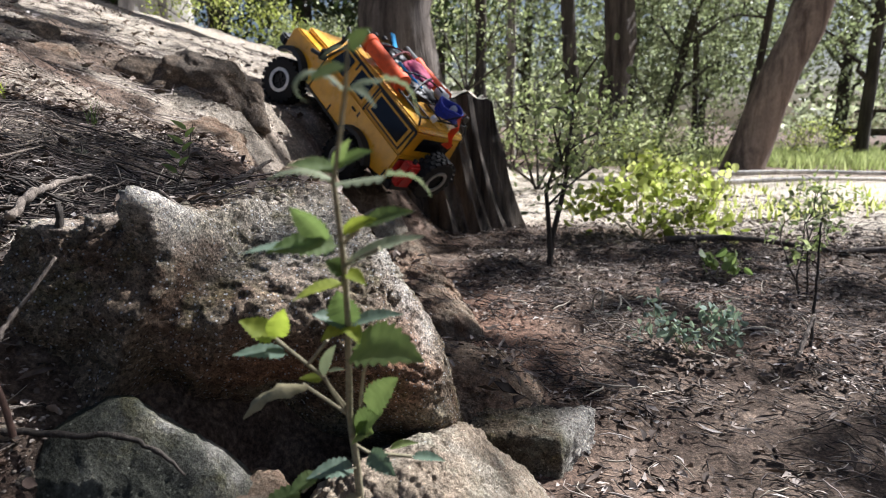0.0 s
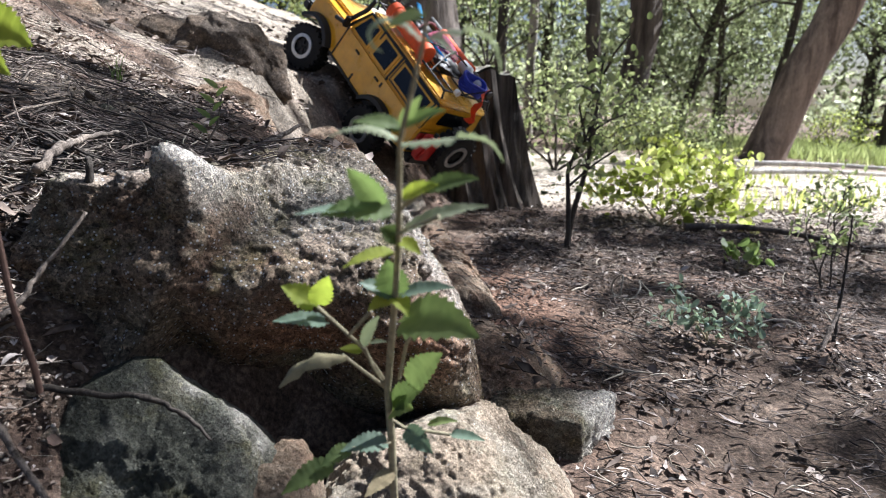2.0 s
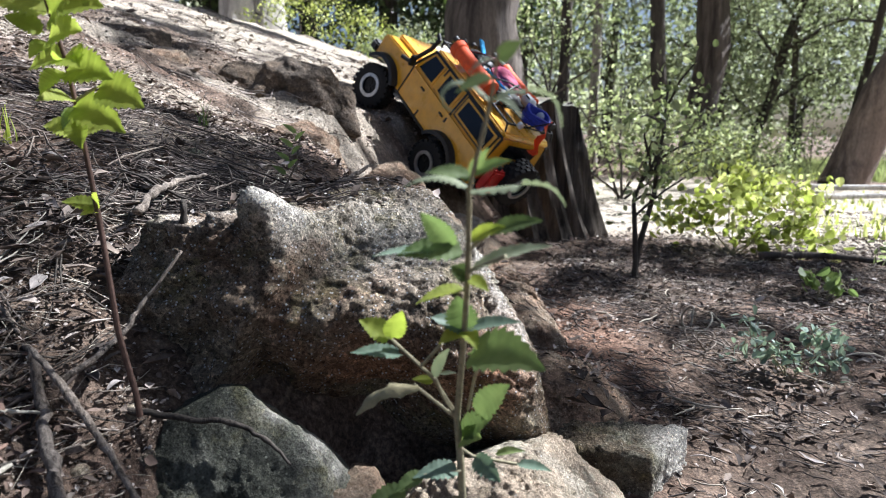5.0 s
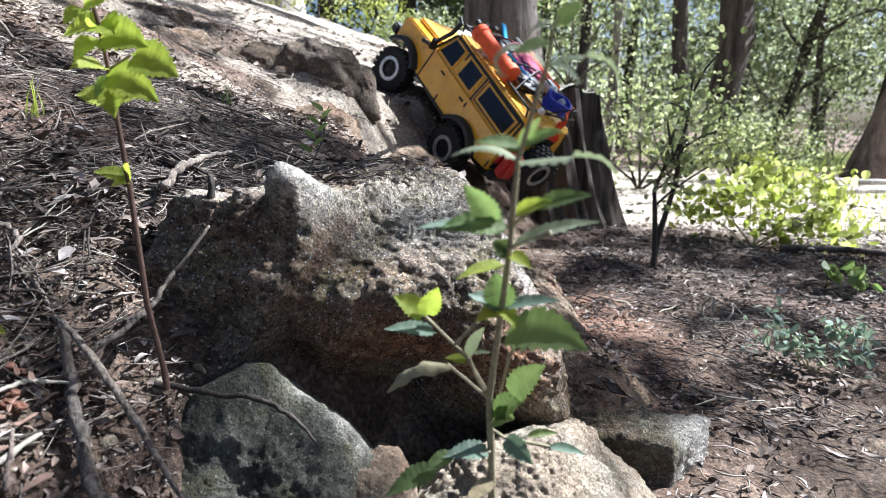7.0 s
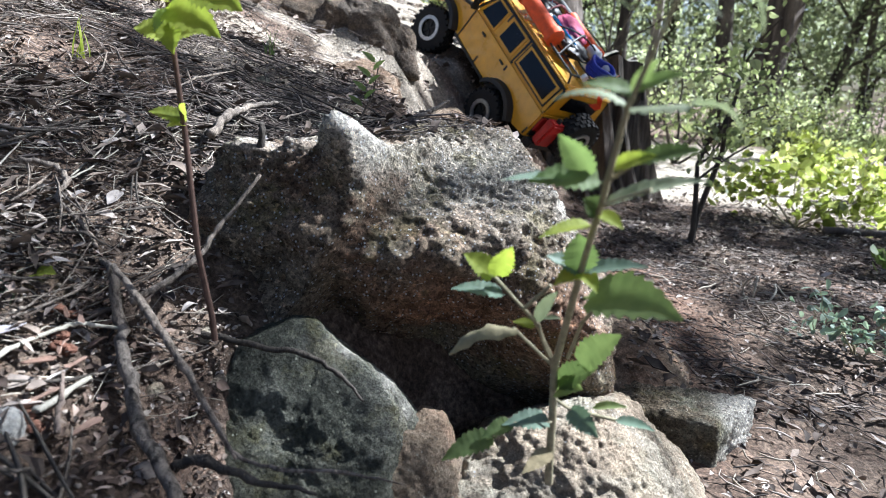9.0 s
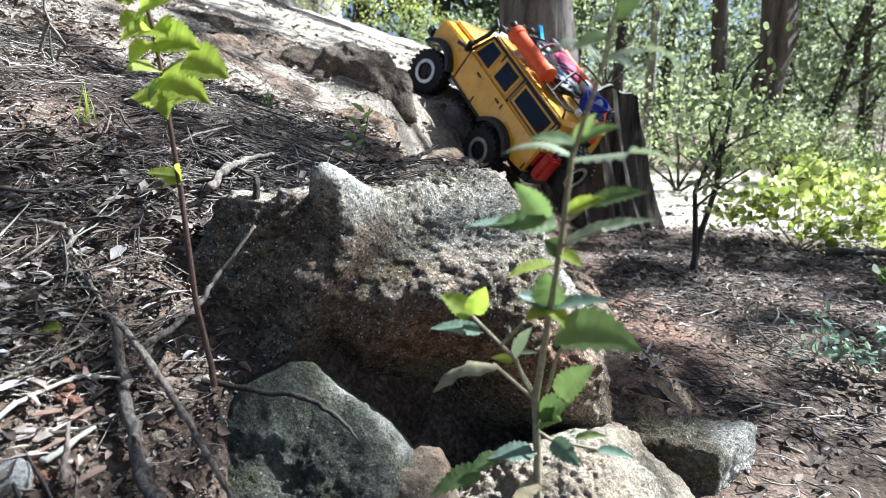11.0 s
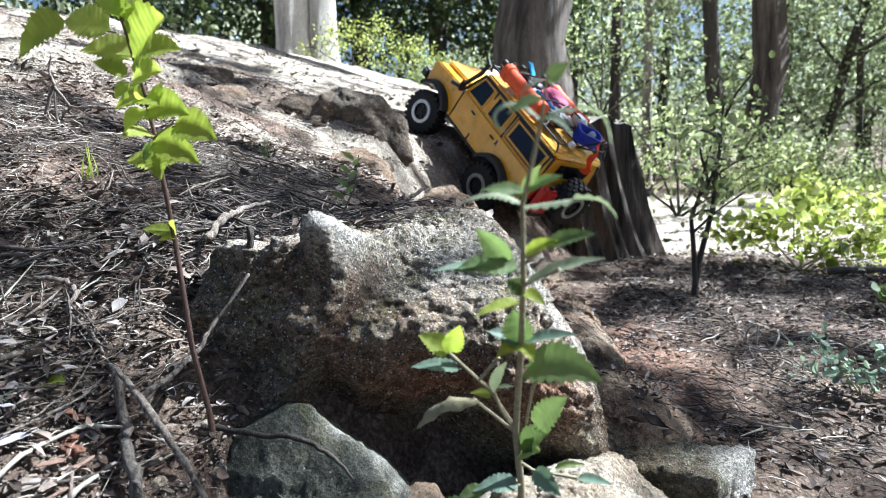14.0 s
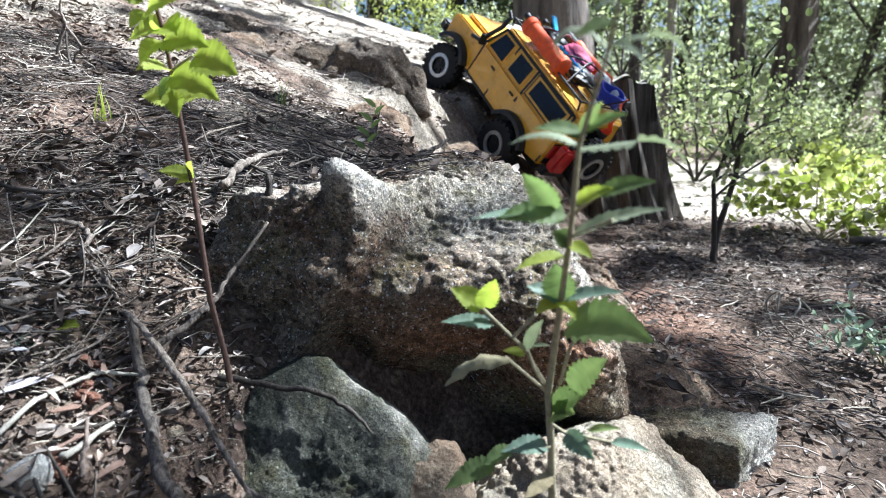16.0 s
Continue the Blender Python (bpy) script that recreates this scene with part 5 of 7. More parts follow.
def wheel(name, m):
    """A knobbly tyre on a silver beadlock rim, lying along local y."""
    bm = bmesh.new()
    prof = [(0.030, -0.021), (0.046, -0.024), (0.055, -0.021), (0.0575, -0.012), (0.0575, 0.012), (0.055, 0.021), (0.046, 0.024), (0.030, 0.021)]
    n = 40
    rows = [[bm.verts.new((r * math.cos(2 * math.pi * i / n), y, r * math.sin(2 * math.pi * i / n))) for r, y in prof] for i in range(n)]
    for i in range(n):
        a, b = rows[i], rows[(i + 1) % n]
        for k in range(len(prof) - 1):
            bm.faces.new((a[k], a[k + 1], b[k + 1], b[k]))
        bm.faces.new((a[-1], a[0], b[0], b[-1]))
    for i in range(22):
        a = 2 * math.pi * i / 22
        for y, sh in ((-0.017, 0.0), (-0.006, 0.14), (0.006, 0.0), (0.017, 0.14)):
            blk = bm_box(0.006, 0.0095, 0.0105, pose(0, 0, 0, 0, -math.degrees(a + sh), 0) @ pose(0.0585, y, 0))
            me = bpy.data.meshes.new("t")
            blk.to_mesh(me)
            blk.free()
            bm.from_mesh(me)
            bpy.data.meshes.remove(me)
    bmesh.ops.recalc_face_normals(bm, faces=bm.faces)
    w = part(name, bm, M_TYRE, car, "knobbly black rubber tyre")
    w.matrix_basis = m
    ring = bmesh.new()
    for r0, r1, y in ((0.024, 0.033, 0.0225), (0.024, 0.033, -0.0225)):
        a = [[ring.verts.new((r * math.cos(2 * math.pi * i / 32), y + dy, r * math.sin(2 * math.pi * i / 32))) for r, dy in ((r0, -0.002), (r0, 0.002), (r1, 0.002), (r1, -0.002))] for i in range(32)]
        for i in range(32):
            for k in range(4):
                ring.faces.new((a[i][k], a[i][(k + 1) % 4], a[(i + 1) % 32][(k + 1) % 4], a[(i + 1) % 32][k]))
    bmesh.ops.recalc_face_normals(ring, faces=ring.faces)
    part("rim", ring, M_RIM, w, "silver beadlock ring")
    hub = bm_cyl(0.026, 0.026, 0.03, 28, pose(0, 0, 0, 90, 0, 0))
    part("hub", hub, M_BLACK, w, "", 0.002)
    for k in range(6):
        part("spoke", bm_box(0.020, 0.004, 0.006, pose(0, 0, 0, 0, 60 * k, 0) @ pose(0.013, 0.0165, 0)), M_BLACK, w, "", 0.001)
    return w


wheel("wheel", pose(0.162, 0.101, 0.046, 8, 0, 10))
wheel("wheel", pose(0.162, -0.101, 0.066, 8, 20, 10))
wheel("wheel", pose(-0.162, 0.101, 0.058, -3, 40, 0))
wheel("wheel", pose(-0.162, -0.101, 0.058, -3, 10, 0))
wheel("spare_wheel", pose(-0.322, -0.012, 0.165, 0, 0, 90))
for x in (0.162, -0.162):
    part("axle", bm_cyl(0.008, 0.008, 0.19, 12, pose(x, 0, 0.055, 90, 0, 0)), M_BLACK, car)
    for s in (1, -1):
        part("shock_absorber", bm_tube([(x - 0.02, s * 0.07, 0.06), (x - 0.03, s * 0.055, 0.15)], 0.007, 10), M_BLACK, car)

# The roof rack and its load.
for s in (1, -1):
    part("rack_rail", bm_tube([(0.040, s * 0.092, 0.272), (0.048, s * 0.092, 0.290), (-0.265, s * 0.092, 0.290), (-0.275, s * 0.092, 0.272)], 0.0028, 8), M_BLACK, car)
for x in (0.047, -0.01, -0.07, -0.13, -0.19, -0.262):
    part("rack_bar", bm_tube([(x, -0.092, 0.288), (x, 0.092, 0.288)], 0.0025, 8), M_BLACK, car)
for y in (-0.05, 0, 0.05):
    part("rack_slat", bm_tube([(0.047, y, 0.286), (-0.262, y, 0.286)], 0.002, 6), M_BLACK, car)


def roll(name, a, b, r, mat, label):
    d = Vector(b) - Vector(a)
    pts = [Vector(a) + d * t for t in (0, 0.02, 0.12, 0.14, 0.5, 0.86, 0.88, 0.98, 1)]
    rad = [r * 0.7, r * 1.05, r * 1.05, r * 0.9, r * 0.92, r * 0.9, r * 1.08, r * 1.08, r * 0.75]
    return part(name, bm_tube(pts, rad, 20), mat, car, label)


roll("bedroll", (0.005, 0.085, 0.305), (-0.165, 0.085, 0.303), 0.0215, M_ORANGE, "rolled orange mat strapped to the rack")
roll("bedroll", (-0.02, -0.085, 0.303), (-0.17, -0.085, 0.303), 0.016, M_ORANGE, "rolled orange mat strapped to the rack")


def bundle(name, c, r, mat, label, seed, squash=(1, 1, 0.7)):
    bm = bmesh.new()
    bmesh.ops.create_icosphere(bm, subdivisions=4, radius=1)
    p = np.array([v.co[:] for v in bm.verts])
    p = p * (1 + 0.35 * fbm(p, 2.2, 3, seed))[:, None] * np.array(squash) * r + np.array(c)
    for v, q in zip(bm.verts, p):
        v.co = q
    return part(name, bm, mat, car, label)


bundle("pack", (-0.10, -0.02, 0.308), 0.036, M_PINK, "dull pink tied bundle", 4, (1.5, 1, 0.55))
bundle("bag", (-0.03, 0.02, 0.305), 0.032, M_BLACK, "black bag", 5, (1.3, 1.1, 0.5))
bundle("bag", (-0.17, 0.02, 0.303), 0.032, M_BLACK, "black bag", 6, (1.2, 1.2, 0.5))
coil = bmesh.new()
for k in range(7):
    bm_tube([(-0.235 + 0.032 * math.cos(a) * (0.9 + 0.03 * k), -0.03 + 0.034 * math.sin(a), 0.294 + 0.004 * k + 0.003 * math.sin(3 * a + k)) for a in (2 * math.pi * i / 18 for i in range(19))], 0.0035, 6, coil)
part("rope_coil", coil, M_BLUE, car, "coil of blue cord")
bottle = part("bottle", bm_tube([(-0.150, -0.055, 0.308), (-0.155, -0.055, 0.308), (-0.185, -0.056, 0.309), (-0.192, -0.056, 0.309), (-0.200, -0.057, 0.309)], [0.008, 0.014, 0.015, 0.008, 0.007], 16), M_WHITE, car, "white bottle")
part("ball", bm_tube([(-0.208, -0.066, 0.303), (-0.212, -0.066, 0.305), (-0.222, -0.067, 0.306), (-0.232, -0.067, 0.305), (-0.236, -0.067, 0.303)], [0.004, 0.012, 0.0155, 0.012, 0.004], 16), M_WHITE, car, "white cup")
part("shovel_blade", bm_box(0.05, 0.022, 0.004, pose(0.02, -0.015, 0.318, 10, -30, 0)), M_CYAN, car, "bright blue shovel blade", 0.002)
part("recovery_board", bm_box(0.10, 0.022, 0.006, pose(-0.13, 0.035, 0.312, 25, 0, 4)), M_CYAN, car, "bright blue traction board", 0.002)
part("awning", bm_tube([(0.045, -0.098, 0.300), (-0.25, -0.098, 0.300)], 0.010, 12), mat_plain("dark_awning", (0.07, 0.068, 0.066), 0.7), car, "rolled dark grey awning")
for k, (a, b) in enumerate([((0.0, 0.09, 0.292), (-0.08, -0.09, 0.292)), ((0.0, -0.09, 0.292), (-0.08, 0.09, 0.292)), ((-0.10, 0.09, 0.292), (-0.20, -0.09, 0.292)), ((-0.10, -0.09, 0.292), (-0.20, 0.09, 0.292))]):
    part("strap", bm_tube(bent(a, b, (0, 0, 0.036), 10), 0.0022, 6), mat_plain("dark_red_strap", (0.16, 0.03, 0.035), 0.7) if k < 2 else M_BLACK, car)
pole = part("flag_pole", bm_tube([(-0.262, 0.02, 0.286), (-0.300, 0.022, 0.330), (-0.318, 0.022, 0.352)], 0.0018, 6), M_BLACK, car)
bm = bmesh.new()
fl = [[bm.verts.new((-0.312 - 0.012 * j + 0.008 * math.sin(2.2 * i), 0.022 + 0.021 * j * (1 - i / 8) - 0.005 * math.sin(1.5 * i + j), 0.352 - 0.016 * i + 0.004 * j)) for j in range(4)] for i in range(7)]
for a, b in zip(fl, fl[1:]):
    for j in range(3):
        bm.faces.new((a[j], a[j + 1], b[j + 1], b[j]))
bmesh.ops.solidify(bm, geom=bm.faces[:], thickness=0.0008)
part("flag", bm, M_ORANGE, pole, "small orange flag")
for y in (-0.05, -0.017, 0.017, 0.05):
    part("roof_lamp", bm_cyl(0.009, 0.010, 0.012, 14, pose(0.052, y, 0.300, 0, 90, 0)), M_BLACK, car, "round black roof lamp")
part("rear_lamp", bm_cyl(0.008, 0.008, 0.01, 14, pose(-0.272, 0.055, 0.296, 0, 90, 0)), M_LAMP, car, "small white work lamp")


# ---- sticks and litter ----
random.seed(12)


def stick(label, pts, rad, mat):
    """A bent stick: the path is smoothed and given small knots."""
    p = [Vector(q) for q in pts]
    path, rr = [], []
    for k in range(len(p) - 1):
        a, b, c, d = p[max(k - 1, 0)], p[k], p[k + 1], p[min(k + 2, len(p) - 1)]
        for i in range(6):
            t = i / 6
            path.append(0.5 * (2 * b + (c - a) * t + (2 * a - 5 * b + 4 * c - d) * t * t + (3 * b - a - 3 * c + d) * t**3))
            path[-1] += Vector((random.uniform(-1, 1), random.uniform(-1, 1), random.uniform(-1, 1))) * rad[k] * 0.45
            rr.append((rad[k] + (rad[k + 1] - rad[k]) * t) * (1.25 if i == 0 and k else 1.0) * random.uniform(0.9, 1.1))
    path.append(p[-1])
    rr.append(rad[-1])
    bm = bm_tube(path, rr, 8)
    me = bpy.data.meshes.new("stick")
    bm.to_mesh(me)
    bm.free()
    me.polygons.foreach_set("use_smooth", np.full(len(me.polygons), True))
    me.materials.append(mat)
    return solo("stick", me, label, "stick", "sticks on the ground")


from mathutils.bvhtree import BVHTree

rock_trees = []
for ob in (boulder, front_rock, slab, ledge, side_rock, gully_lip):
    me = ob.data
    co = np.empty(len(me.vertices) * 3, dtype=np.float32)
    me.vertices.foreach_get("co", co)
    fi = np.empty(len(me.loops), dtype=np.int32)
    me.loops.foreach_get("vertex_index", fi)
    rock_trees.append(BVHTree.FromPolygons(co.reshape(-1, 3).tolist(), fi.reshape(-1, 3).tolist(), all_triangles=True))


def surface(x, y):
    """Height of the ground or of a rock's upper side at places, and whether it is too steep to hold litter."""
    z = land_rough(x, y)
    steep = np.zeros(len(x), bool)
    box = (x > -0.4) & (x < 0.25) & (y > 0.25) & (y < 1.2)
    for i in np.nonzero(box)[0]:
        for t in rock_trees:
            hit, nor, _, _ = t.ray_cast((x[i], y[i], 0.6), (0, 0, -1))
            if hit is not None and hit.z > z[i]:
                z[i] = hit.z
                steep[i] = nor.z < 0.72 or (y[i] < 0.6 and not (t is rock_trees[0] and y[i] > 0.44 + 0.3 * max(x[i] + 0.22, 0)))
    return z, steep


def strands(name, label, x, y, ang, length, rad, mat, rng, lift=0.006, bow=0.12, category="litter"):
    """Thin three-sided strands that lie on the surface, each bent once or twice."""
    n = len(x)
    dx, dy = np.cos(ang) * length / 2, np.sin(ang) * length / 2
    bx, by = -np.sin(ang) * length * bow * rng.normal(size=n), np.cos(ang) * length * bow * rng.normal(size=n)
    px = [x - dx, x - dx * 0.35 + bx * 0.8, x + dx * 0.35 + bx, x + dx]
    py = [y - dy, y - dy * 0.35 + by * 0.8, y + dy * 0.35 + by, y + dy]
    base = rng.uniform(0, lift, n)
    bad = np.zeros(n, bool)
    pts = []
    for k in range(4):
        z, st = surface(px[k], py[k])
        bad |= st
        pts.append(np.stack([px[k], py[k], z + rad + base + rng.uniform(0, lift * 0.6, n)], 1))
    # A stiff strand bridges hollows: its middle lies no lower than a little under the line between its ends.
    for k, t in ((1, 0.33), (2, 0.67)):
        line = pts[0][:, 2] * (1 - t) + pts[3][:, 2] * t - 0.1 * length * 0.3
        pts[k][:, 2] = np.maximum(pts[k][:, 2], line)
    span = np.abs(pts[0][:, 2] - pts[3][:, 2])
    keep = ~bad & (span < 0.5 * length)
    side = np.stack([-np.sin(ang), np.cos(ang), 0 * ang], 1)
    v = []
    for k, w in enumerate((0.7, 1.0, 0.95, 0.5)):
        r = (rad * w)[:, None]
        v += [pts[k] + side * r, pts[k] - side * r, pts[k] + np.array([0, 0, 1.5]) * r]
    v = np.stack(v, 1)[keep].reshape(-1, 3)
    q = []
    for k in range(3):
        a, b = 3 * k, 3 * k + 3
        for i, j in ((0, 1), (1, 2), (2, 0)):
            q.append([a + i, a + j, b + j, b + i])
    f = (np.arange(int(keep.sum()))[:, None, None] * 12 + np.array(q)[None]).reshape(-1, 4)
    return solo(name, mesh_from(name, v, f, mat), label, category, kind="stuff")


def flakes(name, label, x, y, size, aspect, mat, rng, tilt=0.35, lift=0.006):
    """Dry curled leaves lying at random on the surface."""
    n = len(x)
    z, steep = surface(x, y)
    ang = rng.uniform(0, 6.283, n)
    d = np.stack([np.cos(ang), np.sin(ang), tilt * rng.normal(size=n)], 1)
    s = np.stack([-np.sin(ang), np.cos(ang), tilt * rng.normal(size=n)], 1)
    up = np.cross(d, s)
    L, W = size[:, None], (size * aspect * rng.uniform(0.45, 1.35, n))[:, None]
    c = np.stack([x, y, z + 0.002 + rng.uniform(0, lift, n) + 0.25 * size * tilt], 1)
    curl = rng.normal(size=(n, 1)) * 0.25
    rows = [c - d * L * 0.5 + up * L * 0.10 * curl, c - d * L * 0.2 + s * W * 0.42 + up * W * 0.3, c - d * L * 0.2, c - d * L * 0.2 - s * W * 0.42 + up * W * 0.3,
            c + d * L * 0.15 + s * W * 0.5 + up * (W * 0.35 + L * 0.1 * curl), c + d * L * 0.15 + up * L * 0.1 * curl, c + d * L * 0.15 - s * W * 0.5 + up * (W * 0.35 + L * 0.1 * curl), c + d * L * 0.5 + up * L * 0.4 * curl]
    keep = ~steep
    v = np.stack(rows, 1)
    v = (v + rng.normal(size=v.shape) * (0.04 * size)[:, None, None])[keep].reshape(-1, 3)
    tri = np.array([[0, 2, 1], [0, 3, 2], [1, 2, 5], [1, 5, 4], [2, 3, 6], [2, 6, 5], [4, 5, 7], [5, 6, 7]])
    f = (np.arange(int(keep.sum()))[:, None, None] * 8 + tri[None]).reshape(-1, 3)
    return solo(name, mesh_from(name, v, f, mat), label, "litter", kind="stuff")


def stones(name, label, x, y, size, mat, rng):
    n = len(x)
    z, steep = surface(x, y)
    bm = bmesh.new()
    bmesh.ops.create_icosphere(bm, subdivisions=1, radius=1)
    d = np.array([v.co[:] for v in bm.verts])
    tri = np.array([[v.index for v in f.verts] for f in bm.faces])
    bm.free()
    sh = rng.uniform(0.6, 1.2, (n, len(d), 1))
    v = d[None] * sh * size[:, None, None] * np.array([1, 0.8, 0.6]) + np.stack([x, y, z + 0.25 * size], 1)[:, None]
    keep = ~steep
    v = v[keep].reshape(-1, 3)
    f = (np.arange(int(keep.sum()))[:, None, None] * len(d) + tri[None]).reshape(-1, 3)
    return solo(name, mesh_from(name, v, f, mat), label, "stones", kind="stuff")


def patchy(rng, n, x0, x1, y0, y1, seed, cut=0.35, freq=5.0):
    x, y = rng.uniform(x0, x1, n), rng.uniform(y0, y1, n)
    k = vnoise(np.stack([x * freq, y * freq, 0 * x], 1), seed) > cut
    bare = np.maximum(0.75 * np.exp(-(((x - 0.24) / 0.13) ** 2) - ((y - 0.57) / 0.09) ** 2), 0.55 * np.exp(-(((x - 0.13) / 0.07) ** 2) - ((y - 0.93) / 0.10) ** 2))
    k &= rng.uniform(size=n) > bare
    return x[k], y[k]


rng1 = np.random.default_rng(31)


def strew(kind, label, n, box, seed, cut, lo, hi, r0, r1, mat, turn=0.0, spread=0.9, lift=0.008, bow=0.18):
    x, y = patchy(rng1, n, *box, seed, cut)
    strands(kind, label, x, y, turn + spread * rng1.normal(size=len(x)), rng1.uniform(lo, hi, len(x)), rng1.uniform(r0, r1, len(x)), mat, rng1, lift, bow)


strew("needle_litter", "long dry brown and grey needles on the woodland floor", 7500, (0.10, 1.35, 0.42, 1.95), 3, 0.30, 0.010, 0.05, 0.0003, 0.0009, M_NEEDLE, -0.7, 0.7, 0.008, 0.18)
strew("needle_litter", "pale dry stalks on the woodland floor", 900, (0.12, 1.35, 0.45, 1.75), 33, 0.36, 0.012, 0.045, 0.0005, 0.0011, M_STRAW, -0.6, 1.1, 0.010, 0.30)
strew("needle_litter", "few dry needles on the gully's slope", 700, (-0.08, 0.18, 0.62, 1.3), 15, 0.5, 0.02, 0.07, 0.0003, 0.0007, M_NEEDLE, -0.6, 0.7, 0.006, 0.12)
strew("needle_litter", "dry needles and grass stalks over the bank", 3400, (-1.0, -0.10, 0.40, 0.78), 4, 0.40, 0.012, 0.055, 0.0002, 0.0006, M_NEEDLE, 0.1, 1.0, 0.006, 0.10)
strew("needle_litter", "pale dry grass stalks over the bank", 2200, (-1.1, -0.22, 0.40, 1.0), 43, 0.30, 0.012, 0.05, 0.0003, 0.0008, M_STRAW, 0.1, 1.0, 0.007, 0.14)
strew("needle_litter", "fine dry stalks and rootlets beside the boulder", 2200, (-0.62, -0.19, 0.13, 0.46), 16, 0.34, 0.008, 0.04, 0.00015, 0.0005, M_STRAW, 0.4, 1.2, 0.006, 0.10)
strew("needle_litter", "matted reddish needles on the boulder's back", 900, (-0.36, -0.15, 0.46, 0.60), 5, 0.2, 0.02, 0.09, 0.0003, 0.0008, M_NEEDLE, 0.05, 0.35, 0.003, 0.10)
strew("needle_litter", "dry needles on the farther ground", 4500, (-1.8, 1.9, 1.0, 3.2), 6, 0.45, 0.04, 0.12, 0.0006, 0.0012, M_NEEDLE, 0.0, 1.0, 0.008, 0.14)
strew("twig_litter", "thin broken grey twigs in the litter", 420, (-0.75, -0.2, 0.14, 0.7), 8, 0.25, 0.015, 0.07, 0.0004, 0.0011, M_TWIG, 0, 1.2, 0.010, 0.07)
strew("twig_litter", "dark brown twigs in the litter", 420, (-0.75, -0.2, 0.14, 0.75), 28, 0.25, 0.02, 0.09, 0.0004, 0.0013, M_BARK_DARK, 0.2, 1.0, 0.010, 0.07)
strew("twig_litter", "pale broken twigs on the woodland floor", 120, (0.12, 1.3, 0.55, 1.8), 9, 0.3, 0.02, 0.08, 0.0008, 0.0020, M_STRAW, -0.5, 1.2, 0.012, 0.22)


def shed(label, n, box, seed, cut, lo, hi, aspect, tilt=0.35, lift=0.006):
    x, y = patchy(rng1, n, *box, seed, cut)
    flakes("leaf_litter", label, x, y, rng1.uniform(lo, hi, len(x)) * rng1.uniform(0.6, 1.0, len(x)), aspect, M_DEADLEAF, rng1, tilt, lift)


shed("dead brown leaves and bark chips on the woodland floor", 8000, (-0.2, 1.3, 0.50, 2.2), 10, 0.22, 0.006, 0.024, 0.42, 0.35, 0.006)
shed("narrow dry leaves and splinters on the woodland floor", 3800, (0.06, 1.3, 0.42, 1.9), 19, 0.25, 0.012, 0.042, 0.13, 0.15, 0.004)
shed("crumbled leaf bits on the woodland floor", 8500, (0.04, 1.2, 0.42, 1.7), 20, 0.18, 0.004, 0.013, 0.6, 0.3, 0.004)
shed("dead grey-brown leaves over the bank", 1500, (-0.9, -0.1, 0.36, 1.0), 11, 0.32, 0.006, 0.022, 0.38)
shed("crumbled leaf bits over the bank", 6500, (-0.9, -0.12, 0.36, 1.05), 21, 0.22, 0.003, 0.009, 0.55, 0.3, 0.004)
shed("narrow dry leaves over the bank", 1600, (-0.9, -0.15, 0.36, 1.0), 22, 0.3, 0.012, 0.035, 0.15, 0.2, 0.006)
shed("bits of dead leaf beside the boulder", 900, (-0.6, -0.2, 0.13, 0.46), 17, 0.2, 0.004, 0.016, 0.42)
shed("crumbs of bark and leaf beside the boulder", 9000, (-0.55, -0.12, 0.13, 0.46), 23, 0.15, 0.0018, 0.006, 0.6, 0.4, 0.003)
x, y = patchy(rng1, 900, -0.34, -0.14, 0.13, 0.31, 41, 0.22, 14)
flakes("bark_litter", "reddish and tan bark flakes in the litter beside the boulder", x, y, rng1.uniform(0.004, 0.010, len(x)), 0.45, M_BARKBITS, rng1, 0.3, 0.004)
x, y = patchy(rng1, 1500, -0.36, -0.12, 0.13, 0.34, 42, 0.25, 14)
stones("grit", "pale pebbles in the litter beside the boulder", x, y, rng1.uniform(0.0007, 0.0024, len(x)), M_CHIP, rng1)
shed("narrow grey leaves beside the boulder", 420, (-0.55, -0.2, 0.13, 0.46), 24, 0.25, 0.012, 0.032, 0.22, 0.25, 0.006)
shed("dead leaves on the farther ground", 2000, (-1.5, 1.9, 1.2, 3.2), 12, 0.36, 0.015, 0.035, 0.45)
x, y = patchy(rng1, 2500, -1.3, -0.3, 0.9, 1.8, 18, 0.35, 6)
stones("grit", "pebbles on the bare bank", x, y, rng1.uniform(0.0012, 0.005, len(x)), M_CHIP, rng1)
x, y = patchy(rng1, 6000, -0.9, 0.1, 0.13, 1.1, 13, 0.30, 9)
stones("grit", "small pale stones and grit in the soil", x, y, rng1.uniform(0.0006, 0.0019, len(x)) * rng1.choice([1, 1, 1, 1, 1.9], len(x)), M_CHIP, rng1)
x, y = patchy(rng1, 1800, 0.0, 1.2, 0.42, 1.8, 14, 0.4, 7)
stones("grit", "small stones on the woodland floor", x, y, rng1.uniform(0.0012, 0.004, len(x)), M_CHIP, rng1)


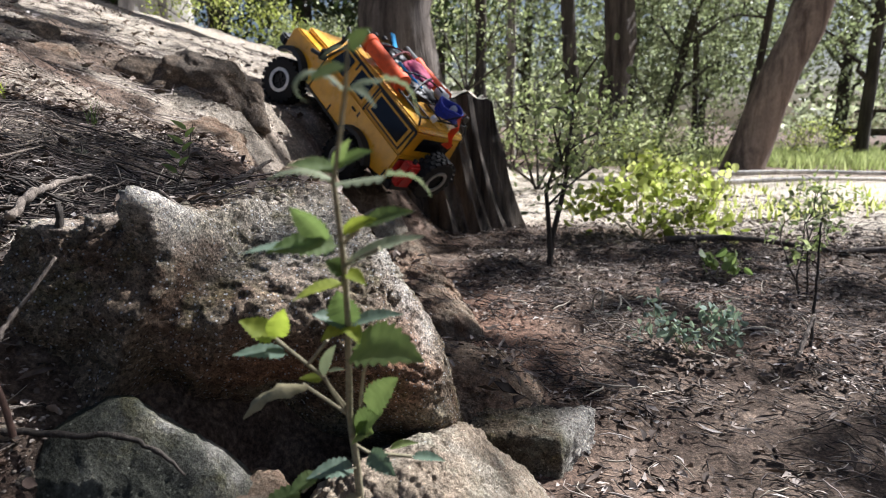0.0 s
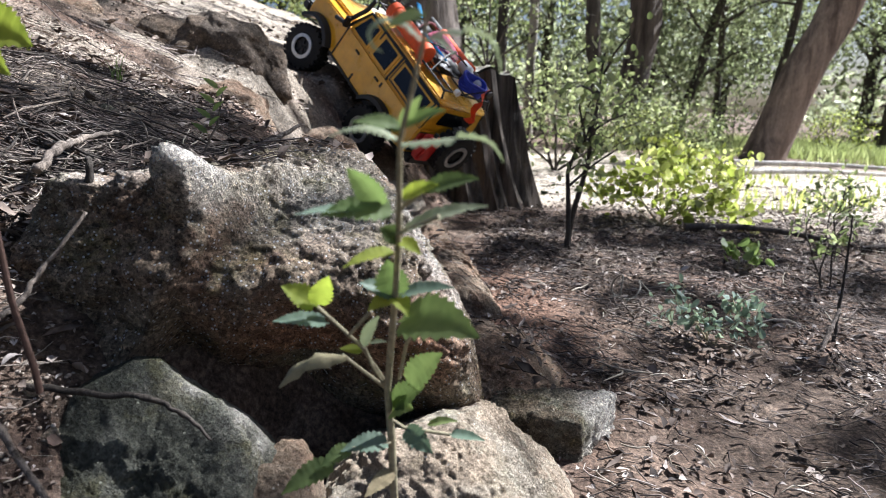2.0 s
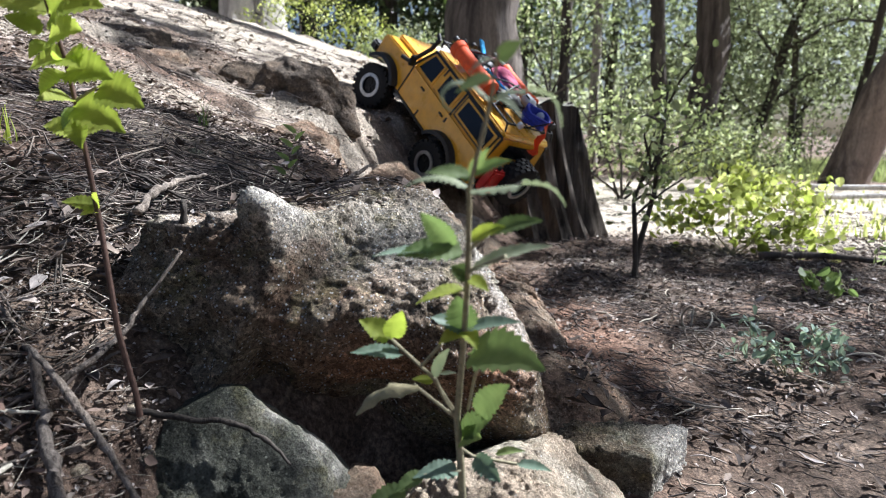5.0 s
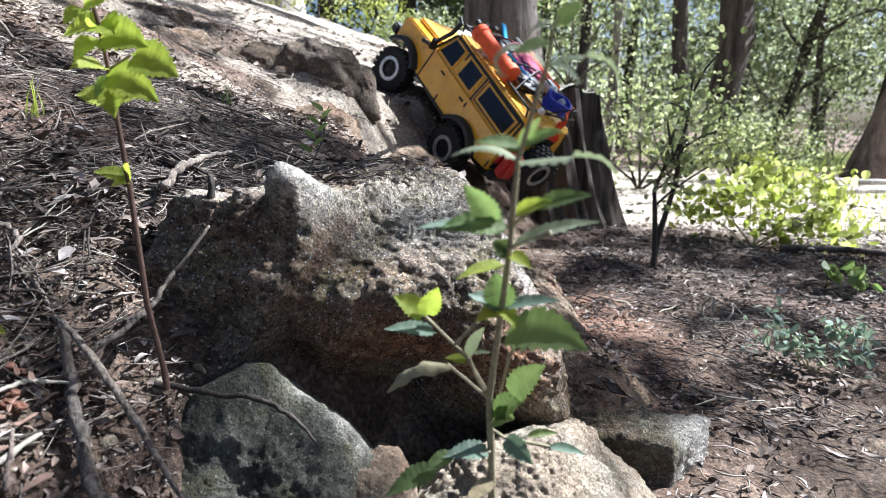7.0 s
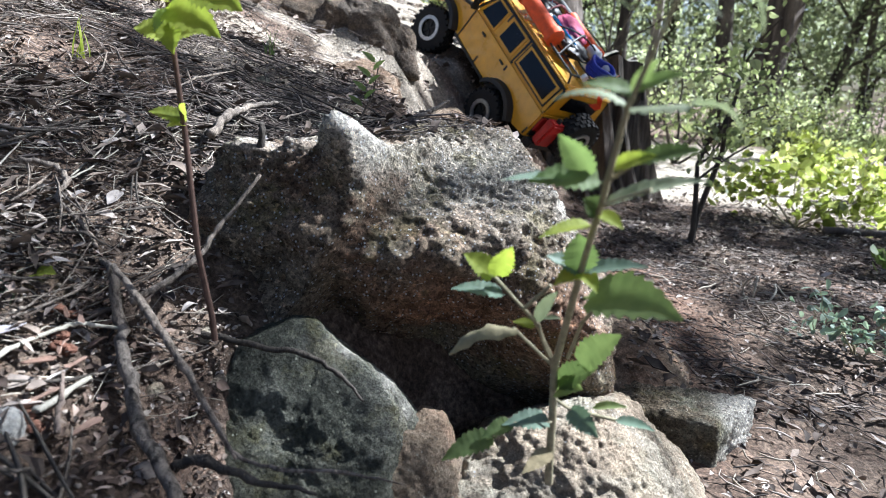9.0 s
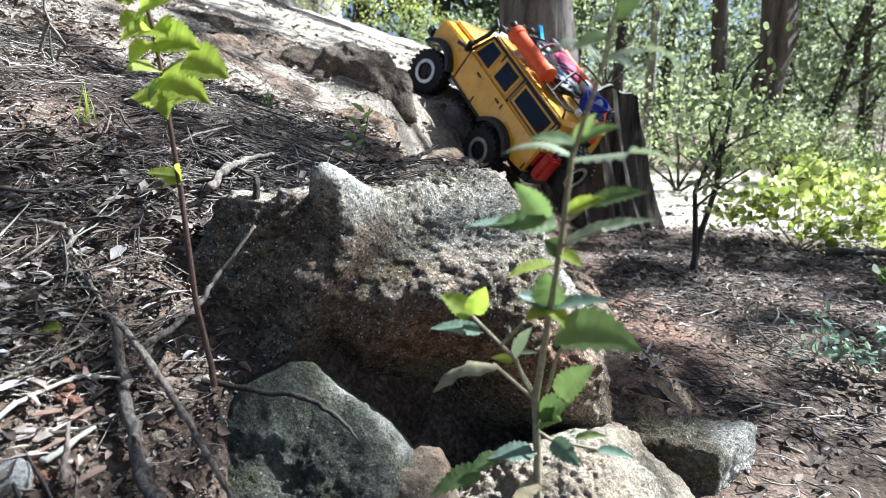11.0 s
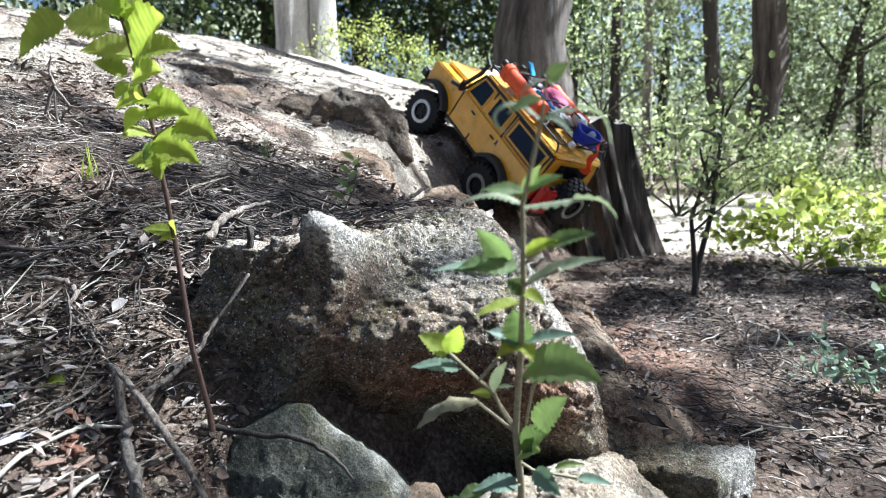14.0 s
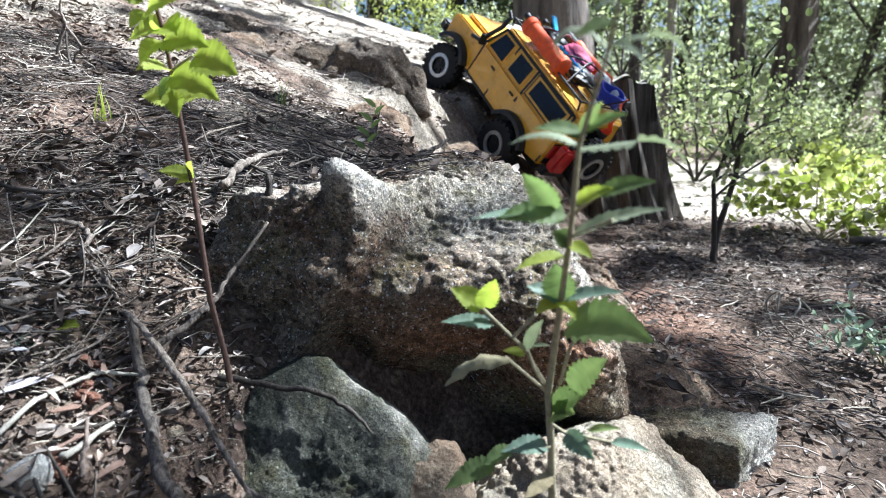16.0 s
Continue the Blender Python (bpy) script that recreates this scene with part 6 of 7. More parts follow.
# ---- plants close to the camera ----
def blade(plant, base, tip, width, mat, curl=0.1, nrm=(0, -0.7, 0.7), teeth=9):
    """A serrated leaf from base to tip, folded along its midrib, quilted by its veins and bent down by curl."""
    base, tip = Vector(base), Vector(tip)
    d = tip - base
    L = d.length
    d.normalize()
    n = Vector(nrm)
    n = (n - d * n.dot(d)).normalized()
    s = n.cross(d)
    steps = teeth * 4
    v, f = [], []
    for k in range(steps + 1):
        t = k / steps
        saw = 1.0 - (k % 4) / 3.0
        body = math.sin(math.pi * min(1.0, (0.02 + 0.98 * t) ** 0.68)) ** 0.85 if t < 1 else 0.0
        w = max(width * L * 0.5 * body * (1.0 - 0.22 * saw), 0.0004)
        full = max(width * L * 0.5 * body * 0.9, 0.0004)
        if t < 0.07:
            w = full = 0.0005
        mid = base + d * (L * t) + Vector((0, 0, 1)) * (L * curl * (1.4 * t * (1 - t) - 0.5 * t * t))
        wave = 0.014 * width * L * math.sin(7.0 * t * math.pi)
        quilt = 0.007 * w * math.sin(teeth * 2 * math.pi * t)
        for side in (1, -1):
            row = []
            for q in (1.0, 0.5):
                wq = w if q == 1.0 else full * 0.5
                row.append(mid + s * (side * wq) + n * (full * 0.30 * q + wave * side * q + (quilt if q == 0.5 else 0)) + d * (0.10 * full * q))
            v += row if side == 1 else [mid - n * (w * 0.04)] + row[::-1]
    for k in range(steps):
        a, b = 5 * k, 5 * k + 5
        f += [(a + i, a + i + 1, b + i + 1, b + i) for i in range(4)]
    me = mesh_from("leaf", [tuple(q) for q in v], f, mat)
    return part_me("leaf", me, plant)


def curled_leaf(plant, base, tip, width, mat, sag=0.006):
    """A withered leaf folded together lengthwise and arched."""
    base, tip = Vector(base), Vector(tip)
    d = (tip - base)
    L = d.length
    d.normalize()
    s = d.cross(Vector((0, 0, 1))).normalized()
    n = s.cross(d)
    v, f = [], []
    for k in range(15):
        t = k / 14
        w = width * L * 0.5 * math.sin(math.pi * min(1, 0.05 + 0.93 * t ** 0.8)) ** 0.7
        mid = base + d * (L * t) + n * (sag * 4 * t * (1 - t))
        for a in (-1.0, -0.5, 0.0, 0.5, 1.0):
            ang = a * 2.0 + 0.25 * math.sin(5 * t + a)
            v.append(mid + s * (w * 0.55 * math.sin(ang)) - n * (w * (1 - math.cos(ang)) * 0.9 + 0.16 * w * math.sin(15 * t + 3 * a) + 0.10 * w * math.sin(31 * t - 5 * a)) + d * (0.04 * w * math.sin(9 * t + 3 * a)))
    for k in range(14):
        a, b = 5 * k, 5 * k + 5
        f += [(a + i, a + i + 1, b + i + 1, b + i) for i in range(4)]
    return part_me("leaf", mesh_from("leaf", [tuple(q) for q in v], f, mat), plant, "withered folded leaf")


def curling_leaf(plant, start, steps, width, mat):
    """A narrow toothed leaf folded along its midrib, which follows steps (sideways, up) from start in millimetres."""
    start = Vector(start)
    ctrl = [start] + [start + Vector((dx * 0.001, -0.0006 * k, dz * 0.001)) for k, (dx, dz) in enumerate(steps)]
    path = []
    for k in range(len(ctrl) - 1):
        a, b, c, d = ctrl[max(k - 1, 0)], ctrl[k], ctrl[k + 1], ctrl[min(k + 2, len(ctrl) - 1)]
        for i in range(8):
            t = i / 8
            path.append(0.5 * (2 * b + (c - a) * t + (2 * a - 5 * b + 4 * c - d) * t * t + (3 * b - a - 3 * c + d) * t**3))
    v, f = [], []
    n = len(path)
    for k, q in enumerate(path):
        ahead = (path[min(k + 1, n - 1)] - path[max(k - 1, 0)]).normalized()
        up = Vector((0, 1, 0)).cross(ahead).normalized()
        if up.z < 0 and k < n * 0.5:
            up = -up
        s = k / (n - 1)
        w = width * (math.sin(math.pi * min(1, 0.06 + 0.94 * s ** 0.7)) ** 0.7 + 0.05) * (1.0 if k % 3 else 0.62)
        wing = [Vector((0, 1, 0)) * (0.75 * w) - up * (0.55 * w), Vector((0, -1, 0)) * (0.75 * w) - up * (0.70 * w)]
        v += [q + wing[0], q + wing[0] * 0.5 + up * 0.0002, q, q + wing[1] * 0.5 + up * 0.0002, q + wing[1]]
    for k in range(n - 1):
        a, b = 5 * k, 5 * k + 5
        f += [(a + i, a + i + 1, b + i + 1, b + i) for i in range(4)]
    return part_me("leaf", mesh_from("leaf", [tuple(q) for q in v], f, mat), plant, "narrow curling pale leaf")


nettle = thing("nettle_plant", "young nettle with serrated leaves growing between the rocks", "plant")
P1_STEM = [(-0.0390, 0.2680, 0.1330), (-0.0410, 0.2660, 0.1680), (-0.0430, 0.2620, 0.1930), (-0.0390, 0.2370, 0.2430), (-0.0370, 0.2170, 0.2710), (-0.0370, 0.1900, 0.3040), (-0.0320, 0.1750, 0.3300), (-0.0310, 0.1700, 0.3420)]
part("stem", bm_tube(P1_STEM, [0.0019, 0.0018, 0.0016, 0.0013, 0.0011, 0.0008, 0.0006, 0.0004], 9), M_STEM, nettle)
curled_leaf(nettle, (-0.0600, 0.2550, 0.2110), (-0.0870, 0.2500, 0.1975), 0.30, M_LEAF_DRY)
blade(nettle, (-0.0710, 0.2480, 0.2340), (-0.0830, 0.2400, 0.2450), 0.6, M_LEAF_YELG, 0.1, (0, -0.8, 0.6))
blade(nettle, (-0.0710, 0.2480, 0.2340), (-0.0650, 0.2400, 0.2500), 0.55, M_LEAF_YELG, 0.1, (0.3, -0.8, 0.5))
blade(nettle, (-0.0660, 0.2480, 0.2270), (-0.0870, 0.2420, 0.2300), 0.4, M_LEAF_TEAL, 0.1, (0, -0.5, 0.85))
blade(nettle, (-0.0530, 0.2520, 0.2160), (-0.0460, 0.2480, 0.2320), 0.38, M_LEAF_PALE, 0.1, (-0.6, -0.8, 0.1))
blade(nettle, (-0.0530, 0.2520, 0.2140), (-0.0620, 0.2500, 0.2160), 0.55, M_LEAF_YELG, 0.1, (0, -0.6, 0.8))
blade(nettle, (-0.0500, 0.2520, 0.2180), (-0.0430, 0.2500, 0.2200), 0.35, M_LEAF_PALE, 0.1, (0, -0.5, 0.8))
blade(nettle, (-0.0340, 0.2560, 0.1980), (-0.0200, 0.2460, 0.2190), 0.5, M_LEAF_NEAR, 0.1, (-0.4, -0.9, 0.3))
blade(nettle, (-0.0370, 0.2320, 0.2350), (-0.0080, 0.2040, 0.2440), 0.5, M_LEAF_NEAR, 0.15, (0, -0.75, 0.65))
blade(nettle, (-0.0390, 0.2370, 0.2430), (-0.0420, 0.2300, 0.2600), 0.75, M_LEAF_NEAR, 0.1, (0, -0.95, 0.2))
blade(nettle, (-0.0390, 0.2370, 0.2430), (-0.0170, 0.2300, 0.2510), 0.36, M_LEAF_TEAL, 0.1, (0, -0.4, 0.9))
blade(nettle, (-0.0390, 0.2370, 0.2430), (-0.0480, 0.2280, 0.2410), 0.6, M_LEAF_YEL, 0.2, (0, -0.7, 0.7))
blade(nettle, (-0.0390, 0.2370, 0.2430), (-0.0330, 0.2250, 0.2410), 0.6, M_LEAF_YELG, 0.2, (0.2, -0.8, 0.6))
blade(nettle, (-0.0390, 0.2370, 0.2430), (-0.0520, 0.2320, 0.2500), 0.6, M_LEAF_TEAL, 0.1, (0, -0.6, 0.8))
blade(nettle, (-0.0380, 0.2220, 0.2640), (-0.0550, 0.2140, 0.2610), 0.38, M_LEAF_YELG, 0.15, (0, -0.4, 0.9))
blade(nettle, (-0.0370, 0.2200, 0.2690), (-0.0430, 0.2120, 0.2750), 0.7, M_LEAF_NEAR, 0.1, (0, -0.9, 0.3))
blade(nettle, (-0.0370, 0.2200, 0.2690), (-0.0290, 0.2140, 0.2660), 0.6, M_LEAF_YELG, 0.1, (0, -0.6, 0.8))
blade(nettle, (-0.0380, 0.2100, 0.2800), (-0.0610, 0.2030, 0.2810), 0.48, M_LEAF_NEAR, 0.15, (0, -0.75, 0.65))
blade(nettle, (-0.0420, 0.2100, 0.2810), (-0.0540, 0.2050, 0.2950), 0.5, M_LEAF_NEAR, 0.1, (-0.4, -0.85, 0.3))
blade(nettle, (-0.0470, 0.2080, 0.2800), (-0.0690, 0.2030, 0.2800), 0.3, M_LEAF_TEAL, 0.1, (0, -0.3, 0.95))
blade(nettle, (-0.0370, 0.2080, 0.2850), (-0.0250, 0.2040, 0.2910), 0.5, M_LEAF_YELG, 0.1, (0, -0.7, 0.7))
blade(nettle, (-0.0300, 0.2060, 0.2880), (-0.0130, 0.2020, 0.2940), 0.42, M_LEAF_NEAR, 0.1, (0, -0.7, 0.7))
blade(nettle, (-0.0370, 0.2150, 0.2720), (-0.0090, 0.2050, 0.2860), 0.3, M_LEAF_PALE, 0.1, (0, -0.4, 0.9))
blade(nettle, (-0.0360, 0.1890, 0.3070), (-0.0500, 0.1850, 0.3100), 0.42, M_LEAF_NEAR, 0.15, (0, -0.7, 0.7))
blade(nettle, (-0.0360, 0.1890, 0.3080), (-0.0250, 0.1850, 0.3140), 0.42, M_LEAF_NEAR, 0.15, (0, -0.7, 0.7))
blade(nettle, (-0.0370, 0.1890, 0.3080), (-0.0320, 0.1860, 0.3170), 0.4, M_LEAF_NEAR, 0.1, (0, -0.9, 0.3))
blade(nettle, (-0.0320, 0.1760, 0.3300), (-0.0230, 0.1680, 0.3270), 0.3, M_LEAF_PALE, 0.3, (0, -0.4, 0.9))
blade(nettle, (-0.0320, 0.1730, 0.3360), (-0.0410, 0.1680, 0.3320), 0.5, M_LEAF_NEAR, 0.1, (-0.3, -0.8, 0.5))
blade(nettle, (-0.0310, 0.1710, 0.3400), (-0.0250, 0.1680, 0.3450), 0.65, M_LEAF_NEAR, 0.1, (0.1, -0.95, 0.3))
blade(nettle, (-0.0310, 0.1710, 0.3400), (-0.0380, 0.1680, 0.3380), 0.35, M_LEAF_PALE, 0.4, (0, -0.5, 0.85))
blade(nettle, (-0.0410, 0.2640, 0.1660), (-0.0620, 0.2560, 0.1670), 0.5, M_LEAF_TEAL, 0.15, (0, -0.5, 0.85))
blade(nettle, (-0.0570, 0.2580, 0.1660), (-0.0700, 0.2520, 0.1610), 0.6, M_LEAF_NEAR, 0.15, (0, -0.5, 0.85))
blade(nettle, (-0.0640, 0.2560, 0.1590), (-0.0860, 0.2480, 0.1500), 0.5, M_LEAF_NEAR, 0.15, (0, -0.5, 0.85))
blade(nettle, (-0.0410, 0.2640, 0.1830), (-0.0270, 0.2500, 0.2020), 0.5, M_LEAF_NEAR, 0.15, (0, -0.7, 0.7))
blade(nettle, (-0.0410, 0.2640, 0.1820), (-0.0310, 0.2500, 0.1920), 0.7, M_LEAF_NEAR, 0.15, (0, -0.7, 0.7))
blade(nettle, (-0.0350, 0.2620, 0.1750), (-0.0220, 0.2520, 0.1700), 0.62, M_LEAF_TEAL, 0.1, (0, -0.9, 0.4))
blade(nettle, (-0.0250, 0.2600, 0.1780), (-0.0120, 0.2550, 0.1840), 0.35, M_LEAF_NEAR, 0.1, (0, -0.4, 0.9))
blade(nettle, (-0.0150, 0.2600, 0.1740), (-0.0000, 0.2540, 0.1760), 0.38, M_LEAF_TEAL, 0.1, (0, -0.4, 0.9))
blade(nettle, (-0.0390, 0.2660, 0.1510), (-0.0510, 0.2550, 0.1450), 0.5, M_LEAF_DRY, 0.1, (0, -0.6, 0.8))
part("branch", bm_tube([(-0.0430, 0.2620, 0.1930), (-0.0620, 0.2550, 0.2110)], 0.0008, 7), M_STEM, nettle)
part("branch", bm_tube([(-0.0430, 0.2620, 0.1950), (-0.0530, 0.2520, 0.2160), (-0.0710, 0.2480, 0.2340)], 0.0008, 7), M_STEM, nettle)
part("branch", bm_tube([(-0.0380, 0.2600, 0.1990), (-0.0350, 0.2520, 0.2180), (-0.0310, 0.2400, 0.2300)], 0.0008, 7), M_STEM, nettle)
part("branch", bm_tube([(-0.0430, 0.2620, 0.1930), (-0.0490, 0.2560, 0.2060), (-0.0520, 0.2520, 0.2160)], 0.0008, 7), M_STEM, nettle)
part("branch", bm_tube([(-0.0380, 0.2100, 0.2800), (-0.0300, 0.2060, 0.2880)], 0.0008, 7), M_STEM, nettle)
part("branch", bm_tube([(-0.0410, 0.2650, 0.1770), (-0.0350, 0.2620, 0.1750), (-0.0150, 0.2600, 0.1740)], 0.0008, 7), M_STEM, nettle)
part("branch", bm_tube([(-0.0410, 0.2640, 0.1660), (-0.0570, 0.2580, 0.1660), (-0.0640, 0.2560, 0.1590)], 0.0008, 7), M_STEM, nettle)
part("branch", bm_tube([(-0.0370, 0.2150, 0.2720), (-0.0240, 0.2070, 0.2800)], 0.0008, 7), M_STEM, nettle)
part("branch", bm_tube([(-0.0580, 0.2500, 0.2220), (-0.0490, 0.2460, 0.2340)], 0.0008, 7), M_STEM, nettle)

curling_leaf(nettle, (-0.0370, 0.1900, 0.3045), [(-5.1, 2.6), (-10.3, 3.4), (-16.0, 2.2), (-20.5, -0.5)], 0.0026, M_LEAF_PALE)
curling_leaf(nettle, (-0.0368, 0.1900, 0.3035), [(7.7, 1.2), (16.2, 2.2), (24.5, 1.2), (30.0, -4.5)], 0.0028, M_LEAF_PALE)
curling_leaf(nettle, (-0.0320, 0.1760, 0.3300), [(-5.5, 4.5), (-11.0, 5.0), (-14.2, 1.6), (-12.6, -2.2), (-9.5, -3.4)], 0.0021, M_LEAF_PALE)
curling_leaf(nettle, (-0.0320, 0.1760, 0.3300), [(4.0, 2.6), (10.3, 2.6), (17.0, 0.0), (20.5, -8.0)], 0.0022, M_LEAF_PALE)
for ob in nettle.children:
    for v in ob.data.vertices:
        v.co.x += float(np.interp(v.co.z, [0.19, 0.24, 0.27, 0.305, 0.345], [0.001, 0.0015, 0.002, 0.004, 0.0065]))

young_nettle = thing("nettle_plant", "slim light-green nettle on a reddish stem beside the boulder", "plant")
P2_STEM = [(-0.2240, 0.3020, 0.1620), (-0.2240, 0.3000, 0.1760), (-0.2280, 0.2950, 0.2130), (-0.2300, 0.2900, 0.2770), (-0.2310, 0.2850, 0.3130), (-0.2290, 0.2790, 0.3330), (-0.2280, 0.2730, 0.3530), (-0.2290, 0.2680, 0.3700), (-0.2300, 0.2630, 0.3870), (-0.2280, 0.2600, 0.4030)]
part("stem", bm_tube(P2_STEM, [0.0018, 0.0017, 0.0016, 0.0014, 0.0012, 0.0011, 0.0010, 0.0009, 0.0007, 0.0005], 9), M_STEM_RED, young_nettle)
blade(young_nettle, (-0.2590, 0.2620, 0.3880), (-0.2830, 0.2550, 0.3740), 0.85, M_LEAF_YELG, 0.30, (0.05, -0.9, 0.45), 10)
blade(young_nettle, (-0.2360, 0.2630, 0.3830), (-0.2570, 0.2570, 0.3880), 0.95, M_LEAF_YELG, 0.10, (0.05, -0.9, 0.45), 10)
blade(young_nettle, (-0.2320, 0.2620, 0.3890), (-0.2160, 0.2560, 0.4030), 0.90, M_LEAF_YELG, 0.10, (0.05, -0.9, 0.45), 10)
blade(young_nettle, (-0.2280, 0.2660, 0.3700), (-0.2010, 0.2540, 0.3870), 1.25, M_LEAF_YELG, 0.10, (0.05, -0.9, 0.45), 10)
blade(young_nettle, (-0.2310, 0.2680, 0.3600), (-0.2070, 0.2580, 0.3630), 0.70, M_LEAF_YELG, 0.10, (0.05, -0.9, 0.45), 10)
blade(young_nettle, (-0.2320, 0.2670, 0.3620), (-0.2440, 0.2580, 0.3690), 0.60, M_LEAF_YELG, 0.15, (0.05, -0.9, 0.45), 10)
blade(young_nettle, (-0.2310, 0.2680, 0.3580), (-0.2350, 0.2600, 0.3510), 0.90, M_LEAF_YELG, 0.20, (0.05, -0.9, 0.45), 10)
blade(young_nettle, (-0.2270, 0.2720, 0.3460), (-0.1970, 0.2620, 0.3440), 0.65, M_LEAF_YELG, 0.15, (0.05, -0.9, 0.45), 10)
blade(young_nettle, (-0.2280, 0.2720, 0.3460), (-0.2330, 0.2620, 0.3360), 0.85, M_LEAF_YELG, 0.20, (0.05, -0.9, 0.45), 10)
blade(young_nettle, (-0.2120, 0.2720, 0.3390), (-0.1860, 0.2660, 0.3310), 0.75, M_LEAF_YELG, 0.10, (0.05, -0.9, 0.45), 10)
blade(young_nettle, (-0.2290, 0.2770, 0.3300), (-0.1960, 0.2660, 0.3210), 0.55, M_LEAF_YELG, 0.15, (0.05, -0.9, 0.45), 10)
blade(young_nettle, (-0.2280, 0.2770, 0.3270), (-0.2210, 0.2700, 0.3120), 0.85, M_LEAF_YELG, 0.15, (0.05, -0.9, 0.45), 10)
blade(young_nettle, (-0.2260, 0.2720, 0.3480), (-0.2250, 0.2620, 0.3540), 0.80, M_LEAF_YELG, 0.10, (0.05, -0.9, 0.45), 10)
blade(young_nettle, (-0.2280, 0.2770, 0.3300), (-0.2300, 0.2700, 0.3200), 0.60, M_LEAF_NEAR, 0.10, (0.05, -0.9, 0.45), 10)
blade(young_nettle, (-0.2280, 0.2610, 0.3910), (-0.2390, 0.2560, 0.4020), 0.80, M_LEAF_YELG, 0.10, (0.05, -0.9, 0.45), 10)
for k, (z, r) in enumerate([(0.318, 0.016), (0.333, 0.024), (0.352, 0.024), (0.371, 0.026), (0.388, 0.026)]):
    for a in (0.4 + 1.1 * k, 3.3 + 1.1 * k):
        base = Vector((-0.2285, 0.281 - 0.22 * (z - 0.318), z))
        blade(young_nettle, base, base + Vector((math.cos(a) * r, 0.5 * math.sin(a) * r - 0.004, 0.004 - 0.004 * (k % 3))), 0.85, M_LEAF_YELG, 0.15, (0.05 * math.cos(a), -0.75, 0.65), 10)
part("petiole", bm_tube([(-0.2280, 0.2780, 0.3330), (-0.2120, 0.2720, 0.3390)], 0.0006, 6), M_STEM, young_nettle)
part("petiole", bm_tube([(-0.2350, 0.2650, 0.3820), (-0.2590, 0.2620, 0.3880)], 0.0006, 6), M_STEM, young_nettle)
blade(young_nettle, (-0.2300, 0.2900, 0.2800), (-0.2440, 0.2830, 0.2850), 0.6, M_LEAF_YELG, 0.15, (0, -0.7, 0.7))
blade(young_nettle, (-0.2300, 0.2900, 0.2800), (-0.2250, 0.2830, 0.2900), 0.6, M_LEAF_YELG, 0.15, (0, -0.9, 0.4))
blade(young_nettle, (-0.2300, 0.2900, 0.2780), (-0.2330, 0.2800, 0.2780), 0.6, M_LEAF_YELG, 0.15, (0, -0.7, 0.7))


# Sticks that lie over the litter.
stick("thick grey fallen twig forked at one end", [(-0.2750, 0.2900, 0.2010), (-0.2690, 0.2850, 0.1730), (-0.2500, 0.2650, 0.1530), (-0.2320, 0.2500, 0.1360), (-0.1960, 0.2250, 0.1150)], [0.0022, 0.0030, 0.0034, 0.0034, 0.0036], M_TWIG)
stick("knobbly pale twig with fine rootlets", [(-0.2700, 0.2850, 0.2030), (-0.2450, 0.2750, 0.1860), (-0.2180, 0.2620, 0.1660), (-0.1940, 0.2500, 0.1470), (-0.1800, 0.2450, 0.1320)], [0.0014, 0.0020, 0.0018, 0.0014, 0.0007], M_TWIG)
stick("grey side twig leaning on the boulder", [(-0.2580, 0.2820, 0.1850), (-0.2450, 0.2950, 0.1960), (-0.2440, 0.3180, 0.2020), (-0.2390, 0.3350, 0.2170), (-0.2220, 0.3520, 0.2470)], [0.0022, 0.0018, 0.0016, 0.0014, 0.001], M_TWIG)
stick("curly dark grey root on the litter", [(-0.4360, 0.3600, 0.2090), (-0.3940, 0.3600, 0.2140), (-0.3630, 0.3600, 0.2130), (-0.3550, 0.3450, 0.2000), (-0.3230, 0.3300, 0.1950), (-0.2850, 0.3000, 0.1960)], [0.002, 0.0022, 0.0028, 0.0026, 0.0022, 0.0018], M_TWIG)
stick("dark root lying over the front rock", [(-0.2620, 0.3180, 0.1560), (-0.2400, 0.3200, 0.1560), (-0.2148, 0.3215, 0.1525), (-0.1814, 0.3238, 0.1503), (-0.1598, 0.3213, 0.1430), (-0.1421, 0.3158, 0.1315)], [0.0016, 0.0020, 0.0018, 0.0016, 0.0013, 0.0007], M_BARK_DARK)
stick("dark root at the foot of the front rock", [(-0.2150, 0.2480, 0.1180), (-0.2000, 0.2500, 0.1240), (-0.1770, 0.2500, 0.1190), (-0.1430, 0.2500, 0.1180)], [0.0028, 0.0026, 0.0018, 0.0008], M_BARK_DARK)
stick("thin rootlet at the foot of the front rock", [(-0.1940, 0.2520, 0.1400), (-0.1860, 0.2560, 0.1260), (-0.1670, 0.2600, 0.1200), (-0.1320, 0.2580, 0.1260), (-0.1030, 0.2560, 0.1270)], [0.0008, 0.0010, 0.0010, 0.0008, 0.0004], M_TWIG)
stick("pale curved stick on the bank litter", [(-0.3000, 0.4300, 0.2580), (-0.3030, 0.4600, 0.2710), (-0.3100, 0.5000, 0.2760), (-0.2960, 0.5300, 0.2800)], [0.0035, 0.0034, 0.0026, 0.0014], M_TWIG)
stick("short upright dark twig on the boulder", [(-0.2390, 0.3850, 0.2420), (-0.2370, 0.3850, 0.2600), (-0.2370, 0.3840, 0.2740)], [0.0024, 0.0024, 0.0018], M_BARK_DARK)
stick("thin forked twig standing in the bank litter", [(-0.617, 0.620, 0.376), (-0.607, 0.620, 0.398), (-0.601, 0.620, 0.410), (-0.605, 0.620, 0.425), (-0.601, 0.620, 0.442)], [0.0016, 0.0018, 0.0016, 0.0013, 0.0008], M_TWIG)
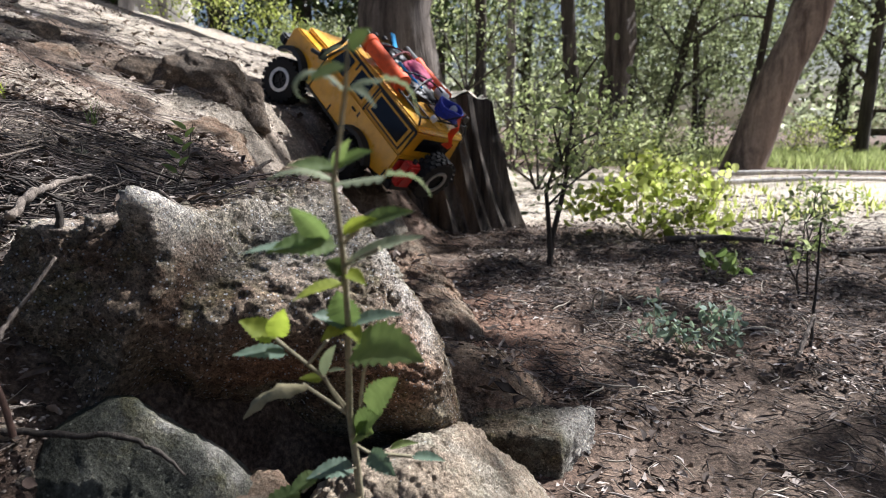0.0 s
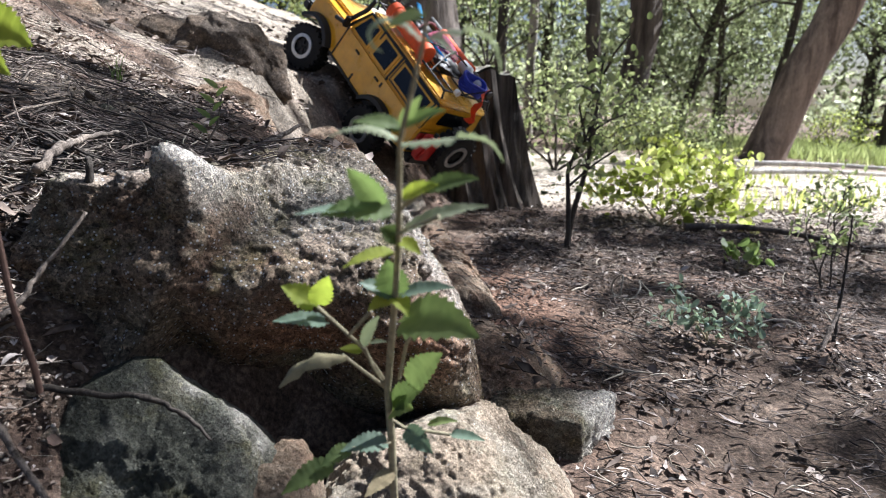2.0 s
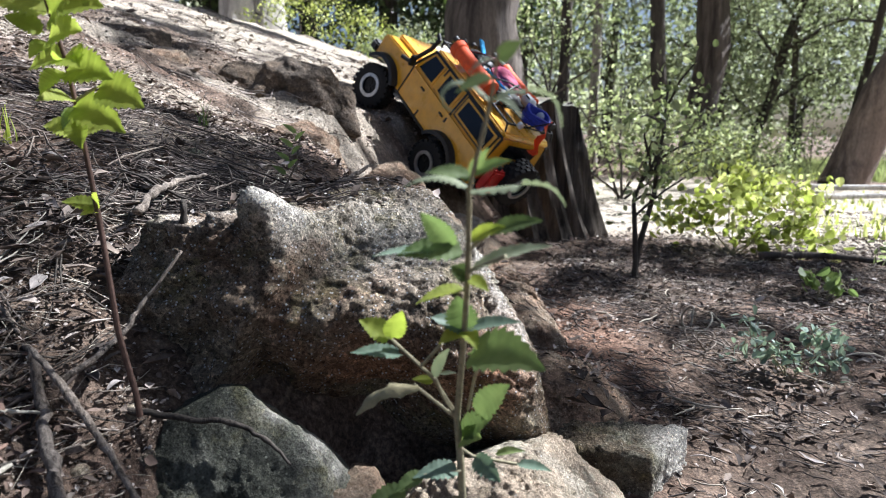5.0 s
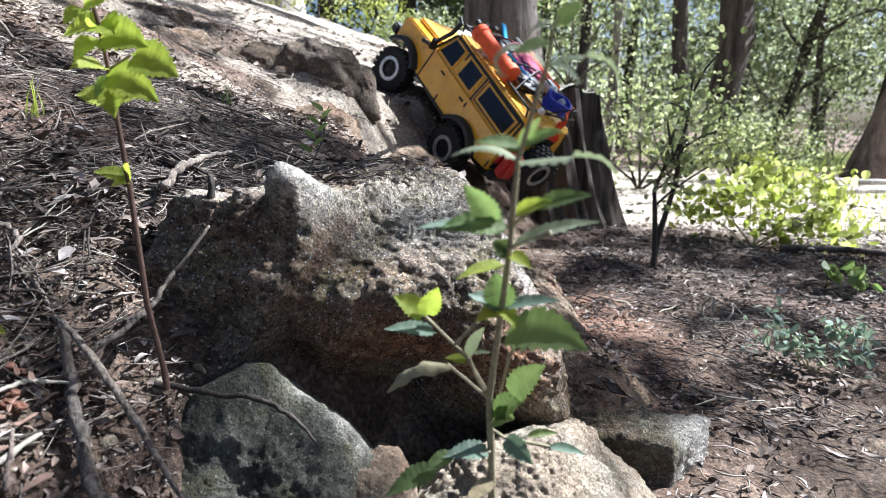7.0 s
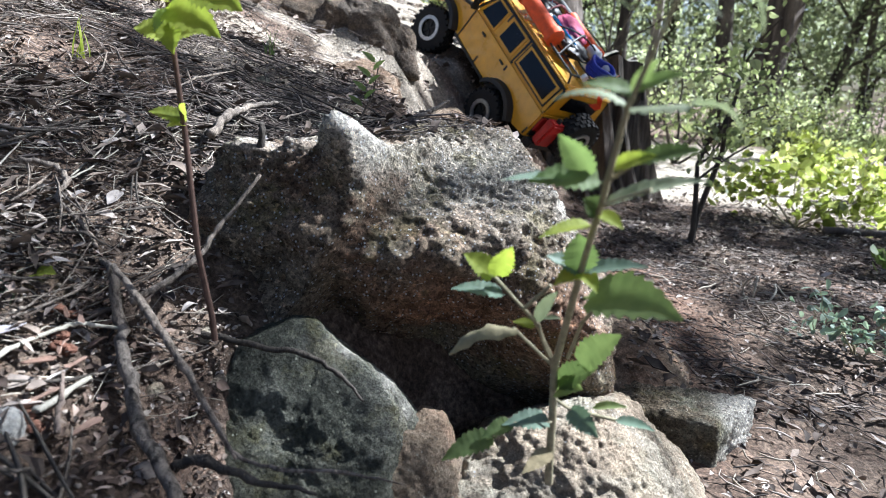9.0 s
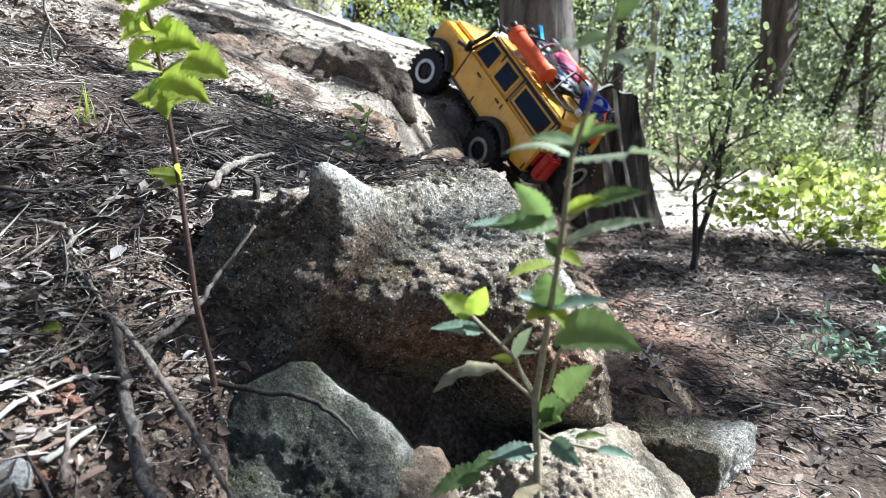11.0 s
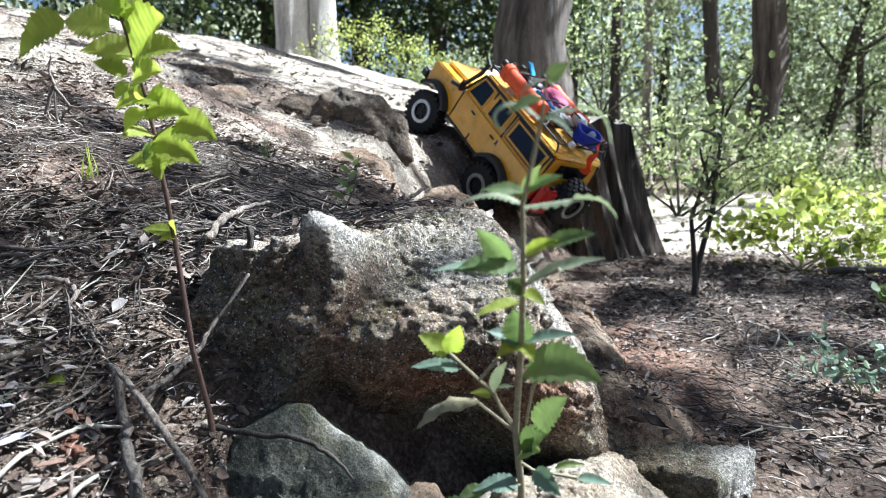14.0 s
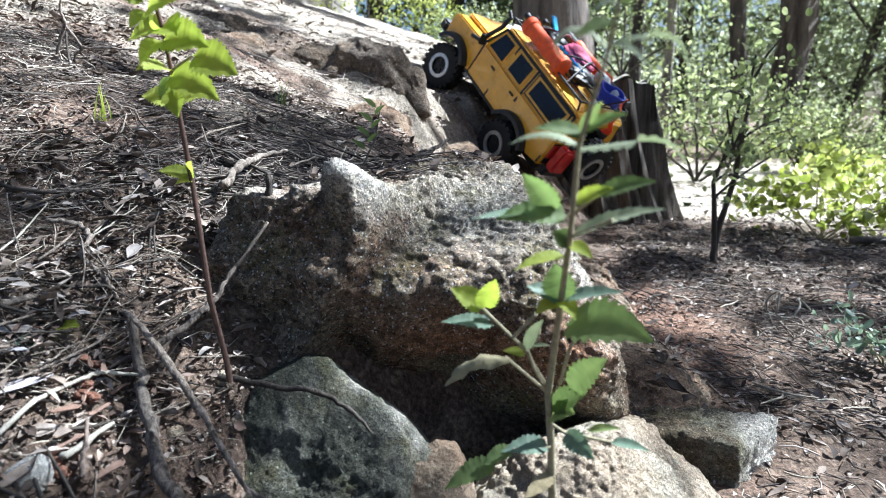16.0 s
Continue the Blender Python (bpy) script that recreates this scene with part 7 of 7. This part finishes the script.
stick("thin side twig in the bank litter", [(-0.602, 0.620, 0.408), (-0.592, 0.620, 0.396), (-0.580, 0.620, 0.383), (-0.551, 0.620, 0.382), (-0.512, 0.620, 0.379)], [0.0014, 0.0015, 0.0016, 0.0013, 0.0008], M_TWIG)
stick("short side twig in the bank litter", [(-0.580, 0.620, 0.383), (-0.592, 0.620, 0.375), (-0.598, 0.620, 0.361)], [0.0013, 0.0014, 0.0010], M_TWIG)
stick("dark weathered stick on the litter", [(-0.3920, 0.3200, 0.1890), (-0.3630, 0.3250, 0.1920), (-0.3540, 0.3300, 0.1930)], [0.0028, 0.003, 0.0022], M_BARK_DARK)
stick("bent dark stalk on the bank", [(-0.6010, 0.6200, 0.4020), (-0.5820, 0.6000, 0.3640), (-0.5850, 0.6200, 0.3420), (-0.5530, 0.6600, 0.3380)], [0.0012, 0.0014, 0.0012, 0.0008], M_BARK_DARK)
stick("long thin stick on the bank litter", [(-0.5220, 0.4600, 0.2400), (-0.4460, 0.4600, 0.2510), (-0.3890, 0.4700, 0.2520)], [0.0022, 0.0024, 0.0015], M_TWIG)
stick("long thin stick on the bank litter", [(-0.4910, 0.4400, 0.2320), (-0.4240, 0.4400, 0.2440), (-0.3820, 0.4500, 0.2450)], [0.0014, 0.0016, 0.001], M_TWIG)
stick("fine twig hooked over the boulder edge", [(-0.2040, 0.4500, 0.2750), (-0.1790, 0.4300, 0.2640), (-0.1640, 0.4180, 0.2550), (-0.1640, 0.4100, 0.2430)], [0.0014, 0.0016, 0.0017, 0.001], M_TWIG)
stick("straight stick at the lip of the boulder", [(-0.1740, 0.5000, 0.2730), (-0.1600, 0.5200, 0.2830), (-0.1480, 0.5450, 0.2920)], [0.0022, 0.002, 0.0012], M_TWIG)


stick("dark twig lying across the bank litter", [(-0.4314, 0.3599, 0.2630), (-0.3983, 0.3731, 0.2573), (-0.3873, 0.4151, 0.2667), (-0.3591, 0.4335, 0.2642)], [0.0013, 0.0011, 0.0010, 0.0008], M_BARK_DARK)
stick("dark twig lying across the bank litter", [(-0.4013, 0.3468, 0.2489), (-0.3947, 0.3716, 0.2546), (-0.3806, 0.4151, 0.2639)], [0.0012, 0.0010, 0.0008], M_BARK_DARK)
stick("gnarled grey root curling out of the litter", [(-0.3778, 0.3434, 0.2427), (-0.3619, 0.3509, 0.2400), (-0.3462, 0.3434, 0.2329), (-0.3387, 0.3277, 0.2251), (-0.3144, 0.3183, 0.2120), (-0.3016, 0.3112, 0.2030)], [0.0019, 0.0018, 0.0016, 0.0015, 0.0014, 0.0012], M_TWIG)
stick("thin pale straw in the litter", [(-0.3450, 0.3408, 0.2325), (-0.3436, 0.3596, 0.2381), (-0.3444, 0.3888, 0.2475)], [0.0007, 0.0006, 0.0005], M_CUT)
stick("thin pale straw in the litter", [(-0.3760, 0.3044, 0.2300), (-0.3797, 0.3247, 0.2375), (-0.3914, 0.3588, 0.2516)], [0.0007, 0.0006, 0.0005], M_CUT)
stick("thin pale straw in the litter", [(-0.3475, 0.3483, 0.2347), (-0.3514, 0.3772, 0.2453), (-0.3603, 0.4128, 0.2591)], [0.0006, 0.0005, 0.0004], M_CUT)
stick("short thick grey stick half buried in the litter", [(-0.3456, 0.2729, 0.2082), (-0.3357, 0.2875, 0.2086), (-0.3251, 0.3003, 0.2084)], [0.0024, 0.0020, 0.0016], M_TWIG)
stick("wiry brown stalk in the litter", [(-0.3075, 0.3224, 0.2113), (-0.2995, 0.2894, 0.1948), (-0.2959, 0.2680, 0.1855)], [0.0005, 0.0004, 0.0003], M_TWIG)
stick("wiry brown stalk in the litter", [(-0.3212, 0.3712, 0.2345), (-0.2995, 0.3363, 0.2130), (-0.2934, 0.3179, 0.2022)], [0.0005, 0.0004, 0.0003], M_BARK_DARK)
stick("long thin stalk bent over the litter", [(-0.3105, 0.2369, 0.1860), (-0.3002, 0.2534, 0.1848), (-0.2989, 0.2714, 0.1886), (-0.2901, 0.2920, 0.1896)], [0.0007, 0.0006, 0.0005, 0.0005], M_TWIG)
stick("long smooth pale stick bent over the litter", [(-0.2838, 0.2103, 0.1701), (-0.2870, 0.2335, 0.1749), (-0.2818, 0.2617, 0.1765), (-0.2760, 0.2729, 0.1744), (-0.2652, 0.2857, 0.1686)], [0.0013, 0.0012, 0.0011, 0.0010, 0.0008], M_CUT)
stick("broken pale stick in the litter", [(-0.2628, 0.2212, 0.1550), (-0.2631, 0.2373, 0.1548), (-0.2629, 0.2549, 0.1554)], [0.0018, 0.0015, 0.0012], M_CUT)
stick("splintered brown twig in the litter", [(-0.2506, 0.2193, 0.1475), (-0.2602, 0.2324, 0.1538), (-0.2697, 0.2459, 0.1613)], [0.0015, 0.0012, 0.0010], M_BARK_RED)
stick("dark wiry rootlet in the litter", [(-0.2611, 0.2920, 0.1631), (-0.2441, 0.3007, 0.1495), (-0.2324, 0.3213, 0.1509)], [0.0006, 0.0005, 0.0004], M_TWIG)
stick("dark wiry rootlet in the litter", [(-0.3065, 0.2677, 0.1910), (-0.2855, 0.2684, 0.1778), (-0.2724, 0.2740, 0.1683)], [0.0006, 0.0005, 0.0004], M_BARK_DARK)
stick("thin grey twig in the litter", [(-0.4179, 0.3524, 0.2586), (-0.3886, 0.3269, 0.2419), (-0.3639, 0.3078, 0.2280)], [0.0006, 0.0005, 0.0004], M_TWIG)
stick("pale wiry root curled on the floor", [(0.27, 1.03, 0.012), (0.272, 1.035, 0.045), (0.262, 1.05, 0.030), (0.268, 1.06, 0.004), (0.31, 1.05, 0.004)], [0.0014, 0.0016, 0.0016, 0.0015, 0.001], M_CUT)
stick("pale wiry root curled on the floor", [(0.255, 1.04, 0.008), (0.29, 1.03, 0.006), (0.305, 1.04, 0.022), (0.31, 1.06, 0.030), (0.335, 1.07, 0.006)], [0.0012, 0.0014, 0.0014, 0.0014, 0.001], M_CUT)
stick("pale wiry root curled on the floor", [(0.28, 1.02, 0.006), (0.285, 1.0, 0.01), (0.30, 0.97, 0.004), (0.33, 0.94, 0.004)], [0.0016, 0.0015, 0.0014, 0.001], M_CUT)
rnd_root = random.Random(44)
for _ in range(10):
    rx, ry, a = 0.26 + rnd_root.gauss(0, 0.035), 0.94 + rnd_root.gauss(0, 0.05), rnd_root.uniform(0, 6.28)
    rl, rh = rnd_root.uniform(0.012, 0.03), rnd_root.uniform(0.006, 0.03)
    stick("pale wiry root curled on the floor", [(rx + rl * k * math.cos(a + 0.9 * k), ry + rl * k * math.sin(a + 0.9 * k), 0.004 + rh * math.sin(1.05 * k)) for k in range(4)], [0.0010, 0.0011, 0.0010, 0.0006], M_TWIG)
stick("thin dry upright stalk with a fork", [(0.530, 0.86, -0.01), (0.538, 0.875, 0.06), (0.545, 0.89, 0.12), (0.548, 0.90, 0.185)], [0.0028, 0.0022, 0.0016, 0.0010], M_BARK_DARK)
stick("thin dry side stalk", [(0.545, 0.89, 0.125), (0.520, 0.885, 0.135), (0.495, 0.88, 0.128)], [0.0010, 0.0008, 0.0005], M_BARK_DARK)
stick("leaning grey stick on the woodland floor", [(0.495, 0.83, 0.002), (0.515, 0.85, 0.03), (0.535, 0.868, 0.055)], [0.0035, 0.003, 0.002], M_TWIG)
lump("stone", "white rounded stone in the litter", -0.271, 0.211, 0.151, 0.0085, 0.008, 0.007, M_ROCK_WHITE, 5, 81, 3, (0.002, 90), 0.0012)
for k, (px, py, pz, pr) in enumerate([(-0.221, 0.319, 0.127, 0.0040), (-0.228, 0.313, 0.130, 0.0034), (-0.248, 0.283, 0.136, 0.0020), (-0.340, 0.306, 0.206, 0.0055), (-0.335, 0.302, 0.204, 0.0045), (-0.243, 0.322, 0.154, 0.0030)]):
    lump("stone", "small pale pebble in the litter", px, py, pz, pr, pr * 0.85, pr * 0.75, M_ROCK_PALE, 4, 90 + k, 4, (0.0006, 200), 0.0004)
lump("stone", "dark grey wedge-shaped stone on the bank", -0.372, 0.63, 0.278, 0.026, 0.016, 0.016, M_ROCK_GREEN, 5, 82, 6, (0.003, 60))
lump("stone", "pale stone at the foot of the stump", -0.14, 1.50, 0.075, 0.05, 0.045, 0.04, M_ROCK_PALE, 5, 83, 5, (0.006, 30))


def tuft(name, label, x, y, n, h, mat, seed):
    """A small tuft of grass blades."""
    rnd = random.Random(seed)
    z = float(land_rough(np.array([x]), np.array([y]))[0])
    t = thing(name, label, "plant", pose(x, y, z))
    for _ in range(n):
        a, l = rnd.uniform(0, 6.28), h * rnd.uniform(0.5, 1.2)
        bx, by = 0.006 * rnd.uniform(-1, 1), 0.006 * rnd.uniform(-1, 1)
        v, f = [], []
        for i in range(5):
            s = i / 4
            w = 0.0011 * (1 - s * 0.9)
            c = Vector((bx + math.cos(a) * l * 0.45 * s * s, by + math.sin(a) * l * 0.45 * s * s, l * s))
            v += [c + Vector((-math.sin(a) * w, math.cos(a) * w, 0)), c - Vector((-math.sin(a) * w, math.cos(a) * w, 0))]
        f = [(2 * i, 2 * i + 1, 2 * i + 3, 2 * i + 2) for i in range(4)]
        part_me("grass_blade", mesh_from("grass_blade", [tuple(q) for q in v], f, mat), t)


tuft("grass_tuft", "small green tuft of grass on the bank", -0.411, 0.75, 12, 0.034, M_LEAF_NEAR, 1)
tuft("grass_tuft", "sparse yellowish grass on the bank", -0.46, 0.50, 8, 0.03, M_LEAF_YELG, 2)
tuft("grass_tuft", "sparse yellowish grass on the bank", -0.55, 0.80, 8, 0.03, M_LEAF_YELG, 3)
seedling = thing("seedling", "spindly dark seedling with tiny green leaves", "plant")
part("stem", bm_tube(bent((-0.212, 0.485, 0.262), (-0.196, 0.50, 0.322), (0.004, 0, 0), 6, 0.001, 4), [0.0010, 0.0009, 0.0009, 0.0008, 0.0007, 0.0006, 0.0004], 6), M_BARK_DARK, seedling)
for k in range(7):
    h = 0.285 + 0.0055 * k
    sx = -0.2065 + 0.0016 * k
    blade(seedling, (sx, 0.49, h), (sx + 0.010 * (1 if k % 2 else -1), 0.486, h + 0.008), 0.35, M_LEAF_NEAR, 0.1, (0, -0.9, 0.4), 4)
sprig = thing("sprig", "small sprig of round green leaves in the litter", "plant")
part("stem", bm_tube(bent((-0.316, 0.268, 0.172), (-0.315, 0.266, 0.190), (0, 0, 0), 4), 0.0006, 6), M_STEM, sprig)
blade(sprig, (-0.318, 0.282, 0.193), (-0.297, 0.276, 0.199), 0.5, M_LEAF_YELG, 0.1, (0, -0.4, 0.9), 4)
blade(sprig, (-0.315, 0.266, 0.190), (-0.324, 0.258, 0.194), 0.75, M_LEAF_TEAL, 0.1, (0, -0.6, 0.8), 4)
blade(sprig, (-0.315, 0.266, 0.189), (-0.311, 0.256, 0.182), 0.75, M_LEAF_PALE, 0.1, (0, -0.6, 0.8), 4)
for k, (cx, cy) in enumerate([(-0.288, 0.274), (-0.278, 0.258), (-0.284, 0.261), (-0.269, 0.221), (-0.294, 0.271), (-0.264, 0.221), (-0.281, 0.256)]):
    zc = float(land_rough(np.array([cx]), np.array([cy]))[0])
    bm = bmesh.new()
    bmesh.ops.create_icosphere(bm, subdivisions=3, radius=1)
    q = np.array([v.co[:] for v in bm.verts])
    q = q * (1 + 0.45 * fbm(q, 2.6, 3, 90 + k))[:, None] * [0.0050, 0.0030, 0.0026]
    for v, w in zip(bm.verts, q):
        v.co = Vector(w) + Vector((cx, cy, zc + 0.004))
    me = bpy.data.meshes.new("cone_scale")
    bm.to_mesh(me)
    bm.free()
    me.materials.append(M_RUST)
    solo("cone_scale", me, "rust-brown broken cone piece in the litter", "cone", "cone pieces")


def dead_leaf(kind, x, y, length, turn, k):
    """A dry leaf or bark chip, arched along its length and rolled across it, resting on the litter."""
    mat, label, width, roll = {
        "g": (M_DRY_GREY, "grey curled dead leaf in the litter", 0.42, 1.0), "d": (M_DRY_DARK, "dark brown curled dead leaf in the litter", 0.38, 1.5),
        "p": (M_DRY_PALE, "pale chip of bark in the litter", 0.36, 0.5), "b": (M_DRY_BROWN, "reddish-brown chip of bark in the litter", 0.34, 0.6), "l": (M_DRY_LILAC, "smooth lilac-grey dead leaf in the litter", 0.34, 0.7)}[kind]
    rnd = random.Random(500 + k)
    z = float(surface(np.array([x]), np.array([y]))[0][0]) + 0.0055
    ahead = Vector((math.cos(turn), math.sin(turn), rnd.uniform(-0.1, 0.25))).normalized()
    side = Vector((-math.sin(turn), math.cos(turn), rnd.uniform(-0.3, 0.3))).normalized()
    up = ahead.cross(side)
    arch, ph = rnd.uniform(-0.12, 0.2), rnd.uniform(0, 6)
    chip = kind in "pb"
    v, f = [], []
    n, m = 11, 7
    for i in range(n):
        t = i / (n - 1)
        w = width * length * 0.5 * ((0.75 + 0.25 * math.sin(3 * t + ph)) * min(1, 6 * t + 0.35, 6 * (1 - t) + 0.35) if chip else math.sin(math.pi * (0.03 + 0.95 * t)) ** 0.75)
        for j in range(m):
            q = 2 * j / (m - 1) - 1
            a = q * roll
            edge = 1 + 0.10 * math.sin(11 * t + ph + 2 * q) * abs(q)
            c = ahead * (length * (t - 0.5) + 0.03 * length * math.sin(5 * q + ph) * (1 if t in (0, 1) else 0)) + side * (w * edge * math.sin(a) / max(roll, 0.6)) + up * (w * (1 - math.cos(a)) * 0.8 + arch * length * 4 * t * (1 - t) + 0.02 * length * math.sin(7 * t + ph))
            v.append(tuple(Vector((x, y, z)) + c))
    for i in range(n - 1):
        for j in range(m - 1):
            a = i * m + j
            f.append((a, a + 1, a + m + 1, a + m))
    me = mesh_from("dead_leaf", v, f, mat)
    ob = solo("bark_chip" if chip else "dead_leaf", me, label, "bark chip" if chip else "dead leaf", "bark chips" if chip else "dead leaves")
    thick = ob.modifiers.new("thickness", "SOLIDIFY")
    thick.thickness = 0.0009 if chip else 0.0003
    return ob


M_DRY_GREY = mat_litter("grey_dead_leaf", [(0.0, (0.20, 0.18, 0.165)), (1.0, (0.36, 0.33, 0.31))])
M_DRY_DARK = mat_litter("dark_dead_leaf", [(0.0, (0.05, 0.042, 0.038)), (1.0, (0.12, 0.10, 0.09))])
M_DRY_PALE = mat_litter("pale_bark_chip", [(0.0, (0.34, 0.28, 0.23)), (1.0, (0.50, 0.43, 0.37))])
M_DRY_BROWN = mat_litter("brown_bark_chip", [(0.0, (0.17, 0.105, 0.078)), (1.0, (0.30, 0.205, 0.16))])
M_DRY_LILAC = mat_litter("lilac_dead_leaf", [(0.0, (0.33, 0.31, 0.33)), (1.0, (0.46, 0.44, 0.46))])
# Kind, x, y, length and heading of each dry leaf and chip beside the boulder.
LEAVES = [
    ('g', -0.319, 0.350, 0.0230, 1.9), ('l', -0.300, 0.236, 0.0307, 0.9), ('d', -0.280, 0.287, 0.0231, 1.2), ('d', -0.263, 0.317, 0.0289, -0.7), ('g', -0.251, 0.321, 0.0129, 1.4),
    ('g', -0.327, 0.264, 0.0245, 0.3), ('l', -0.318, 0.250, 0.0235, 0.1), ('g', -0.334, 0.340, 0.0139, 1.3), ('g', -0.356, 0.288, 0.0178, 0.3), ('g', -0.404, 0.359, 0.0210, 0.2),
    ('d', -0.293, 0.267, 0.0127, 1.7), ('g', -0.416, 0.363, 0.0161, 0.6), ('g', -0.257, 0.295, 0.0136, 0.1), ('g', -0.356, 0.309, 0.0168, 1.7), ('d', -0.384, 0.357, 0.0156, 0.9),
    ('g', -0.307, 0.288, 0.0137, 1.0), ('d', -0.290, 0.279, 0.0119, 1.9), ('g', -0.422, 0.495, 0.0193, 0.4),
]
CHIPS = [
    ('p', -0.356, 0.307, 0.0183, 1.2), ('p', -0.258, 0.294, 0.0198, -0.2), ('b', -0.289, 0.272, 0.0102, 2.4), ('b', -0.280, 0.243, 0.0142, 1.0), ('p', -0.343, 0.312, 0.0150, 0.2),
    ('b', -0.268, 0.231, 0.0136, 0.9), ('p', -0.246, 0.304, 0.0148, -0.1), ('b', -0.250, 0.235, 0.0152, 1.2), ('p', -0.231, 0.250, 0.0078, 1.2), ('p', -0.225, 0.249, 0.0076, 1.4),
    ('b', -0.276, 0.285, 0.0116, 1.2), ('b', -0.272, 0.273, 0.0112, 1.4), ('b', -0.279, 0.257, 0.0122, 2.0), ('b', -0.283, 0.274, 0.0139, 2.3), ('p', -0.300, 0.251, 0.0116, 0.3),
    ('b', -0.290, 0.246, 0.0112, 0.2), ('b', -0.291, 0.306, 0.0112, 0.5), ('p', -0.251, 0.267, 0.0074, 0.8), ('b', -0.256, 0.262, 0.0095, 0.1), ('b', -0.271, 0.255, 0.0120, 1.2),
]
for k, (kind, x, y, length, turn) in enumerate(LEAVES + CHIPS):
    dead_leaf(kind, x, y, length, turn, k)
